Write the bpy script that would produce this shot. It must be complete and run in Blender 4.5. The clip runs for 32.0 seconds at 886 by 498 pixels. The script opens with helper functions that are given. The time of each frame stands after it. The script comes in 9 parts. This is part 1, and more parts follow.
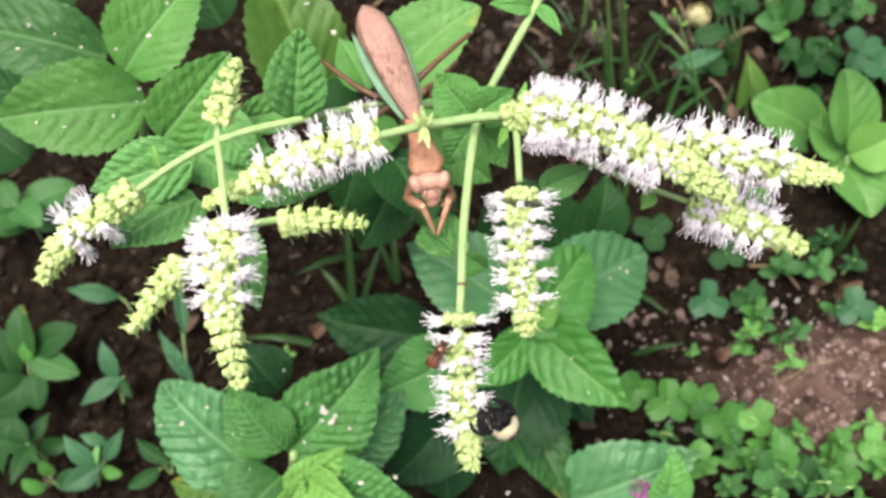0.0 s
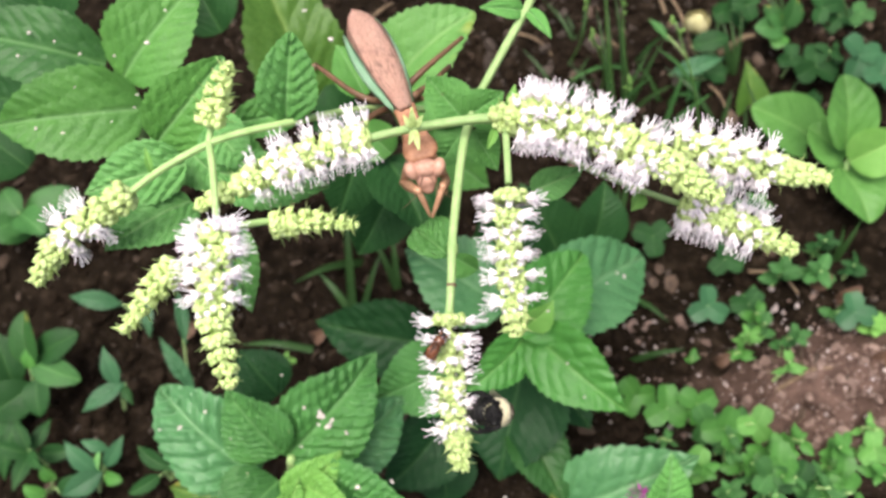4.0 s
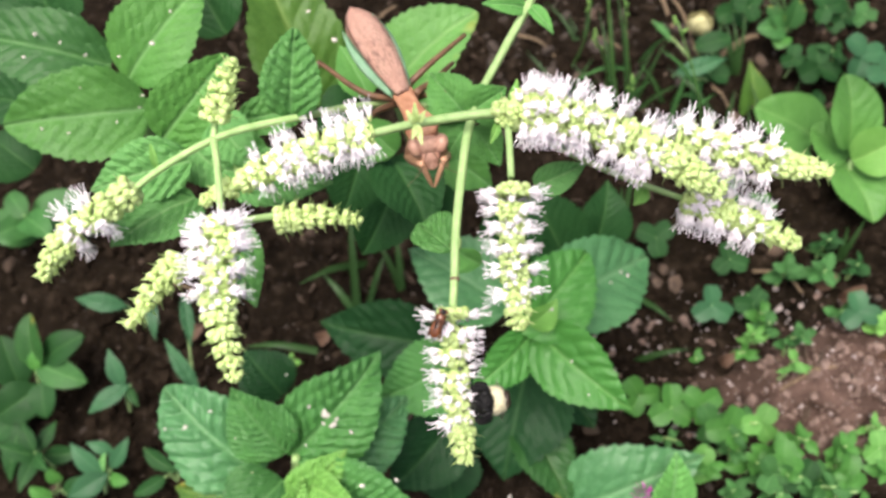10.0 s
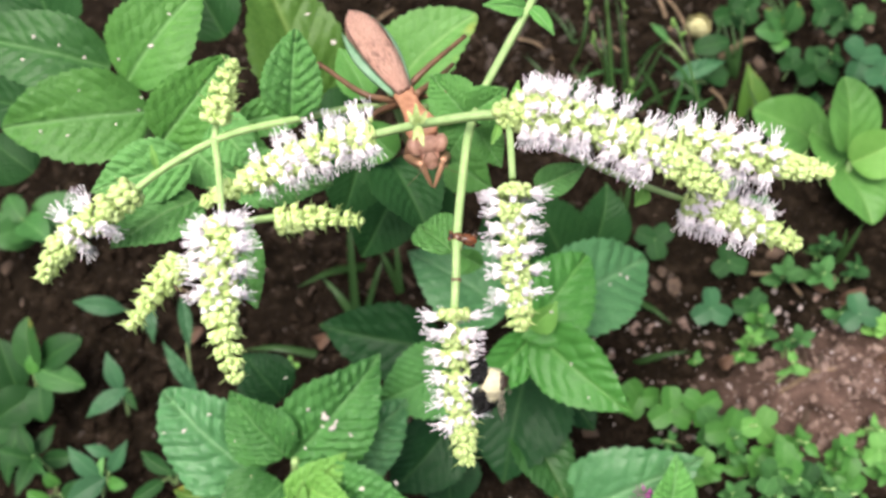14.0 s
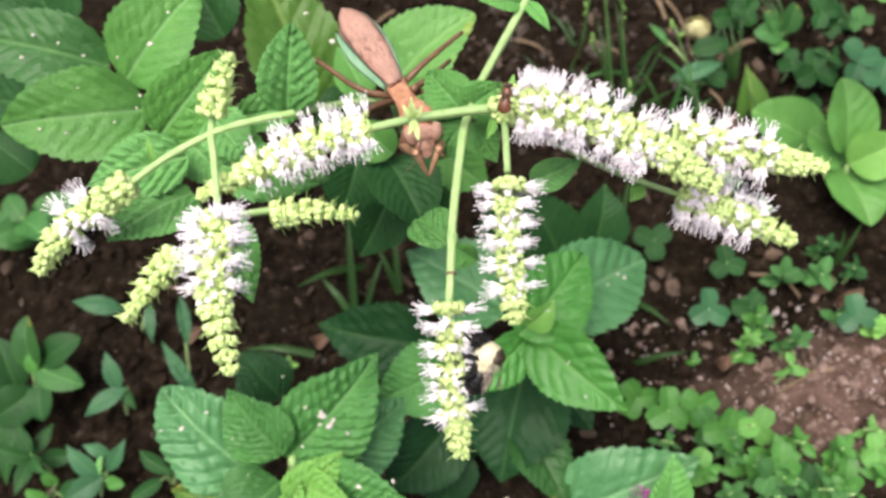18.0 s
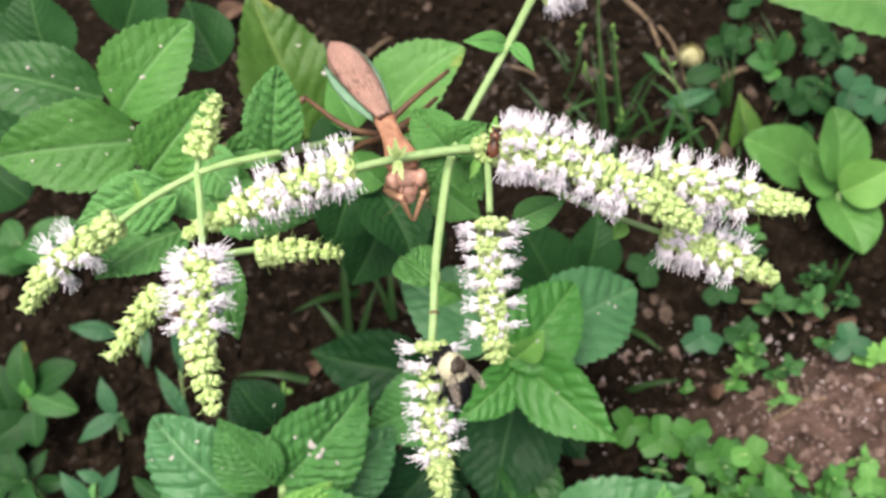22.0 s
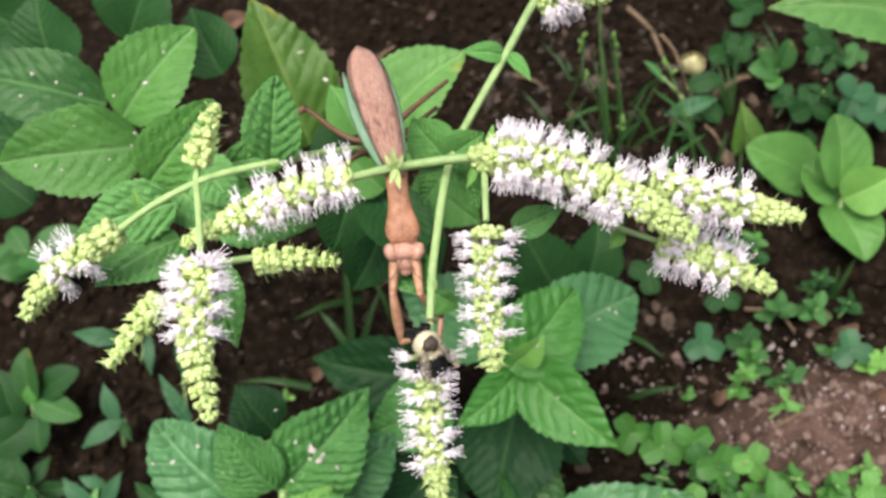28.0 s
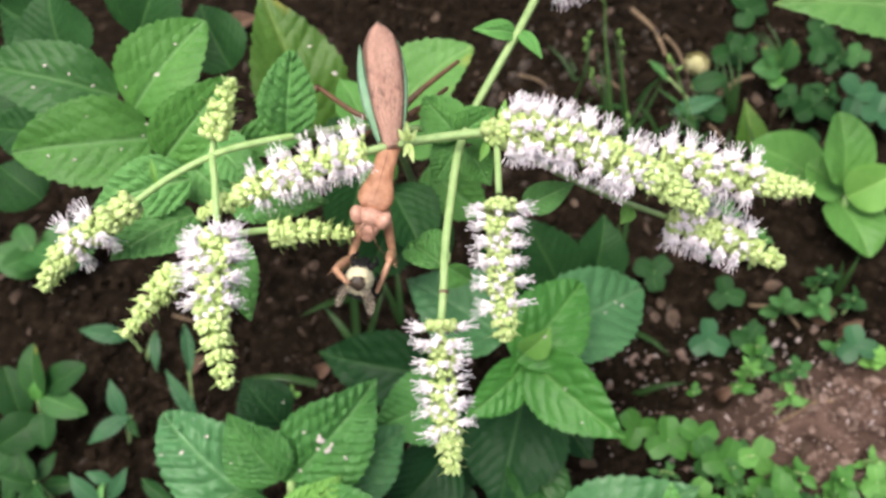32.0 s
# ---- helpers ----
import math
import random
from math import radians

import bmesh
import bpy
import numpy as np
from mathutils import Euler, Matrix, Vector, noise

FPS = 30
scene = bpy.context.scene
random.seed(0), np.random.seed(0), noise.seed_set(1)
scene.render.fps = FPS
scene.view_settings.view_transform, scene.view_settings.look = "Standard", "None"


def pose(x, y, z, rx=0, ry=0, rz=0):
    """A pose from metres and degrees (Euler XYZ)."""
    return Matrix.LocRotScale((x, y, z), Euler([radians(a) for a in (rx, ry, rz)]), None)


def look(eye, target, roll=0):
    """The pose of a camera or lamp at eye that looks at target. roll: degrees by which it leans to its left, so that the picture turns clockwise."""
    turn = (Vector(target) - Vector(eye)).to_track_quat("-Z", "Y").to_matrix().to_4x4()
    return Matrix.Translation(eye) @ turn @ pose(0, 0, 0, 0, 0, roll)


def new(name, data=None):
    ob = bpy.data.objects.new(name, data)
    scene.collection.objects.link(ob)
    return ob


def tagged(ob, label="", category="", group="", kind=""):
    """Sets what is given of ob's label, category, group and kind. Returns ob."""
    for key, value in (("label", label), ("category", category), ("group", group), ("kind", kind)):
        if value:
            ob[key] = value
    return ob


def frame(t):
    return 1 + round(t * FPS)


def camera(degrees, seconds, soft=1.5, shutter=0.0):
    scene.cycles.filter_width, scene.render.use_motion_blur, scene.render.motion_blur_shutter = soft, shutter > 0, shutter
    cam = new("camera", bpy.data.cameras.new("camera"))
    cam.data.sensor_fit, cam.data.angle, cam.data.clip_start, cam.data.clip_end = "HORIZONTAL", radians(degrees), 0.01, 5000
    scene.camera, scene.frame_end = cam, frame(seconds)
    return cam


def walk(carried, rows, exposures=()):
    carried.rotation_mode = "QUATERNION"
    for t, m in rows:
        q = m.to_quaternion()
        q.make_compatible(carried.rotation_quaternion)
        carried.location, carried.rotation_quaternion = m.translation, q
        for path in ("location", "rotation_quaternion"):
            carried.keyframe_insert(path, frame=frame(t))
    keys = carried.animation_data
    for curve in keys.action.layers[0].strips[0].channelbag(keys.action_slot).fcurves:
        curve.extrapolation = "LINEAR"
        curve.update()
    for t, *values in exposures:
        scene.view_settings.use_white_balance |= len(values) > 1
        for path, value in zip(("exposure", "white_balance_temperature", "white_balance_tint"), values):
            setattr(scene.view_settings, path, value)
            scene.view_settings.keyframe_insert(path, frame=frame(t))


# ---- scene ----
cam = camera(55, 32.0, soft=2.9)
cam.data.dof.use_dof, cam.data.dof.focus_distance, cam.data.dof.aperture_fstop = True, 0.255, 15.0
walk(cam, [
    (0.0, pose(-0.0056, 0.0058, 0.5105, 30.166, -0.802, -0.204)),
    (0.5, pose(-0.0050, 0.0053, 0.5107, 30.235, -0.724, -0.191)),
    (1.0, pose(-0.0044, 0.0053, 0.5110, 30.274, -0.662, -0.155)),
    (1.5, pose(-0.0038, 0.0055, 0.5111, 30.309, -0.611, -0.143)),
    (2.0, pose(-0.0032, 0.0049, 0.5112, 30.426, -0.559, -0.127)),
    (2.5, pose(-0.0026, 0.0043, 0.5110, 30.582, -0.486, -0.096)),
    (3.0, pose(-0.0020, 0.0036, 0.5109, 30.704, -0.432, -0.074)),
    (3.5, pose(-0.0014, 0.0032, 0.5106, 30.776, -0.390, -0.039)),
    (5.5, pose(0.0009, 0.0019, 0.5108, 31.087, -0.158, -0.003)),
    (6.0, pose(0.0008, 0.0018, 0.5109, 31.122, -0.113, 0.005)),
    (6.5, pose(0.0008, 0.0015, 0.5110, 31.169, -0.050, 0.020)),
    (7.0, pose(0.0005, 0.0012, 0.5106, 31.196, -0.006, 0.018)),
    (7.5, pose(0.0004, 0.0007, 0.5104, 31.185, -0.003, 0.022)),
    (8.0, pose(0.0001, 0.0003, 0.5103, 31.170, -0.020, 0.017)),
    (8.5, pose(-0.0001, -0.0001, 0.5101, 31.198, -0.037, 0.002)),
    (9.0, pose(-0.0001, -0.0001, 0.5100, 31.202, -0.010, -0.002)),
    (9.5, pose(-0.0001, -0.0001, 0.5101, 31.199, 0.007, -0.013)),
    (10.0, pose(-0.0004, -0.0002, 0.5101, 31.217, 0.018, -0.039)),
    (10.5, pose(-0.0005, -0.0005, 0.5099, 31.263, 0.032, -0.063)),
    (11.0, pose(-0.0005, -0.0008, 0.5097, 31.326, 0.041, -0.071)),
    (11.5, pose(-0.0005, -0.0010, 0.5094, 31.395, 0.027, -0.083)),
    (12.0, pose(-0.0006, -0.0011, 0.5093, 31.443, 0.019, -0.113)),
    (12.5, pose(-0.0008, -0.0010, 0.5090, 31.466, -0.018, -0.135)),
    (13.0, pose(-0.0008, -0.0009, 0.5092, 31.470, -0.040, -0.166)),
    (13.5, pose(-0.0011, -0.0007, 0.5094, 31.467, -0.068, -0.174)),
    (14.0, pose(-0.0013, -0.0005, 0.5095, 31.464, -0.093, -0.179)),
    (14.5, pose(-0.0017, -0.0002, 0.5098, 31.430, -0.126, -0.189)),
    (16.5, pose(-0.0006, -0.0013, 0.5099, 31.496, -0.117, -0.114)),
    (17.0, pose(-0.0002, -0.0016, 0.5097, 31.591, -0.110, -0.080)),
    (17.5, pose(0.0001, -0.0022, 0.5093, 31.651, -0.098, -0.040)),
    (18.0, pose(0.0004, -0.0028, 0.5089, 31.716, -0.102, -0.002)),
    (18.5, pose(0.0009, -0.0028, 0.5090, 31.743, -0.107, 0.037)),
    (19.0, pose(0.0017, -0.0028, 0.5093, 31.797, -0.104, 0.065)),
    (19.5, pose(0.0025, -0.0025, 0.5098, 31.856, -0.086, 0.088)),
    (20.0, pose(0.0032, -0.0017, 0.5107, 31.916, -0.111, 0.071)),
    (20.5, pose(0.0040, -0.0009, 0.5117, 32.030, -0.104, 0.056)),
    (21.0, pose(0.0048, -0.0004, 0.5123, 32.210, -0.066, 0.072)),
    (21.3, pose(0.0051, 0.0000, 0.5128, 32.378, -0.041, 0.081)),
    (21.5, pose(0.0055, 0.0003, 0.5132, 32.615, 0.006, 0.110)),
    (22.0, pose(0.0064, 0.0004, 0.5136, 32.976, 0.035, 0.185)),
    (22.5, pose(0.0072, 0.0005, 0.5137, 33.297, 0.051, 0.252)),
    (23.0, pose(0.0080, 0.0003, 0.5138, 33.599, 0.109, 0.321)),
    (23.5, pose(0.0087, -0.0004, 0.5141, 33.887, 0.215, 0.387)),
    (24.0, pose(0.0091, -0.0009, 0.5140, 34.048, 0.313, 0.455)),
    (24.3, pose(0.0095, -0.0014, 0.5136, 34.110, 0.430, 0.522)),
    (24.5, pose(0.0098, -0.0019, 0.5132, 34.036, 0.420, 0.502)),
    (25.0, pose(0.0097, -0.0024, 0.5128, 34.028, 0.421, 0.491)),
    (27.5, pose(0.0098, -0.0037, 0.5118, 33.987, 0.377, 0.484)),
    (28.0, pose(0.0093, -0.0025, 0.5133, 33.708, 0.370, 0.480)),
    (28.5, pose(0.0089, -0.0021, 0.5144, 33.541, 0.390, 0.457)),
    (29.0, pose(0.0087, -0.0020, 0.5153, 33.480, 0.425, 0.437)),
    (29.5, pose(0.0083, -0.0023, 0.5155, 33.486, 0.467, 0.444)),
    (30.0, pose(0.0077, -0.0034, 0.5151, 33.561, 0.488, 0.510)),
    (30.5, pose(0.0074, -0.0050, 0.5141, 33.675, 0.486, 0.579)),
    (31.0, pose(0.0068, -0.0072, 0.5130, 33.869, 0.418, 0.617)),
    (31.5, pose(0.0059, -0.0088, 0.5120, 34.067, 0.341, 0.609)),
    (32.0, pose(0.0056, -0.0104, 0.5112, 34.286, 0.299, 0.582)),
], [(0.0, 1.04), (20.5, 1.04), (23.0, 0.8), (32.0, 0.8)])
SKY, SUN = 0.1, 2.35

DRY_PATCH = (0.250, 0.178)
# ---- world and light ----
world = bpy.data.worlds.new("overcast_sky")
scene.world = world
world.use_nodes = True
wn = world.node_tree
sky = wn.nodes.new("ShaderNodeTexSky")
sky.sky_type, sky.sun_disc = "NISHITA", False
sky.sun_elevation, sky.sun_rotation = radians(74), radians(227)
sky.air_density, sky.dust_density, sky.ozone_density = 0.7, 7.0, 0.6
wn.links.new(sky.outputs[0], wn.nodes["Background"].inputs[0])
wn.nodes["Background"].inputs[1].default_value = SKY
sun = new("sun", bpy.data.lights.new("sun", "SUN"))
sun.data.energy, sun.data.angle, sun.data.color = SUN, radians(40), (1.0, 0.965, 0.9)
sun.matrix_world = look((-0.33, -0.1, 1.6), (0, 0.2, 0.1))

# ---- materials ----


def material(name, rough=0.6, spec=0.4):
    m = bpy.data.materials.new(name)
    m.use_nodes = True
    b = m.node_tree.nodes["Principled BSDF"]
    b.inputs["Roughness"].default_value = rough
    b.inputs["Specular IOR Level"].default_value = spec
    return m, m.node_tree, b


def nd(tree, kind, **inputs):
    n = tree.nodes.new("ShaderNode" + kind)
    for key, value in inputs.items():
        n.inputs[key.replace("_", " ")].default_value = value
    return n


def calc(tree, op, a, b=None, clamp=False):
    n = tree.nodes.new("ShaderNodeMath")
    n.operation, n.use_clamp = op, clamp
    for i, v in enumerate((a, b)):
        if v is None:
            continue
        if isinstance(v, (int, float)):
            n.inputs[i].default_value = v
        else:
            tree.links.new(v, n.inputs[i])
    return n.outputs[0]


def blend(tree, fac, a, b, kind="MIX"):
    n = tree.nodes.new("ShaderNodeMix")
    n.data_type, n.blend_type = "RGBA", kind
    for i, v in ((0, fac), (6, a), (7, b)):
        if isinstance(v, (int, float)):
            n.inputs[i].default_value = v
        elif isinstance(v, tuple):
            n.inputs[i].default_value = (*v, 1)
        else:
            tree.links.new(v, n.inputs[i])
    return n.outputs[2]


def ramp(tree, fac, *stops):
    n = tree.nodes.new("ShaderNodeValToRGB")
    while len(n.color_ramp.elements) < len(stops):
        n.color_ramp.elements.new(0.5)
    for e, (at, c) in zip(n.color_ramp.elements, stops):
        e.position, e.color = at, (*c, 1)
    tree.links.new(fac, n.inputs[0])
    return n.outputs[0]


def spots(tree, scale, detail=3.0, vector=None, rough=0.55):
    n = nd(tree, "TexNoise", Scale=scale, Detail=detail, Roughness=rough)
    if vector is None:
        vector = tree.nodes.new("ShaderNodeTexCoord").outputs["Object"]
    tree.links.new(vector, n.inputs["Vector"])
    return n.outputs[0]


def bump(tree, bsdf, height, strength, distance):
    n = nd(tree, "Bump", Strength=strength, Distance=distance)
    tree.links.new(height, n.inputs["Height"])
    tree.links.new(n.outputs[0], bsdf.inputs["Normal"])


def grained(name, dark, light, scale, rough=0.6, strength=0.3, distance=0.0004, spec=0.4, through_light=0.0):
    """A surface of two close tones at two scales, with fine relief and a change of tone from object to object."""
    m, t, b = material(name, rough, spec)
    n1, n2 = spots(t, scale), spots(t, scale * 6.3, 2.0)
    mixed = calc(t, "ADD", calc(t, "MULTIPLY", n1, 0.65), calc(t, "MULTIPLY", n2, 0.35))
    col = ramp(t, mixed, (0.34, dark), (0.66, light))
    rnd = t.nodes.new("ShaderNodeObjectInfo").outputs["Random"]
    hsv = nd(t, "HueSaturation")
    t.links.new(calc(t, "ADD", calc(t, "MULTIPLY", rnd, 0.3), 0.85), hsv.inputs["Value"])
    t.links.new(col, hsv.inputs["Color"])
    t.links.new(hsv.outputs[0], b.inputs["Base Color"])
    bump(t, b, mixed, strength, distance)
    if through_light:
        translucent(t, b, hsv.outputs[0], through_light)
    return m


def translucent(t, b, colour, share):
    """Lets part of the light pass through a thin leaf or petal."""
    tr = t.nodes.new("ShaderNodeBsdfTranslucent")
    t.links.new(colour, tr.inputs[0])
    mix = nd(t, "MixShader", Fac=share)
    t.links.new(b.outputs[0], mix.inputs[1])
    t.links.new(tr.outputs[0], mix.inputs[2])
    t.links.new(mix.outputs[0], t.nodes["Material Output"].inputs[0])


VEINS = {}


def leaf_material(name, dark, light, vein, nv=8.0, crinkle=0.5, rough=0.42, specks=0.0, yellow=0.0, spec=0.22):
    """A leaf: blade domed between its side veins, laid out along and across the leaf."""
    m, t, b = material(name, rough, spec)
    VEINS[m.name] = nv
    uv = t.nodes.new("ShaderNodeUVMap").outputs[0]
    sep = t.nodes.new("ShaderNodeSeparateXYZ")
    t.links.new(uv, sep.inputs[0])
    side = calc(t, "ABSOLUTE", sep.outputs[0])
    mid = calc(t, "SUBTRACT", 1.0, calc(t, "MULTIPLY", side, 34.0), True)
    cells = nd(t, "TexVoronoi", Scale=nv * 2.6)
    cells.feature = "DISTANCE_TO_EDGE"
    t.links.new(uv, cells.inputs["Vector"])
    net = calc(t, "SUBTRACT", 1.0, calc(t, "MULTIPLY", cells.outputs[0], 4.0), True)
    n1, n2 = spots(t, 2.4, 3.0, uv), spots(t, 60.0, 2.0, uv)
    tone = calc(t, "ADD", calc(t, "MULTIPLY", n1, 0.7), calc(t, "MULTIPLY", n2, 0.3))
    col = ramp(t, tone, (0.3, dark), (0.7, light))
    col = blend(t, calc(t, "MULTIPLY", calc(t, "POWER", net, 3.0), 0.12), col, vein)
    col = blend(t, calc(t, "MULTIPLY", mid, 0.5), col, vein)
    if yellow:
        edge = calc(t, "MULTIPLY", calc(t, "SUBTRACT", spots(t, 1.6, 3.0, uv), 0.56), 9.0, True)
        col = blend(t, calc(t, "MULTIPLY", edge, yellow), col, (0.42, 0.34, 0.06))
    if specks:
        vor = nd(t, "TexVoronoi", Scale=6.0)
        t.links.new(uv, vor.inputs["Vector"])
        dot = calc(t, "MULTIPLY", calc(t, "SUBTRACT", 0.075, vor.outputs[0]), 30.0, True)
        col = blend(t, calc(t, "MULTIPLY", dot, specks), col, (0.5, 0.42, 0.28))
    rnd = t.nodes.new("ShaderNodeObjectInfo").outputs["Random"]
    hsv = nd(t, "HueSaturation")
    t.links.new(calc(t, "ADD", calc(t, "MULTIPLY", rnd, 0.3), 0.85), hsv.inputs["Value"])
    t.links.new(col, hsv.inputs["Color"])
    t.links.new(hsv.outputs[0], b.inputs["Base Color"])
    gloss = calc(t, "ADD", calc(t, "MULTIPLY", n1, 0.25), rough - 0.12)
    t.links.new(gloss, b.inputs["Roughness"])
    h = calc(t, "SUBTRACT", calc(t, "MULTIPLY", tone, 0.3), calc(t, "ADD", calc(t, "MULTIPLY", net, 0.3), calc(t, "MULTIPLY", mid, 0.6)))
    bump(t, b, h, crinkle, 0.0009)
    translucent(t, b, hsv.outputs[0], 0.22)
    return m


MINT = leaf_material("mint_leaf_green", (0.0546, 0.172, 0.032), (0.11, 0.285, 0.06), (0.2, 0.37, 0.15), crinkle=0.6, specks=0.8)
MINT_BUSH = leaf_material("mint_leaf_quilted", (0.046, 0.165, 0.038), (0.096, 0.285, 0.066), (0.17, 0.36, 0.13), nv=10.0, crinkle=0.85, specks=0.5, spec=0.34)
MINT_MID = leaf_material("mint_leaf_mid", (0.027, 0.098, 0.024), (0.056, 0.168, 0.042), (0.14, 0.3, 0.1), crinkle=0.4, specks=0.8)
# Darkened copy for leaves behind and low down; their shade is in the colour.
MINT_SHADED = leaf_material("mint_leaf_shaded", (0.0125, 0.05, 0.0135), (0.026, 0.085, 0.0235), (0.07, 0.165, 0.05), crinkle=0.3, spec=0.12)
MINT_BRIGHT = leaf_material("mint_leaf_bright", (0.052, 0.21, 0.032), (0.1, 0.33, 0.062), (0.2, 0.42, 0.12), nv=6.0, spec=0.35, crinkle=0.5, specks=0.8)
# Inner lower leaves: a dark green with the deep shade around them painted in.
MINT_DEEP_SHADED = leaf_material("mint_leaf_deep_shaded", (0.0075, 0.034, 0.011), (0.017, 0.061, 0.02), (0.045, 0.11, 0.036), crinkle=0.3, spec=0.12)
MINT_PALE = leaf_material("mint_leaf_young", (0.123, 0.31, 0.055), (0.202, 0.43, 0.1), (0.3, 0.48, 0.14), crinkle=0.4)
MINT_OLD = leaf_material("mint_leaf_yellowing", (0.044, 0.115, 0.018), (0.084, 0.182, 0.03), (0.19, 0.29, 0.07), crinkle=0.35, specks=1.0, yellow=0.7)
MINT_EDGED = leaf_material("mint_leaf_yellow_edged", (0.075, 0.2, 0.045), (0.135, 0.31, 0.08), (0.22, 0.37, 0.14), crinkle=0.5, specks=1.0, yellow=0.45)
MINT_BLUE = leaf_material("mint_leaf_bluish", (0.05, 0.165, 0.058), (0.105, 0.275, 0.105), (0.2, 0.38, 0.18), nv=7.0, crinkle=0.6, specks=0.4, spec=0.42, rough=0.38)
CRINKLED = leaf_material("mint_leaf_crinkled", (0.0748, 0.23, 0.05), (0.145, 0.375, 0.09), (0.25, 0.46, 0.2), crinkle=0.6, nv=8.0)
CRINKLED_DARK = leaf_material("mint_leaf_crinkled_dark", (0.045, 0.145, 0.034), (0.1, 0.26, 0.066), (0.2, 0.4, 0.15), crinkle=0.6, nv=7.0)
CRINKLED_PALE = leaf_material("mint_leaf_crinkled_pale", (0.088, 0.25, 0.064), (0.158, 0.38, 0.115), (0.3, 0.5, 0.22), crinkle=0.6, nv=8.0)
MINT_WORN = leaf_material("mint_leaf_worn_edge", (0.0176, 0.07, 0.016), (0.037, 0.118, 0.028), (0.08, 0.16, 0.05), crinkle=0.35, specks=1.0, yellow=0.6)
SOFT_LEAF = leaf_material("herb_leaf_soft", (0.0748, 0.21, 0.04), (0.132, 0.32, 0.075), (0.2, 0.38, 0.11), crinkle=0.3, nv=5.0)
CLOVER = leaf_material("clover_leaf_green", (0.0396, 0.135, 0.025), (0.0748, 0.22, 0.042), (0.12, 0.26, 0.07), crinkle=0.12, nv=6.0)
BLUE_LEAF = leaf_material("clover_leaf_bluish", (0.03, 0.1, 0.045), (0.05, 0.145, 0.06), (0.08, 0.18, 0.085), crinkle=0.12, nv=6.0)
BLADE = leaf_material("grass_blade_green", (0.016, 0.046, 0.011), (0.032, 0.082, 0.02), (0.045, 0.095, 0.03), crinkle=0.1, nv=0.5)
STEM = grained("stem_green", (0.22, 0.35, 0.12), (0.34, 0.48, 0.2), 260, 0.6, 0.4, 0.0003)
BUD = grained("bud_yellow_green", (0.35, 0.48, 0.13), (0.63, 0.75, 0.36), 500, 0.6, 0.3, 0.0002, through_light=0.15)
PETAL = grained("petal_white_lilac", (0.94, 0.86, 0.93), (0.97, 0.94, 0.96), 700, 0.6, 0.1, 0.0001, through_light=0.45)
STAMEN = grained("stamen_pale_lilac", (0.86, 0.8, 0.87), (0.93, 0.9, 0.93), 900, 0.6, 0.1, 0.0001)
ANTHER = grained("anther_mauve", (0.5, 0.34, 0.44), (0.72, 0.56, 0.64), 900, 0.6, 0.1, 0.0001)
MAGENTA = grained("petal_magenta", (0.42, 0.06, 0.34), (0.62, 0.16, 0.5), 400, 0.5, 0.2, 0.0002, through_light=0.2)
DRY = grained("dry_leaf_tan", (0.36, 0.34, 0.16), (0.54, 0.5, 0.28), 160, 0.7, 0.4, 0.0004)
TWIG = grained("twig_brown", (0.09, 0.06, 0.035), (0.2, 0.14, 0.085), 120, 0.8, 0.5, 0.0006)
RUST = grained("dead_leaf_rust", (0.06, 0.032, 0.02), (0.13, 0.07, 0.042), 120, 0.75, 0.4, 0.0005)
LITTER = grained("leaf_litter_brown", (0.036, 0.024, 0.0165), (0.12, 0.078, 0.054), 120, 0.75, 0.4, 0.0005)
STONE = grained("pebble_grey_brown", (0.022, 0.016, 0.0115), (0.072, 0.051, 0.039), 140, 0.75, 0.5, 0.0005)
GRIT = grained("grit_white", (0.22, 0.17, 0.165), (0.42, 0.36, 0.35), 200, 0.6, 0.4, 0.0004)
GRAVEL = grained("gravel_pinkish", (0.1, 0.065, 0.053), (0.28, 0.2, 0.17), 140, 0.8, 0.5, 0.0005, spec=0.1)
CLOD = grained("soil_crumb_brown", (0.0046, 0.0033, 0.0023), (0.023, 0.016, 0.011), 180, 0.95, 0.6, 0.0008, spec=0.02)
FLAKE = grained("leaf_fleck_white", (0.42, 0.37, 0.33), (0.62, 0.57, 0.52), 300, 0.7, 0.3, 0.0003)


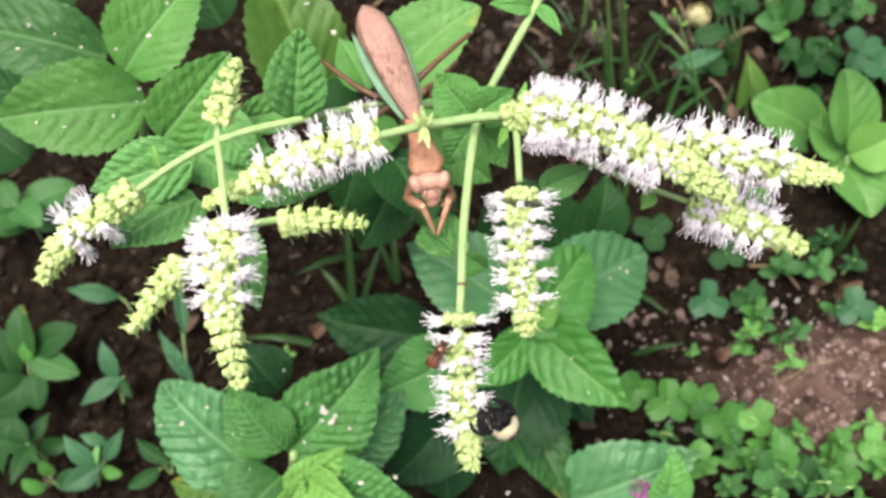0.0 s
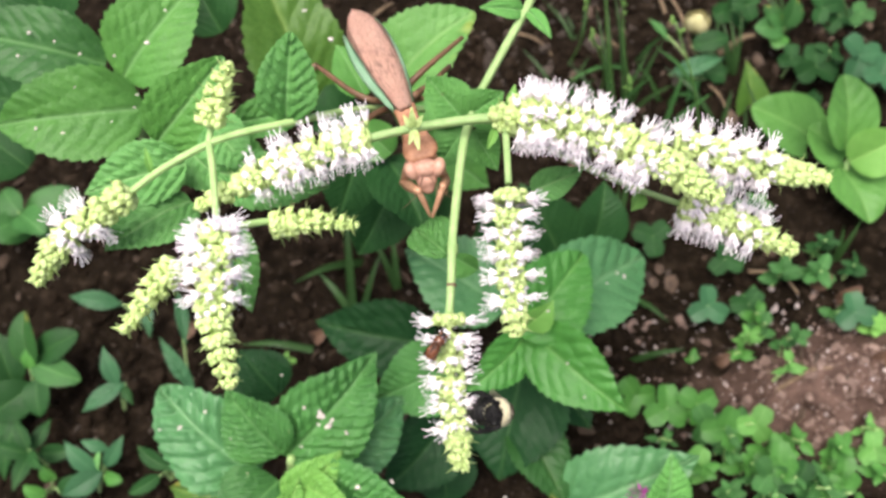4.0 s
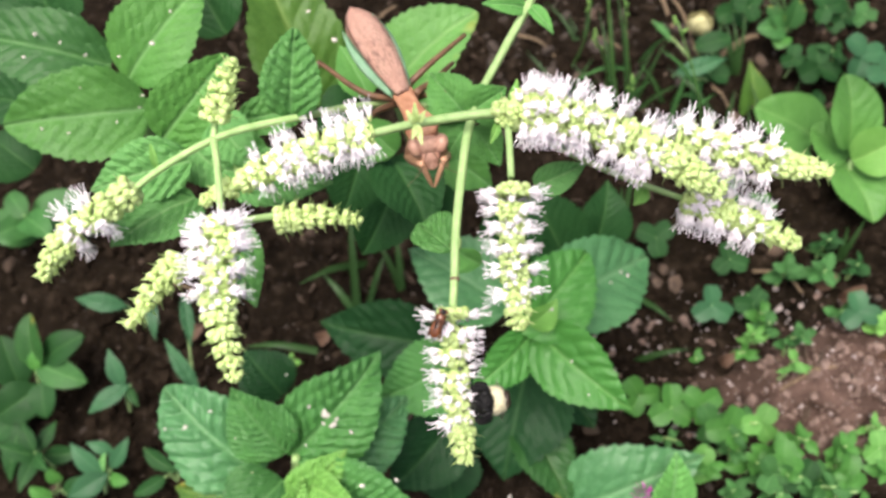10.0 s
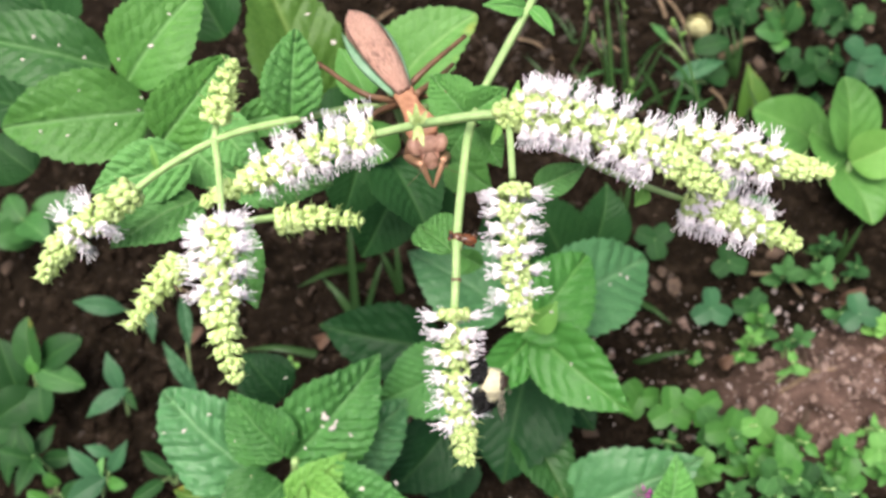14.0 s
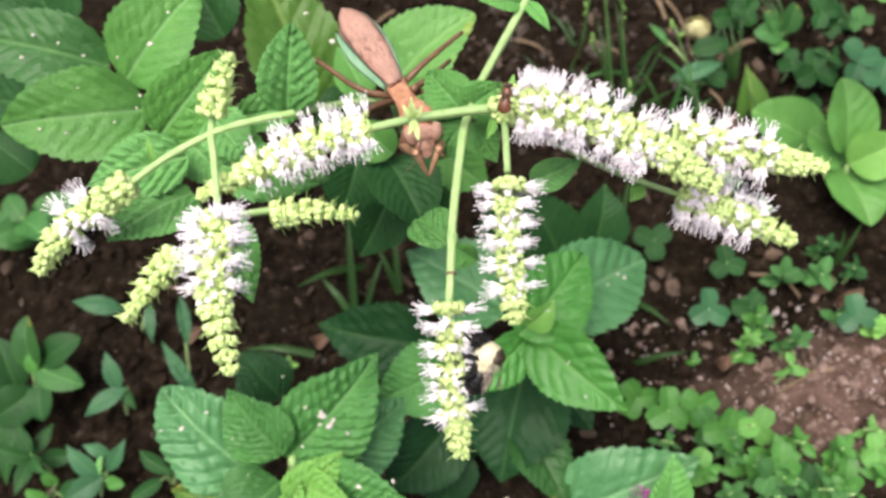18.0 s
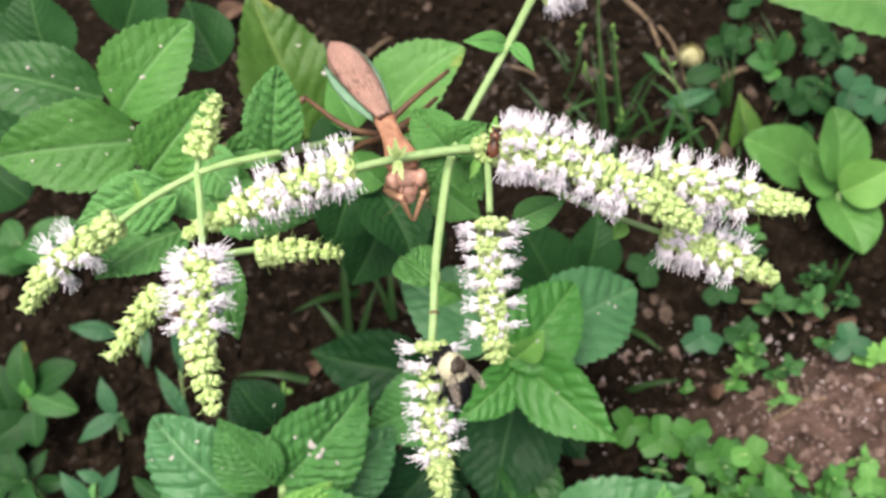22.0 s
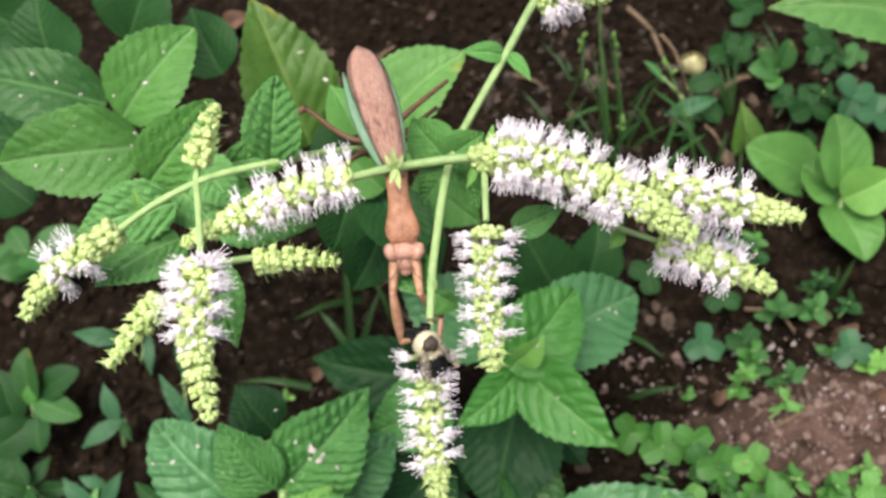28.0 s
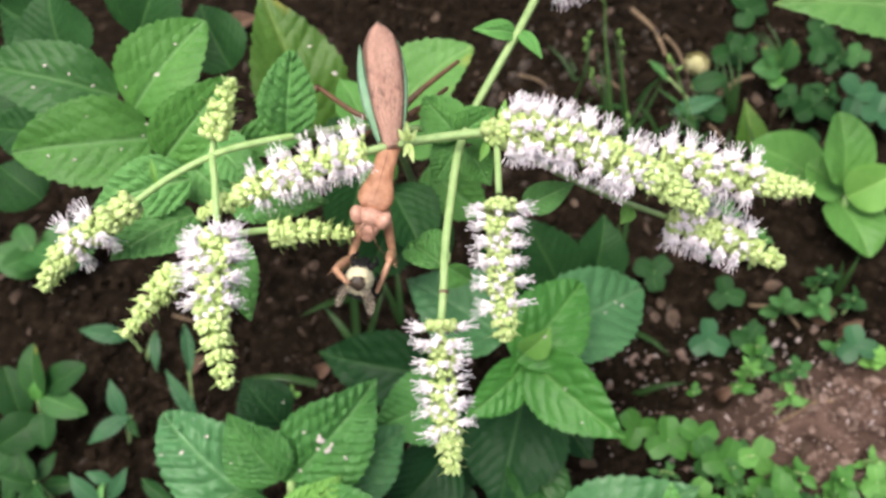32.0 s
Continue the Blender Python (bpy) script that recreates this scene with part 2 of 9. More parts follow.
def soil():
    m, t, b = material("soil_dark_brown", 0.95, 0.02)
    o = t.nodes.new("ShaderNodeTexCoord").outputs["Object"]
    n1, n2, n3 = spots(t, 9, 4.0, o), spots(t, 90, 4.0, o), spots(t, 420, 3.0, o)
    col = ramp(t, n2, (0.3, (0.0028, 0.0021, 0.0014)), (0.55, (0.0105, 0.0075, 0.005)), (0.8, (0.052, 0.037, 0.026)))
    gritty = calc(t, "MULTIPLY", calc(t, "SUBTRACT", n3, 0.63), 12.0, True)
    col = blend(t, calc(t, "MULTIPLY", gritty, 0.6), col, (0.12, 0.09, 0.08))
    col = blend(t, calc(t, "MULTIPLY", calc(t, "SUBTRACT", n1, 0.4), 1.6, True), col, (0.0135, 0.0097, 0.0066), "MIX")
    away = nd(t, "VectorMath")
    away.operation = "MULTIPLY_ADD"
    away.inputs[1].default_value, away.inputs[2].default_value = (1 / 0.085, 1 / 0.042, 0.0), (-DRY_PATCH[0] / 0.085, -DRY_PATCH[1] / 0.042, 0.0)
    t.links.new(o, away.inputs[0])
    far = nd(t, "VectorMath")
    far.operation = "LENGTH"
    t.links.new(away.outputs[0], far.inputs[0])
    dry = calc(t, "MULTIPLY", calc(t, "SUBTRACT", calc(t, "ADD", 1.0, calc(t, "MULTIPLY", n1, 0.7)), far.outputs["Value"]), 1.4, True)
    pink = ramp(t, n2, (0.3, (0.03, 0.019, 0.0145)), (0.7, (0.13, 0.083, 0.068)))
    col = blend(t, dry, col, pink)
    t.links.new(col, b.inputs["Base Color"])
    bump(t, b, calc(t, "ADD", n2, calc(t, "MULTIPLY", n3, 0.4)), 0.9, 0.006)
    return m


SOIL = soil()

# ---- building helpers ----


def part(name, bm, mat, parent, label=""):
    """Links a bmesh or a ready mesh as one object under a thing or a part."""
    if isinstance(bm, bpy.types.Mesh):
        me = bm
    else:
        me = bpy.data.meshes.new(name)
        bm.to_mesh(me)
        bm.free()
        for p in me.polygons:
            p.use_smooth = True
        for one in (mat if isinstance(mat, (list, tuple)) else [mat]):
            me.materials.append(one)
    ob = new(name, me)
    ob.parent = parent
    return tagged(ob, label) if label else ob


def thing(name, place, label, category, group=""):
    ob = new(name)
    ob.empty_display_size = 0.01
    ob.location = place
    return tagged(ob, label, category, group)


def local(ob, p):
    """A place of the world in the space of a thing that is only shifted, or of a part of it that is not."""
    return Vector(p) - ob.location


def spline(points, n):
    """n + 1 places along a smooth line through the points."""
    p = [Vector(q) for q in points]
    p = [2 * p[0] - p[1]] + p + [2 * p[-1] - p[-2]]
    out = []
    for i in range(n + 1):
        x = i / n * (len(p) - 3)
        k = min(int(x), len(p) - 4)
        u = x - k
        a, b, c, d = p[k:k + 4]
        out.append(0.5 * (2 * b + (c - a) * u + (2 * a - 5 * b + 4 * c - d) * u * u + (3 * b - a - 3 * c + d) * u ** 3))
    return out


def tube(bm, line, radii, sides=8, mat=0, square=0.0, cap=True):
    """A round (or, as mint stems are, squarish) tube along a line, capped."""
    rings, side = [], None
    for i, p in enumerate(line):
        ahead = (line[min(i + 1, len(line) - 1)] - line[max(i - 1, 0)]).normalized()
        if side is None:
            side = ahead.orthogonal().normalized()
        side = (side - ahead * side.dot(ahead)).normalized()
        other = ahead.cross(side)
        r = radii(i / (len(line) - 1)) if callable(radii) else radii
        ring = []
        for k in range(sides):
            a = 2 * math.pi * k / sides
            q = r * (1 + square * math.cos(4 * a))
            ring.append(bm.verts.new(p + side * (q * math.cos(a)) + other * (q * math.sin(a))))
        rings.append(ring)
    faces = []
    for a, b in zip(rings, rings[1:]):
        for k in range(sides):
            faces.append(bm.faces.new((a[k], a[(k + 1) % sides], b[(k + 1) % sides], b[k])))
    if cap:
        faces.append(bm.faces.new(rings[0][::-1]))
        faces.append(bm.faces.new(rings[-1]))
    for f in faces:
        f.material_index = mat


def blob(bm, centre, radii, turn=None, mat=0, u=8, v=6, lumps=0.0, seed=0.0):
    """An ellipsoid, lumpy if asked, in a bmesh."""
    turn = turn or Matrix.Identity(3)
    rows = []
    for j in range(v + 1):
        th = math.pi * j / v
        row = []
        for i in range(1 if j in (0, v) else u):
            ph = 2 * math.pi * i / u
            d = Vector((math.sin(th) * math.cos(ph), math.sin(th) * math.sin(ph), math.cos(th)))
            k = 1 + lumps * noise.noise(d * 1.7 + Vector((seed, seed * 0.7, 0)))
            row.append(bm.verts.new(Vector(centre) + turn @ Vector((d.x * radii[0], d.y * radii[1], d.z * radii[2])) * k))
        rows.append(row)
    for a, b in zip(rows, rows[1:]):
        for i in range(u):
            quad = [a[i % len(a)], b[i % len(b)], b[(i + 1) % len(b)], a[(i + 1) % len(a)]]
            quad = [q for n, q in enumerate(quad) if q not in quad[:n]]
            bm.faces.new(quad).material_index = mat


def aim(base, tip, up=(0, 0, 1)):
    """The pose of a piece whose length runs along y from base to tip, with its z towards up."""
    y = (Vector(tip) - Vector(base)).normalized()
    z = Vector(up) - y * y.dot(Vector(up))
    z = z.normalized() if z.length > 1e-4 else y.orthogonal().normalized()
    m = Matrix((y.cross(z), y, z)).transposed().to_4x4()
    m.translation = base
    return m


BLADES = {
    "mint": lambda t: math.sin(math.pi * t ** 0.74) ** (0.6 + 0.34 * t) * (1.06 - 0.22 * t),
    "broad": lambda t: math.sin(math.pi * t ** 0.78) ** (0.56 + 0.1 * t) * (1.04 - 0.14 * t),
    "narrow": lambda t: math.sin(math.pi * t ** 0.85) ** 1.1,
    "round": lambda t: math.sin(math.pi * t ** 0.8) ** 0.55,
    "heart": lambda t: math.sin(math.pi * min(1.0, t * 0.86 + 0.02)) ** 0.5,
    "grass": lambda t: (1 - t) ** 0.6 * (0.6 + 0.4 * math.sin(math.pi * min(1.0, t * 1.6))),
}


def leaf(parent, base, tip, width, up=(0, -0.6, 0.8), mat=None, shape="mint", teeth=13, fold=0.26, arch=0.1,
         quilt=None, twist=0.0, stalk=0.0, name="leaf", label="", seed=0.0):
    """One leaf blade from base to tip, folded along its midrib, arched along its length, with a toothed edge and raised
    blade between the veins, and a stalk behind it."""
    base, tip = local(parent, base), local(parent, tip)
    size = (tip - base).length
    rows = (teeth * 7 if size > 0.03 else teeth * 5) if teeth else 48 if size > 0.03 else 16
    cols = (20 if teeth else 14) if size > 0.03 else 12 if teeth and size > 0.012 else 5 if size > 0.012 else 3
    mat = mat or MINT
    veins = VEINS.get(mat.name, 6.0)
    if quilt is None:
        quilt = 0.24 if mat in (CRINKLED, CRINKLED_PALE, CRINKLED_DARK) else 0.1
    bm = bmesh.new()
    uv = bm.loops.layers.uv.new("UVMap")
    lean = random.Random(round(1e4 * (tip.x + 3 * tip.y + 7 * tip.z + size)))
    m = aim(base, tip, Vector(up) + Vector((lean.uniform(-0.4, 0.4), lean.uniform(-0.15, 0.25), 0)))
    grid, st = [], {}
    for i in range(rows + 1):
        t = i / rows
        half = 0.5 * width * BLADES[shape](min(max(t, 0.004), 0.996)) + 0.0002
        jut = 0.0
        if teeth and 0.02 < t < 0.985:
            u = (t * teeth) % 1.0
            jut = width * 0.034 * (u - 0.45) * (1 + 0.5 * math.sin(seed + 3.7 * math.floor(t * teeth))) * min(1.0, half / (0.25 * width))
        row = []
        for j in range(-cols, cols + 1):
            s = j / cols
            x = half * s + jut * s * abs(s) ** 7
            nx = x / size
            far = abs(nx)
            lag = 0.75 * far + 0.9 * nx * nx
            phase = veins * (t - lag + 0.045 * noise.noise(Vector((nx * 5, t * 5, seed + size * 500))))
            panel = math.floor(phase) + (50 if s < 0 else 0)
            dome = 1.0 - abs(2 * (phase - math.floor(phase)) - 1) ** 2.0
            along = far * veins * 1.25 + 2.1 * (panel * 0.618 % 1.0) + seed + 0.35 * noise.noise(Vector((nx * 11, t * 11, 7.0)))
            cell = 1.0 - abs(2 * (along - math.floor(along)) - 1) ** 2.0
            patch = 0.9 + 0.5 * noise.noise(Vector((nx * 3 + 9, t * 3, seed + size * 300)))
            wave = dome * (0.3 + 0.7 * cell) * patch
            z = fold * abs(x) - arch * size * (2 * t - 1) ** 2 + arch * size
            z += quilt * size / veins * 1.3 * wave * min(1.0, 6 * abs(s)) * (1.0 - 0.7 * s ** 8)
            z += width * 0.08 * noise.noise(Vector((x * 45, t * size * 45, seed * 3.1 + size * 900))) * (0.3 + abs(s))
            z += twist * x * (t - 0.3) + 0.35 * arch * half * s * s * math.sin(9 * t + seed)
            v = bm.verts.new(m @ Vector((x, t * size, z)))
            st[v] = (nx, t)
            row.append(v)
        grid.append(row)
    for a, b in zip(grid, grid[1:]):
        for j in range(2 * cols):
            f = bm.faces.new((a[j], a[j + 1], b[j + 1], b[j]))
            for loop in f.loops:
                loop[uv].uv = st[loop.vert]
    if stalk:
        back = m @ Vector((0, -stalk, -stalk * 0.35))
        tube(bm, spline([back, m @ Vector((0, -stalk * 0.4, -stalk * 0.02)), m @ Vector((0, size * 0.12, 0.0))], 5),
             0.0006 + width * 0.006, 6, 1)
    return part(name, bm, [mat, STEM], parent, label)


def stem(parent, points, r0, r1, name="stem", mat=None, label="", square=0.06):
    pts = [local(parent, p) for p in points]
    bm = bmesh.new()
    n = max(8, 6 * (len(pts) - 1))
    tube(bm, spline(pts, n), lambda t: r0 + (r1 - r0) * t, 10, 0, square)
    return part(name, bm, mat or STEM, parent, label)


def ground_height(x, y):
    """The bed rises gently to one side and levels out beyond it."""
    z = 0.25 * 0.45 * math.tanh(x / 0.45)
    near = math.exp(-((x * x + (y - 0.45) ** 2) / 0.8))
    z += near * (0.012 * noise.noise(Vector((x * 7, y * 7, 0.3))) + 0.005 * noise.noise(Vector((x * 24, y * 24, 4.1))))
    z += 0.009 * math.exp(-((x - DRY_PATCH[0]) / 0.06) ** 2 - ((y - DRY_PATCH[1]) / 0.034) ** 2)
    return z


# ---- ground ----


def build_ground():
    edges = sorted({round(s * v, 4) for s in (-1, 1) for v in
                    [i * 0.012 for i in range(46)] + [0.6, 0.75, 1.0, 1.5, 2.5, 4, 7, 12, 22, 40, 80, 160]})
    bm = bmesh.new()
    grid = [[bm.verts.new((x, y + 0.45, ground_height(x, y + 0.45))) for x in edges] for y in edges]
    for a, b in zip(grid, grid[1:]):
        for i in range(len(edges) - 1):
            bm.faces.new((a[i], a[i + 1], b[i + 1], b[i]))
    me = bpy.data.meshes.new("ground")
    bm.to_mesh(me)
    bm.free()
    for p in me.polygons:
        p.use_smooth = True
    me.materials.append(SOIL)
    tagged(new("ground", me), "dark brown crumbly garden soil under the herbs", "soil", kind="structure")


build_ground()


# ---- flower spikes ----


def calyx_mesh():
    """A closed green bud: a ribbed cup that rounds off to a small point."""
    bm = bmesh.new()
    rings = []
    for y, r in ((0, 0.4), (0.45, 0.85), (1.0, 1.0), (1.5, 0.86), (1.85, 0.5)):
        rings.append([bm.verts.new((r * math.cos(a * math.pi / 4) * (1 + 0.06 * (a % 2)), y, r * math.sin(a * math.pi / 4) * (1 + 0.06 * (a % 2)))) for a in range(8)])
    for a, b in zip(rings, rings[1:]):
        for k in range(8):
            bm.faces.new((a[k], a[(k + 1) % 8], b[(k + 1) % 8], b[k]))
    tip = bm.verts.new((0, 2.4, 0))
    for k in range(8):
        bm.faces.new((rings[-1][k], rings[-1][(k + 1) % 8], tip))
    bm.verts.index_update()
    return bm


def floret_mesh(variant):
    """An open floret, in millimetres: green cup, white bell that opens in four rounded lobes, and long straight stamens."""
    rnd = random.Random(variant)
    bm = bmesh.new()
    tube(bm, [Vector((0, y, 0)) for y in (0, 0.8, 1.7)], lambda t: 0.45 + 0.45 * t, 6, 0)
    lift = [rnd.uniform(-0.25, 0.45) for _ in range(4)]
    rows = []
    for y, r, lobed in ((1.2, 0.55, 0), (2.0, 0.72, 0), (2.8, 0.95, 0.06), (3.5, 1.15, 0.14), (4.1, 1.3, 0.28), (4.5, 1.15, 0.4)):
        row = []
        for k in range(16):
            a = 2 * math.pi * k / 16
            crest = math.cos(4 * a)
            q = r * (1 + 0.8 * lobed * crest)
            up = y + lobed * (1.6 * (crest - 1) + 2.0 * lift[k // 4])
            row.append(bm.verts.new((q * math.cos(a), up, q * math.sin(a))))
        rows.append(row)
    for p, q in zip(rows, rows[1:]):
        for k in range(16):
            bm.faces.new((p[k], p[(k + 1) % 16], q[(k + 1) % 16], q[k])).material_index = 1
    heart = bm.verts.new((0, 3.9, 0))
    for k in range(16):
        bm.faces.new((rows[-1][k], rows[-1][(k + 1) % 16], heart)).material_index = 1
    for k in range(5):
        a = math.pi * 0.4 * k + rnd.uniform(0.0, 0.9)
        lean = rnd.uniform(0.5, 2.5)
        end = Vector((lean * math.cos(a), rnd.uniform(5.6, 7.7), lean * math.sin(a)))
        mid = Vector((0.55 * math.cos(a), 3.8, 0.55 * math.sin(a)))
        tube(bm, [Vector((0, 2.2, 0)), mid, end], 0.085, 4, 2)
        blob(bm, end, (0.19, 0.23, 0.19), None, 3 if rnd.random() < 0.4 else 2, 5, 4)
    me = bpy.data.meshes.new("floret")
    bm.transform(Matrix.Scale(0.001, 4))
    bm.to_mesh(me)
    bm.free()
    for p in me.polygons:
        p.use_smooth = True
    for one in (BUD, PETAL, STAMEN, ANTHER):
        me.materials.append(one)
    return me


FLORETS = [floret_mesh(k) for k in range(7)]
CALYX = calyx_mesh()


def spike(parent, points, bloom, radius=0.0034, tip_radius=0.0008, pitch=0.0066, gaps=(), size=1.0, seed=1, label="", name="flower_spike", each=13, neck=1.0, taper_from=0.62, tufts=0, leafy=1.0):
    """A mint spike: whorls of cups along an axis, open florets where t lies in bloom, tight buds past it.
    gaps: stretches of bare axis between whorls; each: open florets in a whorl; neck: how slim it starts; tufts: florets at the flanks of the old whorl below the bloom; leafy: size and number of the bracts."""
    rnd = random.Random(seed)
    pts = [local(parent, p) for p in points]
    line = spline(pts, 60)
    length = sum((b - a).length for a, b in zip(line, line[1:]))
    bm = bmesh.new()
    cups = [(v.co.copy()) for v in CALYX.verts]
    faces = [[v.index for v in f.verts] for f in CALYX.faces]
    open_ones = []
    s = 0.0009
    while s < length * 0.985:
        t = s / length
        if any(a < t < b for a, b in gaps):
            s += 0.0008
            continue
        in_bloom = bloom[0] <= t <= bloom[1]
        taper = 1.0 if t < taper_from else 1.0 - (t - taper_from) / (1.0 - taper_from)
        r = (tip_radius + (radius - tip_radius) * taper ** 0.6) * min(1.0, neck + t * 2.2)
        rings = 3 if in_bloom else 2
        step = pitch * (1.0 - 0.35 * t) if in_bloom else 0.0041 - 0.0014 * (1 - taper)
        k0 = min(int(t * 60), 59)
        ahead = (line[k0 + 1] - line[k0]).normalized()
        side = ahead.orthogonal().normalized()
        other = ahead.cross(side)
        count = max(5, round(2 * math.pi * r / 0.0019))
        for ring in range(rings):
            tt = min(0.999, (s + (0.3 + 0.2 * ring if in_bloom else 0.27 * ring) * step) / length)
            k = min(int(tt * 60), 59)
            here = line[k].lerp(line[k + 1], tt * 60 - k)
            swell = (0.86, 1.0, 0.84)[ring] if in_bloom else (1.0, 0.88)[ring]
            for i in range(count):
                a = 2 * math.pi * (i + 0.5 * ring + rnd.uniform(-0.3, 0.3)) / count + s * 900
                out = side * math.cos(a) + other * math.sin(a)
                lean = (ring - 1) * 0.35 + 0.25 if in_bloom else 0.7 + 0.4 * ring + (1 - taper) * 0.8
                way = (out + ahead * (lean + rnd.uniform(-0.14, 0.14))).normalized()
                foot = here + out * (r * swell * rnd.uniform(0.52, 0.68) * (1.0 if in_bloom else 1.15)) + ahead * rnd.uniform(-0.0006, 0.0006)
                scale = (0.00105 if in_bloom else 0.00118) * rnd.uniform(0.8, 1.25) * (0.45 + 0.55 * taper ** 0.6) * size
                m = aim(foot, foot + way, ahead) @ Matrix.Scale(scale, 4)
                fresh = [bm.verts.new(m @ c) for c in cups]
                white = in_bloom and rnd.random() < 0.22
                for f in faces:
                    bm.faces.new([fresh[q] for q in f]).material_index = 1 if white else 0
        if in_bloom:
            start = rnd.uniform(0, 6.28)
            fade = min(1.0, 0.45 + 1.6 * (bloom[1] - t) / (bloom[1] - bloom[0]))
            for i in range(round(each * fade * rnd.uniform(1.45, 1.75))):
                a = start + 2.4 * i + rnd.uniform(-0.25, 0.25)
                out = side * math.cos(a) + other * math.sin(a)
                along = 0.3 + rnd.uniform(-0.3, 0.3)
                if out.dot(Vector((0, -0.5, 0.86))) > 0.7 and rnd.random() < 0.35:
                    continue
                here = line[k0] + ahead * (step * along)
                way = (out + ahead * rnd.uniform(-0.2, 0.3)).normalized()
                open_ones.append((here + out * r * 0.66, way, rnd.uniform(0.85, 1.12) * size))
        elif t < min(bloom[0], 0.06) and tufts:
            for i in range(tufts):
                a = 2 * math.pi * (i + rnd.uniform(-0.3, 0.3)) / tufts
                out = side * math.cos(a) + other * math.sin(a)
                if out.dot(Vector((0, -0.5, 0.86))) < 0.4:
                    open_ones.append((line[k0] + out * r * 0.8 + ahead * step * 0.5, (out + ahead * rnd.uniform(-0.3, 0.3)).normalized(), rnd.uniform(1.0, 1.25) * size))
        bracts = round((5 if in_bloom else 4) * leafy)
        for i in range(bracts):
            a = 2 * math.pi * (i + rnd.uniform(-0.3, 0.3)) / bracts + s * 500
            out = side * math.cos(a) + other * math.sin(a)
            way = (out + ahead * rnd.uniform(0.3, 0.9)).normalized()
            foot = line[k0] + out * r * 0.8 + ahead * step * 0.3
            flat = way.cross(ahead).normalized() * (0.00055 * size * leafy)
            tip = foot + way * (r * 0.5 + 0.0019 * rnd.uniform(0.8, 1.3) * leafy ** 0.3)
            belly = foot.lerp(tip, 0.45) + ahead * 0.0003
            ring = [bm.verts.new(p) for p in (foot - flat * 0.6, foot + flat * 0.6, belly + flat, tip, belly - flat)]
            bm.faces.new(ring)
        s += step
    bare = [(a + 0.01, b - 0.01) for a, b in gaps]

    def core(t):
        if any(a < t < b for a, b in bare):
            return 0.0009
        taper = 1.0 if t < taper_from else 1.0 - (t - taper_from) / (1.0 - taper_from)
        return (0.6 if t <= bloom[1] and bloom[0] < 1 else 0.85) * (tip_radius * 0.6 + (radius - tip_radius * 0.6) * taper ** 0.75) * min(1.0, neck + t * 2.2) * (0.75 + 0.35 * math.sin(t * length / 0.0034 * 6.28))

    tube(bm, line, core, 10)
    if tip_radius < 0.003:
        ahead = (line[-1] - line[-2]).normalized()
        for i in range(6):
            out = (ahead.orthogonal().normalized() * math.cos(i * 1.05) + ahead.cross(ahead.orthogonal().normalized()) * math.sin(i * 1.05))
            foot = line[-3] + out * (tip_radius * 0.7 + 0.0003)
            m = aim(foot, line[-1] + ahead * 0.0022 + out * 0.0002, out) @ Matrix.Scale(0.0008 * size, 4)
            fresh = [bm.verts.new(m @ c) for c in cups]
            for f in faces:
                bm.faces.new([fresh[q] for q in f])
    ob = part(name, bm, [BUD, PETAL], parent, label)
    for foot, way, scale in open_ones:
        fl = part("floret", rnd.choice(FLORETS), None, ob)
        fl.matrix_basis = aim(foot, foot + way, (rnd.uniform(-1, 1), rnd.uniform(-1, 1), rnd.uniform(-1, 1))) @ Matrix.Scale(scale, 4)
    return ob


mint = thing("mint_plant", (0.2012, 0.8335, 0.0472), "leaning green mint stem with white flower spikes and crinkled leaves", "mint")
stem(mint, [(0.2012, 0.8335, 0.0472), (0.0924, 0.3980, 0.2672), (0.0594, 0.2885, 0.3061), (0.0380, 0.2333, 0.3185), (0.0263, 0.2039, 0.3198), (0.0115, 0.1781, 0.3093), (0.0084, 0.1706, 0.3047)], 0.0017, 0.0012)
stem(mint, [(0.0432, 0.2426, 0.3202), (0.0468, 0.2379, 0.3194)], 0.0012, 0.0011)
spike(mint, [(0.0380, 0.2308, 0.3171), (0.0481, 0.2327, 0.3202), (0.0631, 0.2319, 0.3197)], (0.0, 0.7), seed=14)
stem(mint, [(0.0084, 0.1706, 0.3047), (0.0065, 0.1605, 0.3049), (0.0036, 0.1337, 0.3022), (0.0030, 0.1196, 0.2982), (0.0025, 0.1107, 0.2951)], 0.0015, 0.0012)
stem(mint, [(0.0203, 0.1648, 0.3143), (0.0111, 0.1663, 0.3130), (-0.0074, 0.1628, 0.3131), (-0.0214, 0.1582, 0.3137)], 0.0016, 0.0012)
stem(mint, [(0.0099, 0.1731, 0.3022), (0.0030, 0.1868, 0.2914), (-0.0152, 0.1920, 0.2876), (-0.0292, 0.1771, 0.3036), (-0.0443, 0.1641, 0.3139), (-0.0581, 0.1577, 0.3167), (-0.0666, 0.1538, 0.3166), (-0.0785, 0.1476, 0.3140), (-0.0890, 0.1411, 0.3101)], 0.0012, 0.0010)
stem(mint, [(-0.0664, 0.1541, 0.3168), (-0.0640, 0.1436, 0.3162), (-0.0614, 0.1289, 0.3140)], 0.0011, 0.0010)
stem(mint, [(-0.0615, 0.1274, 0.3120), (-0.0551, 0.1319, 0.3079), (-0.0474, 0.1363, 0.3038)], 0.0011, 0.0010)
stem(mint, [(-0.0628, 0.1279, 0.3111), (-0.0695, 0.1264, 0.3046), (-0.0749, 0.1226, 0.3000)], 0.0010, 0.0009)
stem(mint, [(-0.0664, 0.1538, 0.3166), (-0.0659, 0.1584, 0.3194)], 0.0010, 0.0009)
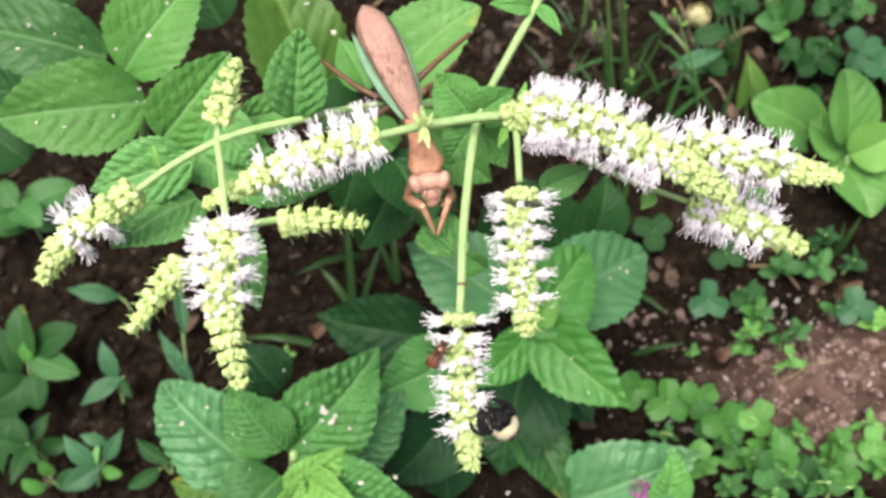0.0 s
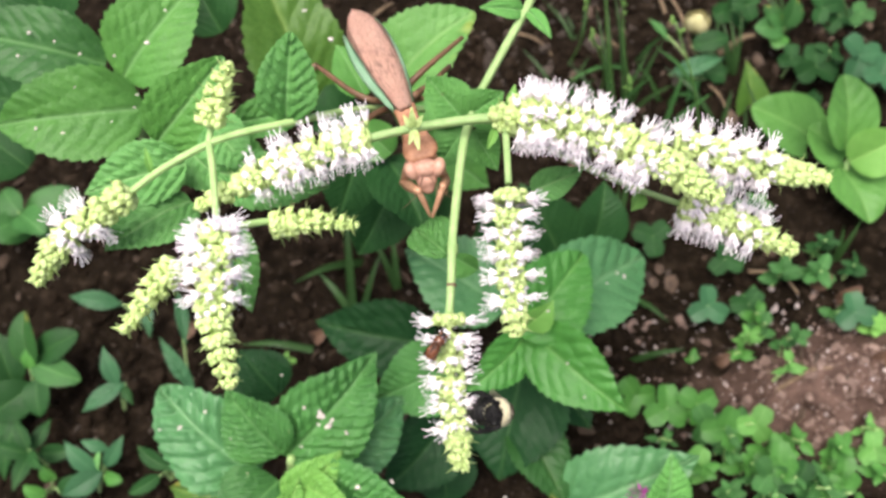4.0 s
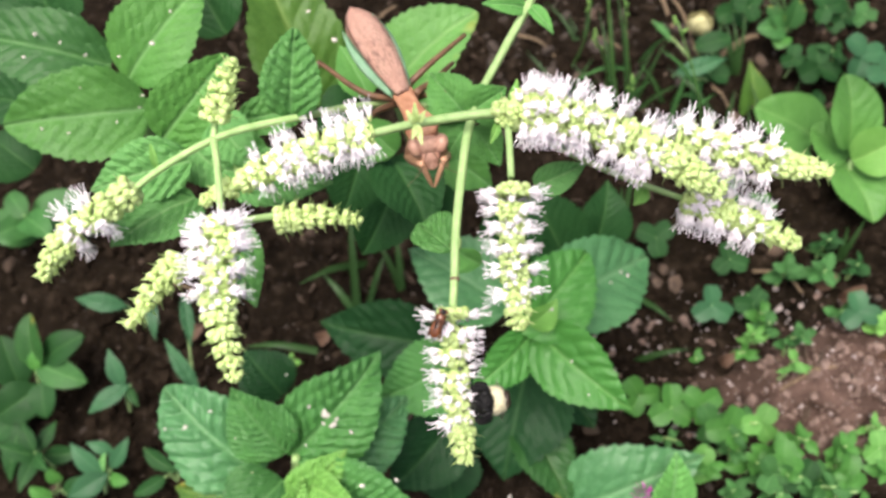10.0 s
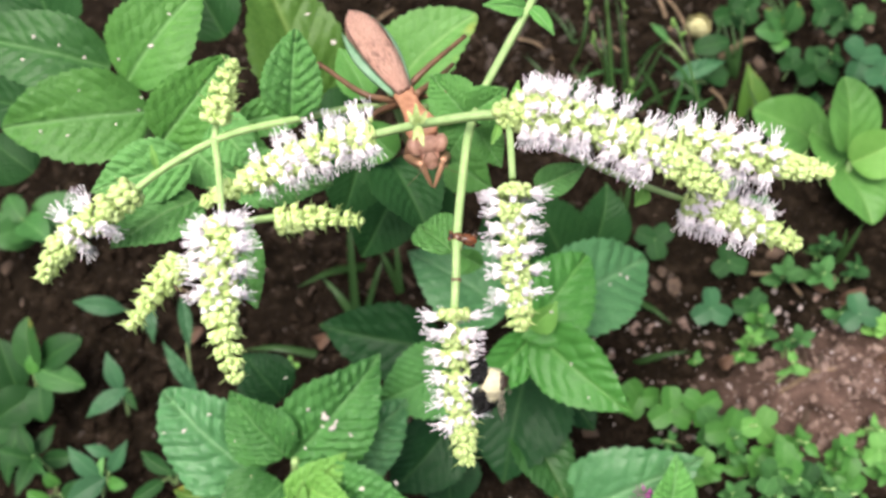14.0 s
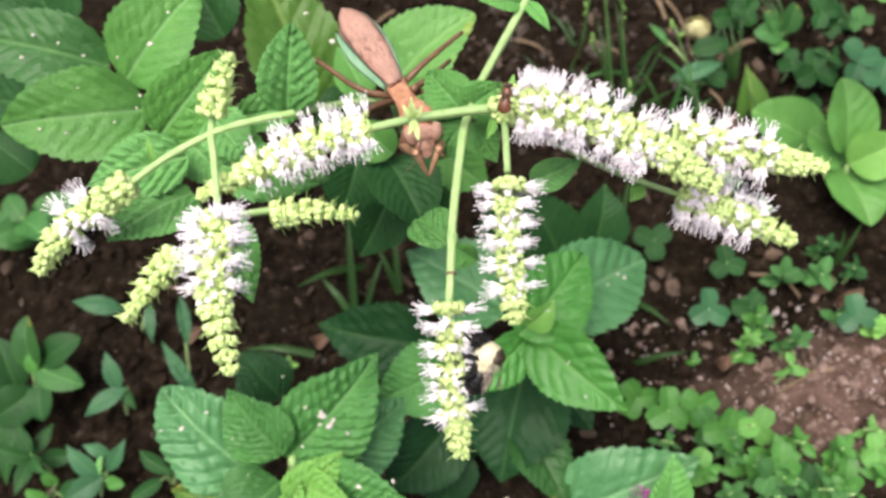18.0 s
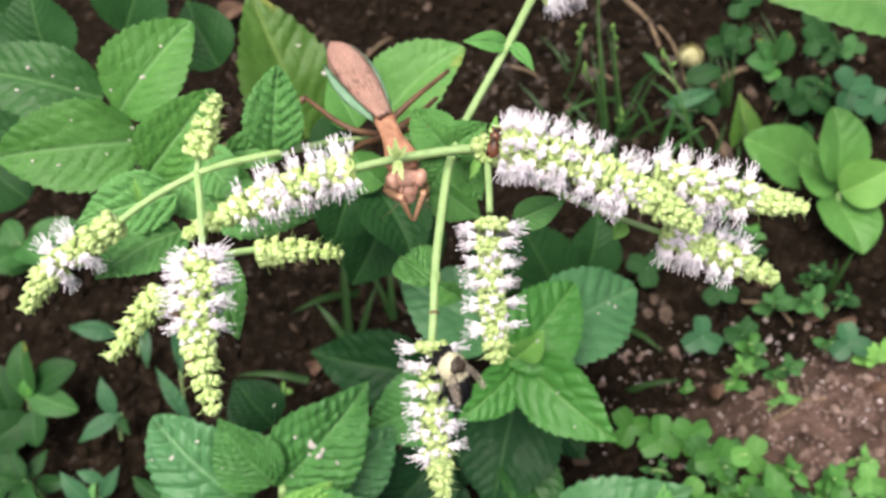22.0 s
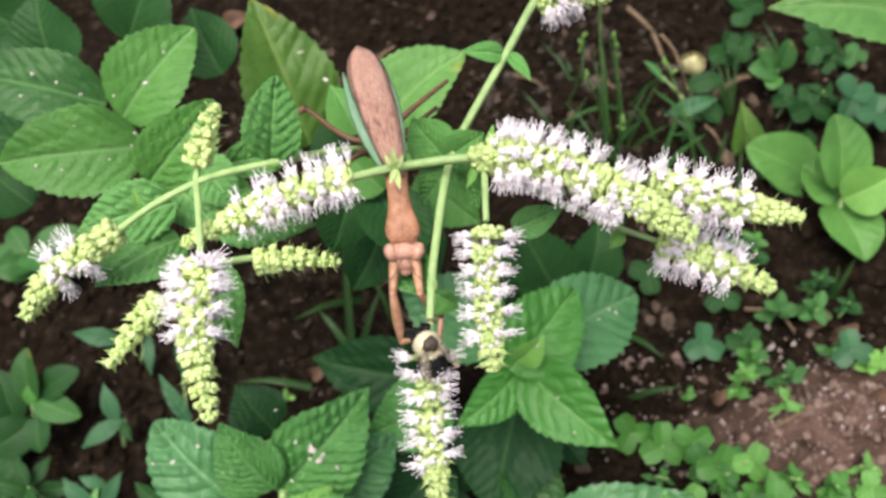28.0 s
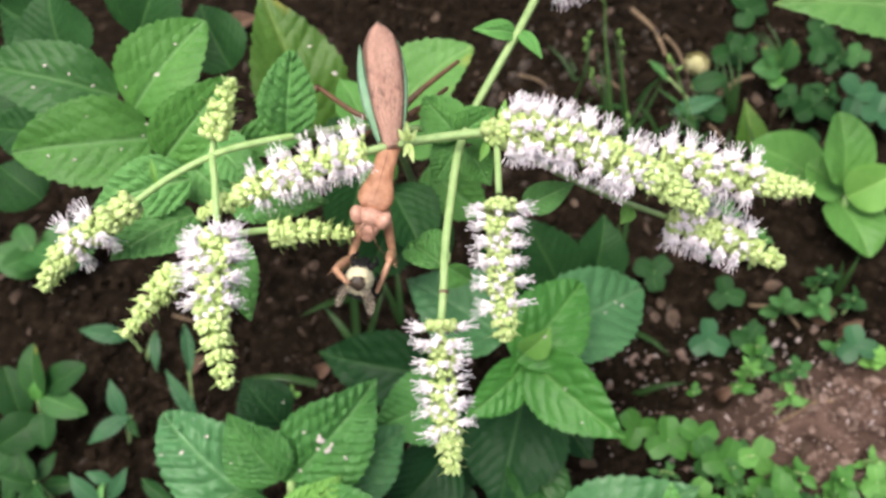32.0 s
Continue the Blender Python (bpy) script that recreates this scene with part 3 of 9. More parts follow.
stem(mint, [(0.0188, 0.1621, 0.3149), (0.0189, 0.1521, 0.3157), (0.0190, 0.1416, 0.3149)], 0.0011, 0.0010)
stem(mint, [(0.0204, 0.1650, 0.3122), (0.0302, 0.1627, 0.3063), (0.0428, 0.1593, 0.3000), (0.0591, 0.1551, 0.2943), (0.0743, 0.1510, 0.2909)], 0.0011, 0.0009)
stem(mint, [(0.0200, 0.1630, 0.3177), (0.0295, 0.1655, 0.3148), (0.0497, 0.1634, 0.3134), (0.0676, 0.1585, 0.3128)], 0.0014, 0.0011)
spike(mint, [(-0.0885, 0.1418, 0.3105), (-0.0971, 0.1363, 0.3072), (-0.1093, 0.1279, 0.3021), (-0.1154, 0.1191, 0.2967)], (0.28, 0.62), gaps=((0.2, 0.27),), radius=0.0036, seed=3)
spike(mint, [(-0.0206, 0.1591, 0.3142), (-0.0337, 0.1552, 0.3130), (-0.0515, 0.1477, 0.3107), (-0.0709, 0.1384, 0.3062)], (0.0, 0.72), gaps=((0.26, 0.36), ), radius=0.004, seed=4, each=9)
spike(mint, [(-0.0617, 0.1289, 0.3140), (-0.0610, 0.1190, 0.3137), (-0.0597, 0.1021, 0.3068), (-0.0550, 0.0859, 0.2992)], (0.0, 0.54), radius=0.0054, tip_radius=0.0012, size=0.92, each=14, seed=5, neck=0.55, taper_from=0.55)
spike(mint, [(-0.0494, 0.1348, 0.3029), (-0.0369, 0.1366, 0.3029), (-0.0242, 0.1356, 0.3023)], (2, 3), gaps=((0.23, 0.28),(0.4,0.43)), radius=0.0035, tip_radius=0.0004, seed=6, taper_from=0.15, size=0.9, leafy=2.0)
spike(mint, [(-0.0746, 0.1240, 0.3009), (-0.0819, 0.1159, 0.2971), (-0.0896, 0.1061, 0.2923)], (2, 3), radius=0.0036, tip_radius=0.0005, taper_from=0.3, seed=7, size=0.9, leafy=1.8)
spike(mint, [(-0.0661, 0.1579, 0.3192), (-0.0639, 0.1647, 0.3244), (-0.0603, 0.1726, 0.3292)], (2, 3), radius=0.0037, tip_radius=0.0006, taper_from=0.35, seed=8, size=0.9, leafy=1.8)
spike(mint, [(0.0200, 0.1637, 0.3182), (0.0349, 0.1585, 0.3218), (0.0584, 0.1484, 0.3191), (0.0796, 0.1374, 0.3124)], (0.04, 0.7), radius=0.0058, tip_radius=0.0022, each=19, seed=9)
spike(mint, [(0.0684, 0.1578, 0.3124), (0.0823, 0.1544, 0.3114), (0.0985, 0.1503, 0.3100), (0.1123, 0.1471, 0.3093)], (0.0, 0.66), radius=0.0044, seed=10)
spike(mint, [(0.0743, 0.1510, 0.2909), (0.0907, 0.1456, 0.2886), (0.1110, 0.1378, 0.2838)], (0.0, 0.72), radius=0.0044, seed=11)
spike(mint, [(0.0193, 0.1402, 0.3141), (0.0191, 0.1290, 0.3095), (0.0198, 0.1145, 0.3030), (0.0210, 0.1029, 0.2960)], (0.14, 0.76), tufts=17, gaps=((0.09, 0.14),), radius=0.0040, tip_radius=0.002, size=0.87, seed=12, each=10, taper_from=0.72)
spike(mint, [(0.0022, 0.1107, 0.2951), (0.0025, 0.1000, 0.2897), (0.0038, 0.0860, 0.2824), (0.0062, 0.0732, 0.2746)], (0.155, 0.78), tufts=17, gaps=((0.095, 0.155),), radius=0.0040, tip_radius=0.002, size=0.87, seed=13, each=10, taper_from=0.75)
leaf(mint, (-0.0459, 0.1653, 0.3135), (-0.0427, 0.1799, 0.3347), 0.0178, mat=CRINKLED_DARK, fold=0.3, quilt=0.36, shape="broad")
leaf(mint, (-0.0949, 0.1797, 0.2841), (-0.0694, 0.1952, 0.3085), 0.0232, mat=MINT, shape="broad")
leaf(mint, (-0.0816, 0.1659, 0.2907), (-0.1119, 0.1552, 0.2893), 0.0207, quilt=0.36, mat=CRINKLED_PALE)
leaf(mint, (-0.0798, 0.1558, 0.2846), (-0.1019, 0.1351, 0.2873), 0.0266, quilt=0.36, mat=CRINKLED_PALE)
leaf(mint, (-0.0718, 0.1661, 0.2859), (-0.0362, 0.1622, 0.2835), 0.0194, quilt=0.36, mat=CRINKLED_PALE)
leaf(mint, (-0.0676, 0.1448, 0.2881), (-0.0584, 0.1215, 0.2740), 0.0150, mat=CRINKLED, quilt=0.3)
leaf(mint, (-0.0746, 0.1795, 0.2940), (-0.0598, 0.1635, 0.2893), 0.0165, mat=CRINKLED_PALE, quilt=0.34)
leaf(mint, (0.0081, 0.1734, 0.3054), (0.0192, 0.1772, 0.3128), 0.0131, mat=CRINKLED, quilt=0.42)
leaf(mint, (0.0074, 0.1783, 0.2983), (-0.0044, 0.1900, 0.3053), 0.0163, mat=CRINKLED, quilt=0.42)
leaf(mint, (0.0085, 0.1795, 0.2940), (-0.0008, 0.1677, 0.2868), 0.0148, mat=CRINKLED_DARK, quilt=0.34)
leaf(mint, (0.0103, 0.1779, 0.2930), (0.0183, 0.1643, 0.2898), 0.0128, mat=CRINKLED, quilt=0.42)
leaf(mint, (0.0198, 0.1657, 0.3171), (0.0213, 0.1699, 0.3242), 0.0028, mat=MINT_PALE, teeth=5, shape="narrow")
leaf(mint, (0.0160, 0.1621, 0.3149), (0.0135, 0.1551, 0.3129), 0.0025, mat=MINT_PALE, teeth=5, shape="narrow")
leaf(mint, (-0.0082, 0.1623, 0.3139), (-0.0085, 0.1636, 0.3215), 0.0018, mat=BUD, teeth=4, shape="narrow")
leaf(mint, (-0.0077, 0.1617, 0.3136), (-0.0063, 0.1542, 0.3135), 0.0017, mat=BUD, teeth=4, shape="narrow")
leaf(mint, (-0.0825, 0.1460, 0.3130), (-0.0833, 0.1504, 0.3191), 0.0018, mat=MINT_PALE, teeth=4, shape="narrow")
leaf(mint, (-0.0085, 0.1614, 0.3145), (-0.0109, 0.1623, 0.3196), 0.0015, mat=BUD, teeth=4, shape="narrow")
leaf(mint, (-0.0080, 0.1611, 0.3143), (-0.0092, 0.1550, 0.3151), 0.0015, mat=BUD, teeth=4, shape="narrow")
leaf(mint, (-0.0074, 0.1617, 0.3147), (-0.0053, 0.1623, 0.3196), 0.0015, mat=BUD, teeth=4, shape="narrow")
leaf(mint, (0.0033, 0.1344, 0.2850), (-0.0085, 0.1500, 0.2762), 0.0150, mat=CRINKLED_DARK, fold=0.6, quilt=0.5)
leaf(mint, (0.0038, 0.1334, 0.2886), (0.0115, 0.1317, 0.2830), 0.0092, mat=CRINKLED, fold=0.55, quilt=0.4)
leaf(mint, (0.0292, 0.1589, 0.2865), (0.0450, 0.1625, 0.2937), 0.0105, mat=CRINKLED_PALE)
leaf(mint, (0.0256, 0.2040, 0.3199), (0.0118, 0.2003, 0.3248), 0.0067, mat=CRINKLED, teeth=7)
leaf(mint, (0.0271, 0.2043, 0.3201), (0.0342, 0.1948, 0.3174), 0.0046, mat=CRINKLED, teeth=7)
leaf(mint, (0.0630, 0.1549, 0.2922), (0.0591, 0.1486, 0.2904), 0.0053, mat=MINT_PALE, teeth=4, shape="narrow")
leaf(mint, (-0.0635, 0.1680, 0.2720), (-0.0734, 0.1883, 0.2893), 0.0201, mat=CRINKLED, quilt=0.3)
leaf(mint, (-0.0863, 0.1794, 0.2839), (-0.0683, 0.1655, 0.2755), 0.0181, mat=CRINKLED_PALE, quilt=0.34)
leaf(mint, (-0.0713, 0.1905, 0.2807), (-0.0451, 0.2003, 0.2768), 0.0139, mat=CRINKLED, quilt=0.34)
spike(mint, [(0.0168, 0.1646, 0.3142), (0.0193, 0.1641, 0.3162), (0.0225, 0.1638, 0.3182)], (2, 3), radius=0.0040, tip_radius=0.0036, seed=15, name="bud_whorl")
pl = thing("mint_plant", (-0.2498, 0.4557, -0.0567), "mint plant with broad speckled green leaves", "mint")
stem(pl, [(-0.2550, 0.3900, -0.1142), (-0.1977, 0.3346, 0.0459), (-0.1276, 0.2420, 0.2264)], 0.0030, 0.0020)
leaf(pl, (-0.1276, 0.2426, 0.2268), (-0.1842, 0.2288, 0.2322), 0.0397, mat=MINT, shape="broad")
leaf(pl, (-0.1366, 0.2535, 0.2334), (-0.1044, 0.2849, 0.2570), 0.0365, mat=MINT, shape="broad")
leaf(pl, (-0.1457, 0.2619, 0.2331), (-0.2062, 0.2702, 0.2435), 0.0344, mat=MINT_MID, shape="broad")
leaf(pl, (-0.1880, 0.3040, 0.2102), (-0.1946, 0.3317, 0.2377), 0.0435, mat=MINT_SHADED)
leaf(pl, (-0.1591, 0.3322, 0.2058), (-0.1388, 0.3612, 0.2341), 0.0426, mat=MINT_SHADED)
leaf(pl, (-0.1838, 0.2771, 0.1831), (-0.2366, 0.2905, 0.1805), 0.0312, mat=MINT_SHADED)
leaf(pl, (-0.1906, 0.3273, 0.2028), (-0.2387, 0.3544, 0.2084), 0.0435, mat=MINT_SHADED)
leaf(pl, (-0.2303, 0.3195, 0.1658), (-0.2578, 0.3378, 0.1768), 0.0397, mat=MINT_SHADED)
leaf(pl, (-0.2211, 0.2751, 0.1389), (-0.2456, 0.2908, 0.1483), 0.0367, mat=MINT_SHADED)
leaf(pl, (-0.1173, 0.3378, 0.1768), (-0.1356, 0.3691, 0.1958), 0.0367, mat=MINT_SHADED)
leaf(pl, (-0.0629, 0.2795, 0.1846), (-0.0898, 0.3294, 0.2363), 0.0481, mat=MINT_OLD)
leaf(pl, (-0.0344, 0.2596, 0.2156), (-0.0472, 0.2793, 0.2275), 0.0205, mat=MINT)
pm = thing("mint_plant", (-0.0103, 0.4012, -0.0026), "mint shoot with a yellow-edged toothed leaf", "mint")
stem(pm, [(-0.0109, 0.3656, -0.0752), (-0.0148, 0.3026, 0.1018), (-0.0235, 0.2566, 0.2245)], 0.0025, 0.0018)
leaf(pm, (-0.0235, 0.2555, 0.2239), (0.0140, 0.2756, 0.2514), 0.0369, mat=MINT_EDGED, shape="broad")
leaf(pm, (-0.0156, 0.2430, 0.2270), (0.0110, 0.2399, 0.2343), 0.0242, mat=MINT)
leaf(pm, (-0.0247, 0.2410, 0.1936), (-0.0062, 0.2047, 0.1823), 0.0360, mat=MINT_SHADED)
leaf(pm, (-0.0378, 0.2455, 0.1963), (-0.0485, 0.2215, 0.1720), 0.0310, mat=MINT_SHADED)
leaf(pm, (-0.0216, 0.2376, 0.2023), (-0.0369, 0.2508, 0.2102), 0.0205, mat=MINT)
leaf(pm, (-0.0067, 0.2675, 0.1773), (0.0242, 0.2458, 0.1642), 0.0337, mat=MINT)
leaf(pm, (-0.0241, 0.2512, 0.1567), (-0.0422, 0.2264, 0.1309), 0.0348, mat=MINT_SHADED)
leaf(pm, (-0.0066, 0.2405, 0.1717), (0.0044, 0.2193, 0.1589), 0.0247, mat=MINT_SHADED)
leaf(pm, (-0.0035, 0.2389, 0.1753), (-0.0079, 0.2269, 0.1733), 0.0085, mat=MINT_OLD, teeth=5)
leaf(pm, (-0.0396, 0.2734, 0.1917), (-0.0616, 0.2640, 0.1860), 0.0302, mat=MINT_SHADED)
pb = thing("mint_plant", (-0.0941, 0.1565, -0.0232), "bushy mint top with quilted dark green leaves", "mint")
stem(pb, [(-0.0999, 0.1467, -0.0679), (-0.0800, 0.1288, 0.0503), (-0.0696, 0.1234, 0.1169)], 0.0030, 0.0020)
leaf(pb, (-0.0723, 0.1259, 0.1131), (-0.0301, 0.1680, 0.1386), 0.0457, quilt=0.38, mat=MINT_BUSH)
leaf(pb, (-0.0741, 0.1257, 0.1183), (-0.0988, 0.1500, 0.1384), 0.0343, mat=MINT_BUSH, quilt=0.38)
leaf(pb, (-0.0891, 0.1206, 0.0991), (-0.1358, 0.1570, 0.1212), 0.0454, quilt=0.34, mat=MINT_BLUE, shape="broad")
leaf(pb, (-0.0573, 0.1305, 0.0943), (-0.0178, 0.1603, 0.1017), 0.0398, quilt=0.34, mat=MINT_BLUE)
leaf(pb, (-0.0621, 0.1077, 0.1183), (-0.0110, 0.1011, 0.1202), 0.0430, mat=MINT_BUSH, quilt=0.34)
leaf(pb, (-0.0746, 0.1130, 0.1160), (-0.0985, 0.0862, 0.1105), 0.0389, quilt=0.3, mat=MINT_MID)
leaf(pb, (-0.0677, 0.1013, 0.1202), (-0.0434, 0.1197, 0.1397), 0.0235, quilt=0.3, mat=MINT_PALE)
leaf(pb, (-0.0716, 0.0969, 0.1175), (-0.0622, 0.1086, 0.1364), 0.0150, quilt=0.3, mat=MINT_PALE)
leaf(pb, (-0.0626, 0.1103, 0.1252), (-0.0352, 0.0946, 0.1372), 0.0200, quilt=0.3, mat=MINT_PALE)
leaf(pb, (-0.1020, 0.1235, 0.0471), (-0.1448, 0.1288, 0.0503), 0.0397, quilt=0.3, mat=MINT_OLD)
leaf(pb, (-0.0867, 0.1706, 0.0756), (-0.1081, 0.1915, 0.0882), 0.0336, quilt=0.3, mat=MINT_DEEP_SHADED)
pc = thing("mint_plant", (0.0555, 0.2137, 0.0138), "mint shoot with smooth broad green leaves", "mint")
stem(pc, [(0.0610, 0.1921, -0.0404), (0.0512, 0.1883, 0.0648), (0.0437, 0.1817, 0.1361)], 0.0028, 0.0020)
leaf(pc, (0.0461, 0.1885, 0.1349), (0.1087, 0.2346, 0.1144), 0.0481, mat=MINT_BLUE, shape="broad", quilt=0.1)
leaf(pc, (0.0448, 0.1764, 0.1431), (0.0852, 0.1380, 0.1411), 0.0352, mat=MINT_BRIGHT, quilt=0.12)
leaf(pc, (0.0367, 0.1729, 0.1470), (0.0690, 0.2127, 0.1549), 0.0400, mat=MINT_BRIGHT, shape="broad", quilt=0.12)
leaf(pc, (0.0406, 0.1742, 0.1424), (0.0121, 0.1489, 0.1378), 0.0245, mat=MINT_BRIGHT, quilt=0.16)
leaf(pc, (0.0397, 0.1748, 0.1534), (0.0516, 0.1806, 0.1677), 0.0156, mat=MINT_PALE)
leaf(pc, (0.0347, 0.2068, 0.1083), (-0.0189, 0.2385, 0.1167), 0.0484, mat=MINT_BLUE, quilt=0.14)
leaf(pc, (-0.0013, 0.2057, 0.0646), (-0.0722, 0.2209, 0.0630), 0.0458, mat=MINT_DEEP_SHADED)
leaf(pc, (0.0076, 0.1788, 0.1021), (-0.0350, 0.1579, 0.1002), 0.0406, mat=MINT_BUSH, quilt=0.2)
leaf(pc, (0.0446, 0.1836, 0.0835), (0.0317, 0.1287, 0.0610), 0.0605, mat=MINT_DEEP_SHADED)
leaf(pc, (0.0549, 0.1873, 0.0750), (0.0813, 0.1549, 0.0661), 0.0370, mat=MINT_DEEP_SHADED)
leaf(pc, (0.0416, 0.1601, 0.0693), (0.0663, 0.1136, 0.0626), 0.0329, mat=MINT_WORN)
leaf(pc, (0.0647, 0.1147, 0.0525), (0.1324, 0.1345, 0.0861), 0.0498, mat=MINT_BLUE, quilt=0.14)
leaf(pc, (0.1137, 0.1112, 0.0719), (0.1130, 0.1300, 0.1048), 0.0225, mat=CRINKLED)
leaf(pc, (0.0049, 0.1600, 0.0684), (-0.0288, 0.1276, 0.0484), 0.0420, mat=MINT_DEEP_SHADED)
leaf(pc, (0.0019, 0.1529, 0.0434), (0.0051, 0.1230, 0.0253), 0.0381, mat=MINT_DEEP_SHADED)
leaf(pc, (0.0700, 0.2445, 0.0881), (0.0439, 0.2739, 0.1274), 0.0413, mat=MINT_SHADED)
leaf(pc, (0.0894, 0.2623, 0.0774), (0.0960, 0.2914, 0.1058), 0.0366, mat=MINT_SHADED)
leaf(pc, (0.0369, 0.2372, 0.0944), (0.0248, 0.2620, 0.1310), 0.0343, mat=MINT_SHADED)
leaf(pc, (0.0246, 0.1808, 0.0495), (-0.0077, 0.1531, 0.0328), 0.0421, mat=MINT_DEEP_SHADED)
pr = thing("herb_plant", (0.2595, 0.3077, 0.0585), "light green round-leaved herb", "herb")
stem(pr, [(0.2977, 0.3193, -0.0494), (0.2693, 0.3119, 0.0322), (0.2511, 0.3180, 0.0897)], 0.0020, 0.0015)
leaf(pr, (0.2493, 0.3240, 0.0933), (0.2436, 0.3572, 0.1242), 0.0362, mat=SOFT_LEAF, shape="round", teeth=0)
leaf(pr, (0.2499, 0.3153, 0.0934), (0.2742, 0.3198, 0.1123), 0.0307, mat=MINT_PALE, shape="round", teeth=0)
leaf(pr, (0.2537, 0.3251, 0.0832), (0.2307, 0.3418, 0.0933), 0.0319, mat=SOFT_LEAF, shape="round", teeth=0)
leaf(pr, (0.2502, 0.3221, 0.0814), (0.2604, 0.2803, 0.0776), 0.0383, mat=SOFT_LEAF, shape="round", teeth=0)
leaf(pr, (0.2583, 0.3614, 0.0514), (0.2087, 0.3767, 0.0714), 0.0420, mat=SOFT_LEAF, shape="round", teeth=0)
leaf(pr, (0.2202, 0.3821, 0.0317), (0.2115, 0.4163, 0.0739), 0.0246, mat=MINT_OLD, shape="narrow", teeth=0)
leaf(pr, (0.2721, 0.3421, 0.0289), (0.2409, 0.3187, 0.0148), 0.0391, mat=MINT_SHADED, shape="round", teeth=0)
leaf(pr, (0.2598, 0.3493, 0.2054), (0.1697, 0.3401, 0.2213), 0.0445, mat=MINT_EDGED)
stem(mint, [(0.0031, 0.1185, 0.2981), (0.0031, 0.1177, 0.2979)], 0.0015, 0.0015, name="stem_node", mat=TWIG)
stem(mint, [(0.0035, 0.1298, 0.3010), (0.0035, 0.1286, 0.3005), (0.0034, 0.1273, 0.3001)], 0.0017, 0.0016, name="stem_node")
# ---- insects ----
MANTIS_BROWN = grained("mantis_brown", (0.24, 0.1, 0.05), (0.5, 0.255, 0.155), 420, 0.55, 0.5, 0.0002)
MANTIS_LEG = grained("mantis_leg_brown", (0.085, 0.045, 0.026), (0.17, 0.088, 0.05), 300, 0.5, 0.25, 0.0002)
MANTIS_FORELEG = grained("mantis_foreleg_tan", (0.33, 0.165, 0.095), (0.54, 0.31, 0.2), 420, 0.45, 0.2, 0.0002)
MANTIS_GREEN = grained("mantis_wing_edge_green", (0.3, 0.55, 0.34), (0.44, 0.68, 0.48), 200, 0.5, 0.15, 0.0002)
MANTIS_EYE = grained("mantis_eye_tan", (0.38, 0.2, 0.145), (0.5, 0.29, 0.22), 500, 0.35, 0.1, 0.0001)
MANTIS_HEAD = grained("mantis_head_brown", (0.3, 0.155, 0.11), (0.52, 0.3, 0.23), 700, 0.6, 0.6, 0.0003)
FUR_YELLOW = grained("bee_fur_pale_yellow", (0.52, 0.47, 0.31), (0.74, 0.69, 0.5), 900, 0.85, 0.3, 0.0002)
FUR_BLACK = grained("bee_fur_black", (0.004, 0.004, 0.0045), (0.013, 0.012, 0.012), 700, 0.7, 0.3, 0.0002, spec=0.12)
BEE_SHELL = grained("bee_shell_black", (0.005, 0.005, 0.0055), (0.013, 0.012, 0.012), 600, 0.3, 0.2, 0.0002, spec=0.25)
BEE_BALD = grained("bee_bald_brown", (0.018, 0.012, 0.008), (0.07, 0.048, 0.032), 900, 0.5, 0.3, 0.0002)
FLY_BRONZE = grained("fly_bronze", (0.035, 0.012, 0.006), (0.22, 0.075, 0.03), 900, 0.25, 0.2, 0.0001, spec=0.8)


def wing_veined():
    m, t, b = material("mantis_forewing", 0.55, 0.4)
    uv = t.nodes.new("ShaderNodeUVMap").outputs[0]
    vor = nd(t, "TexVoronoi", Scale=26.0)
    vor.feature = "DISTANCE_TO_EDGE"
    sc = nd(t, "Mapping", Scale=(1.6, 0.8, 1.0))
    t.links.new(uv, sc.inputs[0])
    t.links.new(sc.outputs[0], vor.inputs["Vector"])
    net = calc(t, "SUBTRACT", 1.0, calc(t, "MULTIPLY", vor.outputs[0], 7.0), True)
    patch = calc(t, "MULTIPLY", calc(t, "SUBTRACT", spots(t, 5.0, 3.0, uv), 0.42), 4.0, True)
    col = blend(t, calc(t, "MULTIPLY", patch, 0.8), (0.78, 0.5, 0.4), (0.62, 0.36, 0.28))
    col = blend(t, calc(t, "MULTIPLY", net, 0.5), col, (0.38, 0.19, 0.145))
    fleck_mask = calc(t, "MULTIPLY", calc(t, "SUBTRACT", spots(t, 13.0, 4.0, sc.outputs[0]), 0.5), 7.0, True)
    sep = t.nodes.new("ShaderNodeSeparateXYZ")
    t.links.new(uv, sep.inputs[0])
    inner = calc(t, "SUBTRACT", 1.0, calc(t, "MULTIPLY", calc(t, "ABSOLUTE", calc(t, "SUBTRACT", sep.outputs[1], 0.42)), 2.8), True)
    col = blend(t, calc(t, "MULTIPLY", calc(t, "MULTIPLY", fleck_mask, inner), 0.75), col, (0.2, 0.09, 0.065))
    t.links.new(col, b.inputs["Base Color"])
    bump(t, b, net, 0.5, 0.0004)
    return m


def gauze():
    m, t, b = material("insect_wing_membrane", 0.3, 0.5)
    b.inputs["Base Color"].default_value = (0.2, 0.16, 0.14, 1)
    b.inputs["Alpha"].default_value = 0.5
    n = spots(t, 500, 2.0)
    t.links.new(ramp(t, n, (0.3, (0.26, 0.21, 0.16)), (0.7, (0.42, 0.36, 0.29))), b.inputs["Base Color"])
    return m


FOREWING, GAUZE = wing_veined(), gauze()
FLY_WING = grained("fly_wing_bronze", (0.02, 0.01, 0.006), (0.2, 0.085, 0.045), 1100, 0.25, 0.3, 0.0002, spec=0.8)
MANTIS = {}


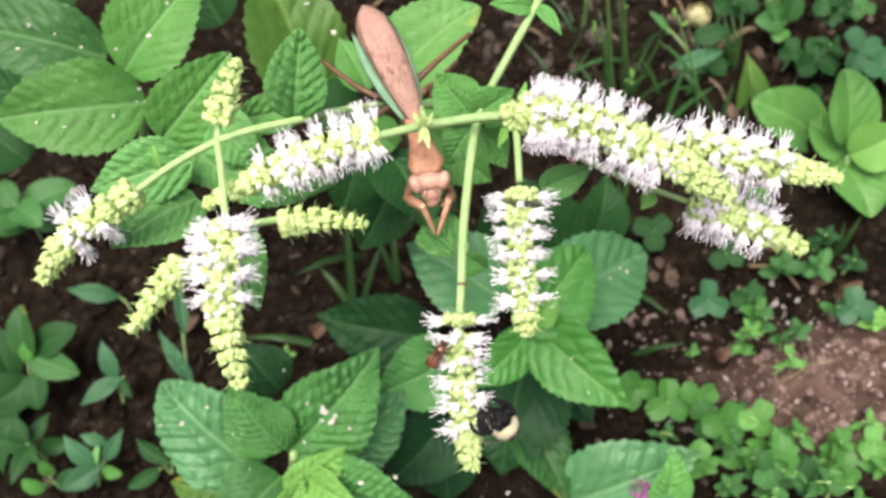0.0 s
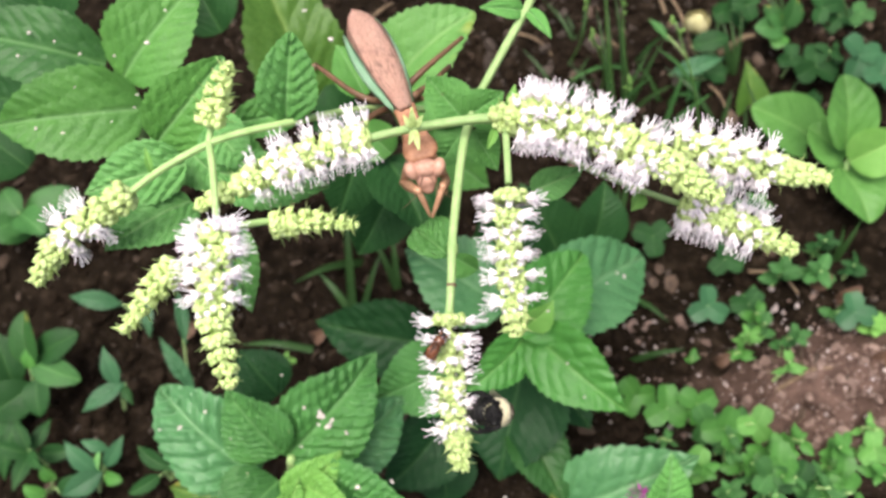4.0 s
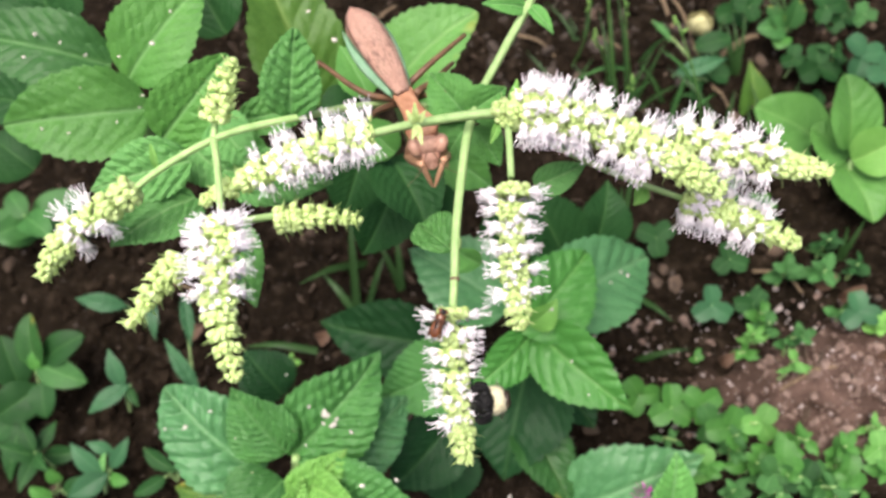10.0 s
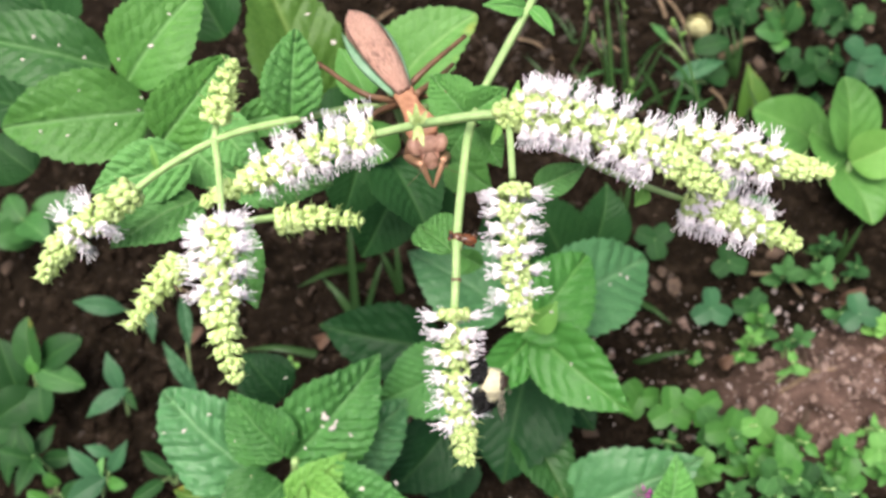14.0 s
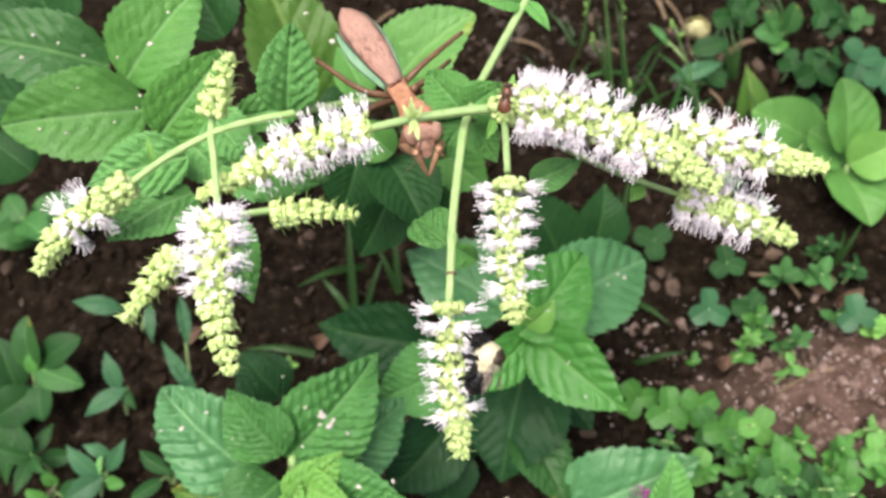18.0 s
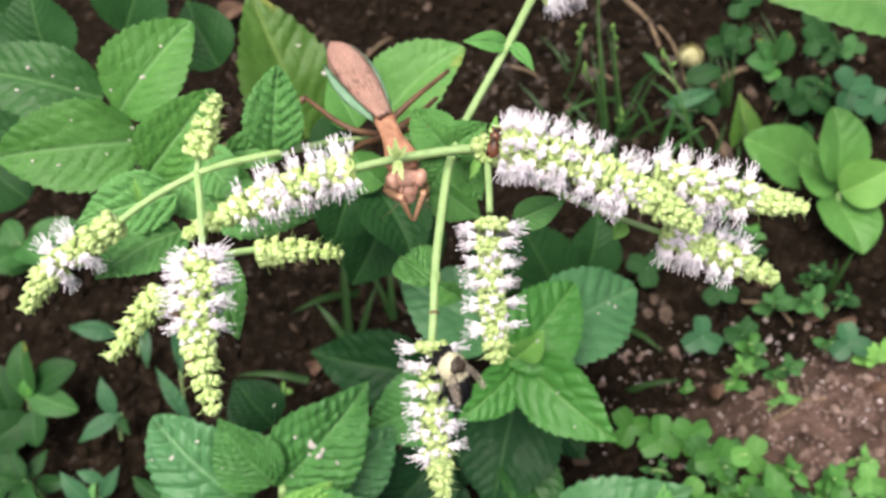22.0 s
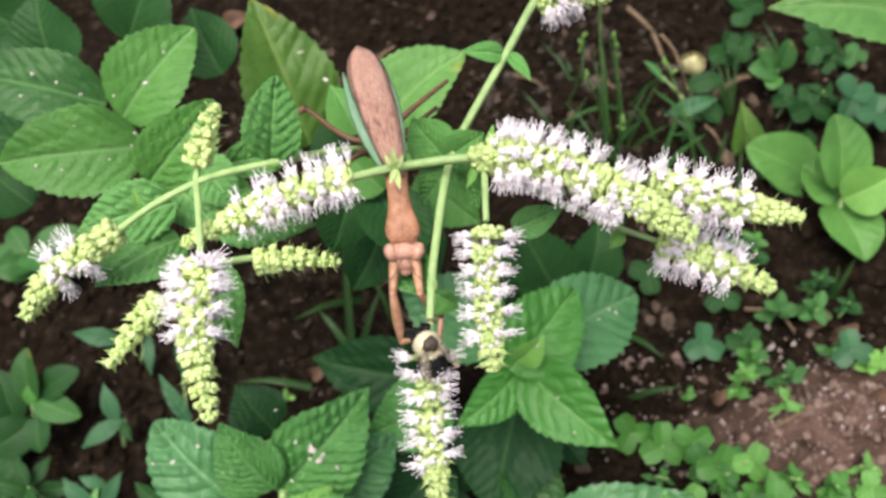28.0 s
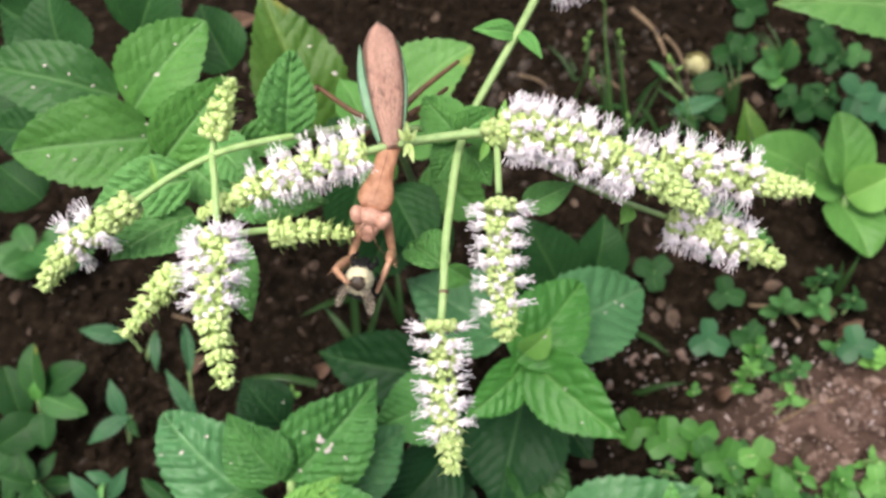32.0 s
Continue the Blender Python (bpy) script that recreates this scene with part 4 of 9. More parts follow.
def hull(sections, sides=14, mats=None):
    """A closed body along y from sections (y, half width, height above, height below, middle z)."""
    bm = bmesh.new()
    rings = []
    for y, w, up, down, mid in sections:
        ring = []
        for k in range(sides):
            a = 2 * math.pi * k / sides
            s = math.sin(a)
            ring.append(bm.verts.new((w * math.cos(a), y, mid + (up if s > 0 else down) * s)))
        rings.append(ring)
    for a, b in zip(rings, rings[1:]):
        for k in range(sides):
            bm.faces.new((a[k], b[k], b[(k + 1) % sides], a[(k + 1) % sides]))
    bm.faces.new(rings[0])
    bm.faces.new(rings[-1][::-1])
    return bm


def forewing(side):
    """A long arched forewing with a flat green leading edge that folds down along the flank."""
    bm = bmesh.new()
    uv = bm.loops.layers.uv.new("UVMap")
    size, rows, grid, st = 0.0415, 26, [], {}
    for i in range(rows + 1):
        t = i / rows
        w = 0.0064 * (0.2 + 0.8 * math.sin(math.pi * min(0.5, 0.08 + 0.72 * t))) * math.sqrt(max(0.003, 1 - max(0, (t - 0.6) / 0.402) ** 2.8))
        row = []
        for j in range(9):
            low = -0.8 if side > 0 else -0.3
            s = low + (1 - low) * j / 8
            x = side * w * s
            z = 0.0026 - 0.0016 * s * s - 0.0012 * max(0, s - 0.72) / 0.28 + 0.0007 * (side > 0) + 0.0012 * math.sin(math.pi * t)
            v = bm.verts.new((x, -0.003 + size * t, z))
            st[v] = (s * 0.3 + side, t)
            row.append(v)
        grid.append(row)
    for i, (a, b) in enumerate(zip(grid, grid[1:])):
        for j in range(8):
            q = (a[j], a[j + 1], b[j + 1], b[j])
            f = bm.faces.new(q if side > 0 else q[::-1])
            for loop in f.loops:
                loop[uv].uv = st[loop.vert]
    bmesh.ops.solidify(bm, geom=bm.faces[:], thickness=0.00018)
    return bm


def wing_edge(side):
    """The pale green front edge of a forewing, bowed a little away from the body and folded down."""
    bm = bmesh.new()
    rows = []
    for i in range(23):
        t = i / 22
        y = -0.001 + 0.0335 * t
        mid = (0.0025 + 0.0044 * math.sin(math.pi * min(0.62, 0.05 + 0.62 * t))) * (1.0 if side < 0 else 0.84)
        half = 0.0015 * math.sin(math.pi * min(0.98, 0.06 + 0.92 * t)) ** 0.6
        rows.append([bm.verts.new((side * (mid + half * s), y, 0.0012 - 0.0007 * s + 0.0009 * math.sin(math.pi * t))) for s in (-1.2, -0.3, 0.5, 1.0)])
    for a, b in zip(rows, rows[1:]):
        for k in range(3):
            q = (a[k], a[k + 1], b[k + 1], b[k])
            bm.faces.new(q if side > 0 else q[::-1])
    bmesh.ops.solidify(bm, geom=bm.faces[:], thickness=0.0002)
    return bm


def spined(length, r0, r1, r2, spines, mat_spine=0):
    """A foreleg piece along y, thicker in its middle, with a row of small spines below it."""
    bm = bmesh.new()
    tube(bm, [Vector((0, length * i / 10, 0)) for i in range(11)],
         lambda t: r0 * (1 - t) ** 2 + 2 * r1 * t * (1 - t) * 1.35 + r2 * t * t, 8)
    for i in range(spines):
        y = length * (0.3 + 0.65 * i / max(1, spines - 1))
        for side in (-1, 1):
            tube(bm, [Vector((side * r1 * 0.5, y, -r1 * 0.6)), Vector((side * r1 * 0.9, y + 0.0006, -r1 * 0.6 - 0.0015))],
                 lambda t: 0.00016 * (1 - 0.8 * t), 4)
    blob(bm, (0, 0, 0), (r0 * 1.15,) * 3, None, 0, 8, 6)
    return bm


def build_mantis(root):
    abdomen = part("abdomen", hull([(-0.004, 0.0015, 0.001, 0.001, 0), (0, 0.0032, 0.0022, 0.003, -0.001), (0.008, 0.0042, 0.002, 0.004, -0.0012),
                                    (0.02, 0.0048, 0.0018, 0.0045, -0.001), (0.03, 0.0036, 0.0018, 0.003, 0), (0.036, 0.001, 0.001, 0.001, 0.001)]),
                   MANTIS_BROWN, root)
    for side in (-1, 1):
        part("forewing", forewing(side), FOREWING, abdomen, "brown finely veined forewing")
        part("wing_edge", wing_edge(side), MANTIS_GREEN, abdomen, "pale green leading edge of the wing")
    MANTIS["abdomen"] = abdomen
    neck = hull([(-0.003, 0.0032, 0.0016, 0.002, 0), (0.001, 0.0036, 0.0021, 0.0024, 0), (0.005, 0.0033, 0.0019, 0.0022, 0), (0.009, 0.0033, 0.0018, 0.0022, 0),
                 (0.0125, 0.0038, 0.0017, 0.0022, 0), (0.0155, 0.0047, 0.0017, 0.0024, 0), (0.018, 0.0054, 0.0018, 0.0025, 0), (0.0202, 0.0053, 0.0017, 0.0024, 0),
                 (0.0218, 0.0043, 0.0013, 0.002, 0), (0.0228, 0.0033, 0.0009, 0.0014, -0.0002)], 20)
    tube(neck, [Vector((0, y, 0.0018 - 0.012 * (y - 0.006))) for y in (0.001, 0.006, 0.011, 0.016, 0.02)], 0.00022, 6)
    MANTIS["prothorax"] = part("prothorax", neck, MANTIS_BROWN, root)
    hb = bmesh.new()
    blob(hb, (0, 0.0026, 0.0003), (0.0040, 0.0027, 0.0027), None, 0, 18, 12)
    blob(hb, (0, 0.0054, -0.0003), (0.0032, 0.0038, 0.0022), None, 0, 14, 10)
    blob(hb, (0, 0.0082, -0.0007), (0.0022, 0.0025, 0.0016), None, 0, 12, 8)
    for side in (-1, 1):
        tube(hb, [Vector((side * 0.0007, 0.0085, -0.0008)), Vector((side * 0.0013, 0.0099, -0.0016)), Vector((side * 0.0006, 0.0106, -0.0024))], 0.0002, 5)
    hb.transform(Matrix.Scale(1.08, 4))
    head = part("head", hb, MANTIS_HEAD, root)
    for side in (-1, 1):
        eb = bmesh.new()
        turned = pose(0, 0, 0, 0, 0, side * 22).to_3x3()
        blob(eb, (side * 0.0041, 0.0030, 0.0008), (0.0022, 0.0030, 0.0028), turned, 0, 16, 12)
        part("eye", eb, MANTIS_EYE, head, "large rounded tan compound eye")
        ab = bmesh.new()
        tube(ab, spline([(side * 0.001, 0.005, 0.0018), (side * 0.004, 0.010, 0.004), (side * 0.009, 0.014, 0.003)], 8), lambda t: 0.00022 * (1 - 0.7 * t), 4)
        part("antenna", ab, MANTIS_LEG, head, "thin brown antenna")
    MANTIS["head"] = head
    for side in "LR":
        MANTIS["coxa_" + side] = part("foreleg_coxa", spined(0.0175, 0.0014, 0.0015, 0.0011, 0), MANTIS_FORELEG, root)
        MANTIS["femur_" + side] = part("foreleg_femur", spined(0.0205, 0.0011, 0.0018, 0.0010, 7), MANTIS_FORELEG, root, "spined tan grasping foreleg")
        MANTIS["tibia_" + side] = part("foreleg_tibia", spined(0.0115, 0.0009, 0.0008, 0.0004, 6), MANTIS_FORELEG, root)


def leg(root, points):
    bm = bmesh.new()
    tube(bm, spline([local(root, p) for p in points], 12), lambda t: 0.0013 * (1 - 0.4 * t), 7)
    part("walking_leg", bm, MANTIS_LEG, root, "thin dark brown walking leg")


def fur(bm, centre, radii, count, length, mat, rnd, thick=0.00012):
    """Short tapering hairs standing on an ellipsoid."""
    for _ in range(count):
        z = rnd.uniform(-1, 1)
        a = rnd.uniform(0, 2 * math.pi)
        d = Vector((math.sqrt(1 - z * z) * math.cos(a), math.sqrt(1 - z * z) * math.sin(a), z))
        foot = Vector(centre) + Vector((d.x * radii[0], d.y * radii[1], d.z * radii[2])) * 0.97
        way = (d + Vector((rnd.uniform(-0.4, 0.4), rnd.uniform(-0.7, 0.1), rnd.uniform(-0.4, 0.4)))).normalized()
        side = way.orthogonal().normalized() * thick
        other = way.cross(side.normalized()) * thick
        tip = bm.verts.new(foot + way * length * rnd.uniform(0.6, 1.2))
        base = [bm.verts.new(foot + side), bm.verts.new(foot - side * 0.5 + other), bm.verts.new(foot - side * 0.5 - other)]
        for k in range(3):
            bm.faces.new((base[k], base[(k + 1) % 3], tip)).material_index = mat


def membrane(length, width, side):
    """A thin rounded wing lying along -y."""
    bm = bmesh.new()
    rows = []
    for i in range(13):
        t = i / 12
        w = width * math.sin(math.pi * min(0.97, 0.08 + t * 0.86)) ** 0.6
        rows.append([bm.verts.new((side * (w * s * 0.75 + 0.001 * t), -length * t, 0.0004 * math.sin(5 * t + 3 * s))) for s in (-0.35, 0.1, 0.55, 1.0)])
    for a, b in zip(rows, rows[1:]):
        for k in range(3):
            bm.faces.new((a[k], a[k + 1], b[k + 1], b[k]))
    bmesh.ops.solidify(bm, geom=bm.faces[:], thickness=0.00005)
    return bm


def enlarge(root, k):
    """Scales the meshes and the places of all parts of a thing."""
    for ob in root.children_recursive:
        ob.data.transform(Matrix.Scale(k, 4))
        ob.location = ob.location * k


def build_bee(root):
    rnd = random.Random(5)
    bm = bmesh.new()
    blob(bm, (0, 0.0012, 0.0003), (0.0032, 0.0031, 0.0030), None, 0, 16, 12)
    fur(bm, (0, 0.0012, 0.0003), (0.0032, 0.0031, 0.0030), 1500, 0.0008, 0, rnd)
    part("thorax", bm, FUR_YELLOW, root, "fuzzy pale yellow thorax")
    bm = bmesh.new()
    blob(bm, (0, 0.0014, 0.0030), (0.0020, 0.0021, 0.0012), None, 0, 14, 8, 0.4, 2.0)
    part("thorax_patch", bm, BEE_BALD, root, "bald dark brown patch on the back")
    bm = bmesh.new()
    blob(bm, (0, -0.0048, -0.0004), (0.0033, 0.0044, 0.0029), None, 0, 16, 12)
    for k in range(4):
        y = -0.0032 - 0.0014 * k
        r = math.sqrt(max(0.02, 1 - ((y + 0.0048) / 0.0044) ** 2))
        ring = [Vector((0.0033 * r * 1.02 * math.cos(a * math.pi / 8), y, -0.0004 + 0.0029 * r * 1.02 * math.sin(a * math.pi / 8))) for a in range(17)]
        tube(bm, ring, 0.00018, 4, 0)
    fur(bm, (0, -0.0048, -0.0004), (0.0033, 0.0044, 0.0029), 420, 0.0007, 0, rnd, 0.0001)
    abdomen = part("abdomen", bm, BEE_SHELL, root, "glossy black banded abdomen")
    bm = bmesh.new()
    blob(bm, (0, -0.0015, 0), (0.0029, 0.0010, 0.0026), None, 0, 14, 8)
    fur(bm, (0, -0.0015, 0), (0.0029, 0.0010, 0.0026), 260, 0.0008, 0, rnd)
    part("abdomen_band", bm, FUR_YELLOW, root, "pale yellow first band of the abdomen")
    bm = bmesh.new()
    blob(bm, (0, 0.0040, -0.0021), (0.0024, 0.0016, 0.0022), None, 0, 12, 8)
    blob(bm, (0, 0.0048, -0.0036), (0.0008, 0.0012, 0.0008), None, 0, 8, 6)
    fur(bm, (0, 0.0040, -0.0021), (0.0024, 0.0016, 0.0022), 220, 0.0008, 0, rnd)
    head = part("head", bm, FUR_BLACK, root)
    for side in (-1, 1):
        bm = bmesh.new()
        blob(bm, (side * 0.0019, 0.0044, -0.0020), (0.0006, 0.0010, 0.0012), None, 0, 8, 6)
        part("eye", bm, BEE_SHELL, head, "glossy black eye")
        bm = bmesh.new()
        tube(bm, spline([(side * 0.0008, 0.0050, -0.0016), (side * 0.0012, 0.0060, -0.0016), (side * 0.0018, 0.0066, -0.0028)], 6), 0.00014, 5)
        part("antenna", bm, BEE_SHELL, head)
        wing = part("wing", membrane(0.0080, 0.0028, side), GAUZE, root, "smoky translucent wing")
        wing.matrix_basis = pose(side * 0.0018, 0.0004, 0.0029, 6, side * 14, side * 11)
        for k, y in enumerate((0.003, 0.001, -0.001)):
            bm = bmesh.new()
            reach = (0.0027, 0.0036, 0.0042)[k]
            tube(bm, spline([(side * 0.0018, y, -0.0016), (side * reach, y + (0.002 - 0.002 * k), -0.0012), (side * (reach + 0.0006), y + (0.002, 0.0, -0.003)[k], -0.0034),
                             (side * (reach - 0.0004), y + (0.0026, 0.0003, -0.0039)[k], -0.005)], 9), lambda t: 0.00075 * (1 - 0.55 * t), 6)
            part("leg", bm, FUR_BLACK, root, "hairy black leg")
    return abdomen


def build_fly(root):
    bm = bmesh.new()
    blob(bm, (0, -0.0012, 0), (0.0014, 0.0024, 0.0012), None, 0, 12, 10)
    part("abdomen", bm, FLY_BRONZE, root, "shiny coppery abdomen")
    bm = bmesh.new()
    blob(bm, (0, 0.0012, 0.0002), (0.0013, 0.0013, 0.0012), None, 0, 12, 8)
    part("thorax", bm, FLY_BRONZE, root)
    bm = bmesh.new()
    blob(bm, (0, 0.0027, 0.0001), (0.0010, 0.0007, 0.0009), None, 0, 10, 8)
    head = part("head", bm, BEE_SHELL, root)
    for side in (-1, 1):
        bm = bmesh.new()
        blob(bm, (side * 0.0007, 0.0029, 0.0003), (0.0005, 0.0005, 0.0006), None, 0, 8, 6)
        part("eye", bm, FLY_BRONZE, head, "dark red eye")
        wing = part("wing", membrane(0.0046, 0.0014, side), FLY_WING, root, "shiny bronze wing")
        wing.matrix_basis = pose(side * 0.0003, 0.0014, 0.0013, 3, side * 34, side * -2)
        for k in range(3):
            bm = bmesh.new()
            y = 0.0016 - 0.0009 * k
            tube(bm, spline([(side * 0.0008, y, -0.0006), (side * 0.0016, y + 0.0005 - 0.0005 * k, -0.0004), (side * 0.0019, y + 0.0008 - 0.0008 * k, -0.0016)], 6), 0.00016, 5)
            part("leg", bm, BEE_SHELL, root)


mantis = thing("praying_mantis", (-0.0085, 0.1723, 0.3081), "brown praying mantis with green-edged wings, head down on a mint stem", "mantis")
build_mantis(mantis)
leg(mantis, [(-0.0148, 0.1875, 0.2951), (-0.0266, 0.1878, 0.2988), (-0.0420, 0.2043, 0.2948)])
leg(mantis, [(-0.0116, 0.1926, 0.2971), (-0.0042, 0.2001, 0.2993), (0.0074, 0.2162, 0.2962)])
leg(mantis, [(-0.0129, 0.1872, 0.2949), (-0.0072, 0.1867, 0.2982), (0.0011, 0.1842, 0.3037)])
leg(mantis, [(-0.0156, 0.1857, 0.2952), (-0.0205, 0.1775, 0.3019), (-0.0240, 0.1684, 0.3081)])
leg(mantis, [(-0.0420, 0.2043, 0.2948), (-0.0566, 0.2049, 0.2835), (-0.0755, 0.1954, 0.2777)])
leg(mantis, [(-0.0089, 0.1835, 0.3032), (-0.0027, 0.1963, 0.2958), (0.0032, 0.2114, 0.2874)])
bee = thing("bumblebee", (0.0000, 0.0000, 0.0000), "fuzzy black bumblebee with pale yellow thorax on a mint spike", "bumblebee")
bee_abdomen = build_bee(bee)
enlarge(bee, 1.12)
fly = thing("small_fly", (0.0000, 0.0000, 0.0000), "small shiny dark bronze fly on a mint flower spike", "fly")
build_fly(fly)
enlarge(fly, 1.25)
# ---- low plants and litter ----


def trefoil(place, centre, size, mat, label, turn=0.0, lift=(0, -0.5, 0.85), lobes=3, group="clover leaves"):
    """A clover: a thin stalk from the soil and heart-shaped leaflets that meet at its top."""
    ob = thing("clover", place, label, "clover", group)
    stem(ob, [place, tuple(Vector(place).lerp(Vector(centre), 0.6) + Vector((0.003, 0.002, 0.004))), centre], 0.0008, 0.0006, "stalk", square=0.0)
    up = Vector(lift).normalized()
    side = up.cross(Vector((0, 1, 0))).normalized()
    fore = side.cross(up) * -1
    for k in range(lobes):
        a = turn + 2 * math.pi * k / lobes
        way = side * math.cos(a) + fore * math.sin(a)
        tip = Vector(centre) + way * size + up * (0.12 * size * math.sin(5 * a))
        leaf(ob, centre, tuple(tip), size * 0.98, tuple(up), mat, "heart", 0, 0.22, 0.05, 0.004, name="leaflet", seed=k)
    return ob


def sprig(place, top, size, mat, label, leaves=6, seed=0, shape="round", category="seedling", group="seedlings", wide=0.55, name="seedling"):
    """A small weed: a leaning stem with paired leaves that grow smaller towards its top."""
    rnd = random.Random(seed)
    ob = thing(name, place, label, category, group)
    line = spline([place, tuple(Vector(place).lerp(Vector(top), 0.55) + Vector((rnd.uniform(-0.006, 0.006), 0.003, 0.002))), top], 12)
    stem(ob, [tuple(line[0]), tuple(line[6]), tuple(line[12])], 0.0010, 0.0006, square=0.0)
    for k in range(leaves):
        at = line[min(12, 5 + (k // 2) * 3)]
        a = rnd.uniform(-0.5, 0.5) + math.pi * (k % 2) + 1.1 * (k // 2)
        way = Vector((math.cos(a), math.sin(a) * 0.8, rnd.uniform(0.0, 0.5))).normalized()
        long = size * rnd.uniform(0.7, 1.1) * (1 - 0.1 * (k // 2))
        leaf(ob, tuple(at), tuple(at + way * long), long * wide, (rnd.uniform(-0.3, 0.3), -0.5, 0.85), mat, shape, 0, 0.2, 0.1, 0.01, seed=seed + k)
    return ob


def weed(place, leaves, label, category):
    """A low weed: stalks from one root to single leaves (base, tip, width, material, shape)."""
    ob = thing("weed", place, label, category, "seedlings")
    for k, (base, tip, width, mat, shape) in enumerate(leaves):
        stem(ob, [place, tuple(Vector(place).lerp(Vector(base), 0.5) + Vector((0, 0.002, 0.003))), base], 0.0009, 0.0006, square=0.0)
        leaf(ob, base, tip, width, (0.1 * math.sin(7 * k), -0.5, 0.85), mat, shape, 0, 0.2, seed=k)
    return ob


def blades(place, tips, width, mat=None, label="narrow green grass blades", group="grass tufts"):
    """A tuft of grass: each blade bends from the soil to its tip."""
    ob = thing("grass_tuft", place, label, "grass", group)
    for k, tip in enumerate(tips):
        p, q = local(ob, place), local(ob, tip)
        line = spline([p, p.lerp(q, 0.5) + Vector((0, 0, 0.12 * (q - p).length)), q], 12)
        bm = bmesh.new()
        uv = bm.loops.layers.uv.new("UVMap")
        rows, st = [], {}
        for i, c in enumerate(line):
            t = i / 12
            w = width * (1 - t ** 2.2) * 0.5 + 0.0001
            ahead = (line[min(i + 1, 12)] - line[max(i - 1, 0)]).normalized()
            side = ahead.cross(Vector((0.1, -0.6, 0.8))).normalized()
            row = [bm.verts.new(c + side * (w * s) + Vector((0, 0, abs(s) * w * 0.35))) for s in (-1, 0, 1)]
            for v, s in zip(row, (-1, 0, 1)):
                st[v] = (s * 0.06, t)
            rows.append(row)
        for a, b in zip(rows, rows[1:]):
            for j in range(2):
                f = bm.faces.new((a[j], a[j + 1], b[j + 1], b[j]))
                for loop in f.loops:
                    loop[uv].uv = st[loop.vert]
        part("blade", bm, mat or BLADE, ob)
    return ob


def seed_stalk(place, tip, spikelets, seed):
    """A thin grass stalk that leans from the soil, with small pale green spikelets near its top."""
    rnd = random.Random(seed)
    ob = thing("grass_stalk", place, "thin green grass stalk with small pale spikelets", "grass", "grass stalks")
    line = spline([place, tuple(Vector(place).lerp(Vector(tip), 0.5) + Vector((rnd.uniform(-0.005, 0.005), -0.004, 0.004))), tip], 12)
    stem(ob, [tuple(line[0]), tuple(line[6]), tuple(line[12])], 0.0009, 0.0005, "stalk", SOFT_LEAF, square=0.0)
    for k in range(spikelets):
        at = local(ob, line[12 - k])
        bm = bmesh.new()
        turn = Euler((rnd.uniform(-0.6, 0.6), rnd.uniform(-0.6, 0.6), rnd.uniform(0, 3))).to_matrix()
        blob(bm, at + turn @ Vector((0.0015, 0.0008, 0.001)), (0.0012, 0.0012, 0.0032), turn, 0, 7, 6, 0.3, k)
        part("spikelet", bm, MINT_PALE, ob)
    return ob


def twig(a, b, r, mat=None, label="thin brown dead twig on the soil", bend=0.004):
    ob = thing("twig", a, label, "twig", "twigs")
    mid = Vector(a).lerp(Vector(b), 0.5) + Vector((bend, bend, 0.003))
    pts = [local(ob, a), local(ob, mid), local(ob, b)]
    bm = bmesh.new()
    tube(bm, spline(pts, 10), lambda t: r * (1 - 0.4 * t), 7)
    part("stick", bm, mat or TWIG, ob)


def fleck(place, size, seed):
    """A fallen petal or a fleck of dirt lying on a leaf."""
    bm = bmesh.new()
    blob(bm, (0, 0, 0), (size, size * 0.7, size * 0.35), pose(0, 0, 0, 30, 0, 40 * seed).to_3x3(), 0, 8, 5, 0.5, seed)
    ob = part("fallen_petal", bm, FLAKE, None)
    ob.location = place
    tagged(ob, "pale shrivelled fallen petal on a green leaf", "petal", "fallen petals")


def scatter(name, label, category, mat, centre, spread, count, sizes, seed, flat=0.6, turn=0.0, bare=None):
    """Loose pieces strewn over the soil in an oval patch, joined; none in the oval bare (x, y, half length, half depth)."""
    rnd = random.Random(seed)
    bm = bmesh.new()
    for _ in range(count):
        a, r = rnd.uniform(0, 2 * math.pi), math.sqrt(rnd.random())
        u, v = spread[0] * r * math.cos(a), spread[1] * r * math.sin(a)
        x = centre[0] + u * math.cos(turn) - v * math.sin(turn)
        y = centre[1] + u * math.sin(turn) + v * math.cos(turn)
        if bare and ((x - bare[0]) / bare[2]) ** 2 + ((y - bare[1]) / bare[3]) ** 2 < rnd.uniform(0.8, 1.3):
            continue
        s = sizes[0] + (sizes[1] - sizes[0]) * rnd.random() ** 2.5
        rot = Euler((rnd.uniform(0, 6), rnd.uniform(0, 6), rnd.uniform(0, 6))).to_matrix()
        blob(bm, (x, y, ground_height(x, y) + s * 0.25), (s, s * rnd.uniform(0.6, 1), s * flat), rot, 0, 6, 4, 0.7, rnd.uniform(0, 50))
    me = bpy.data.meshes.new(name)
    bm.to_mesh(me)
    bm.free()
    me.materials.append(mat)
    tagged(new(name, me), label, category, kind="stuff")


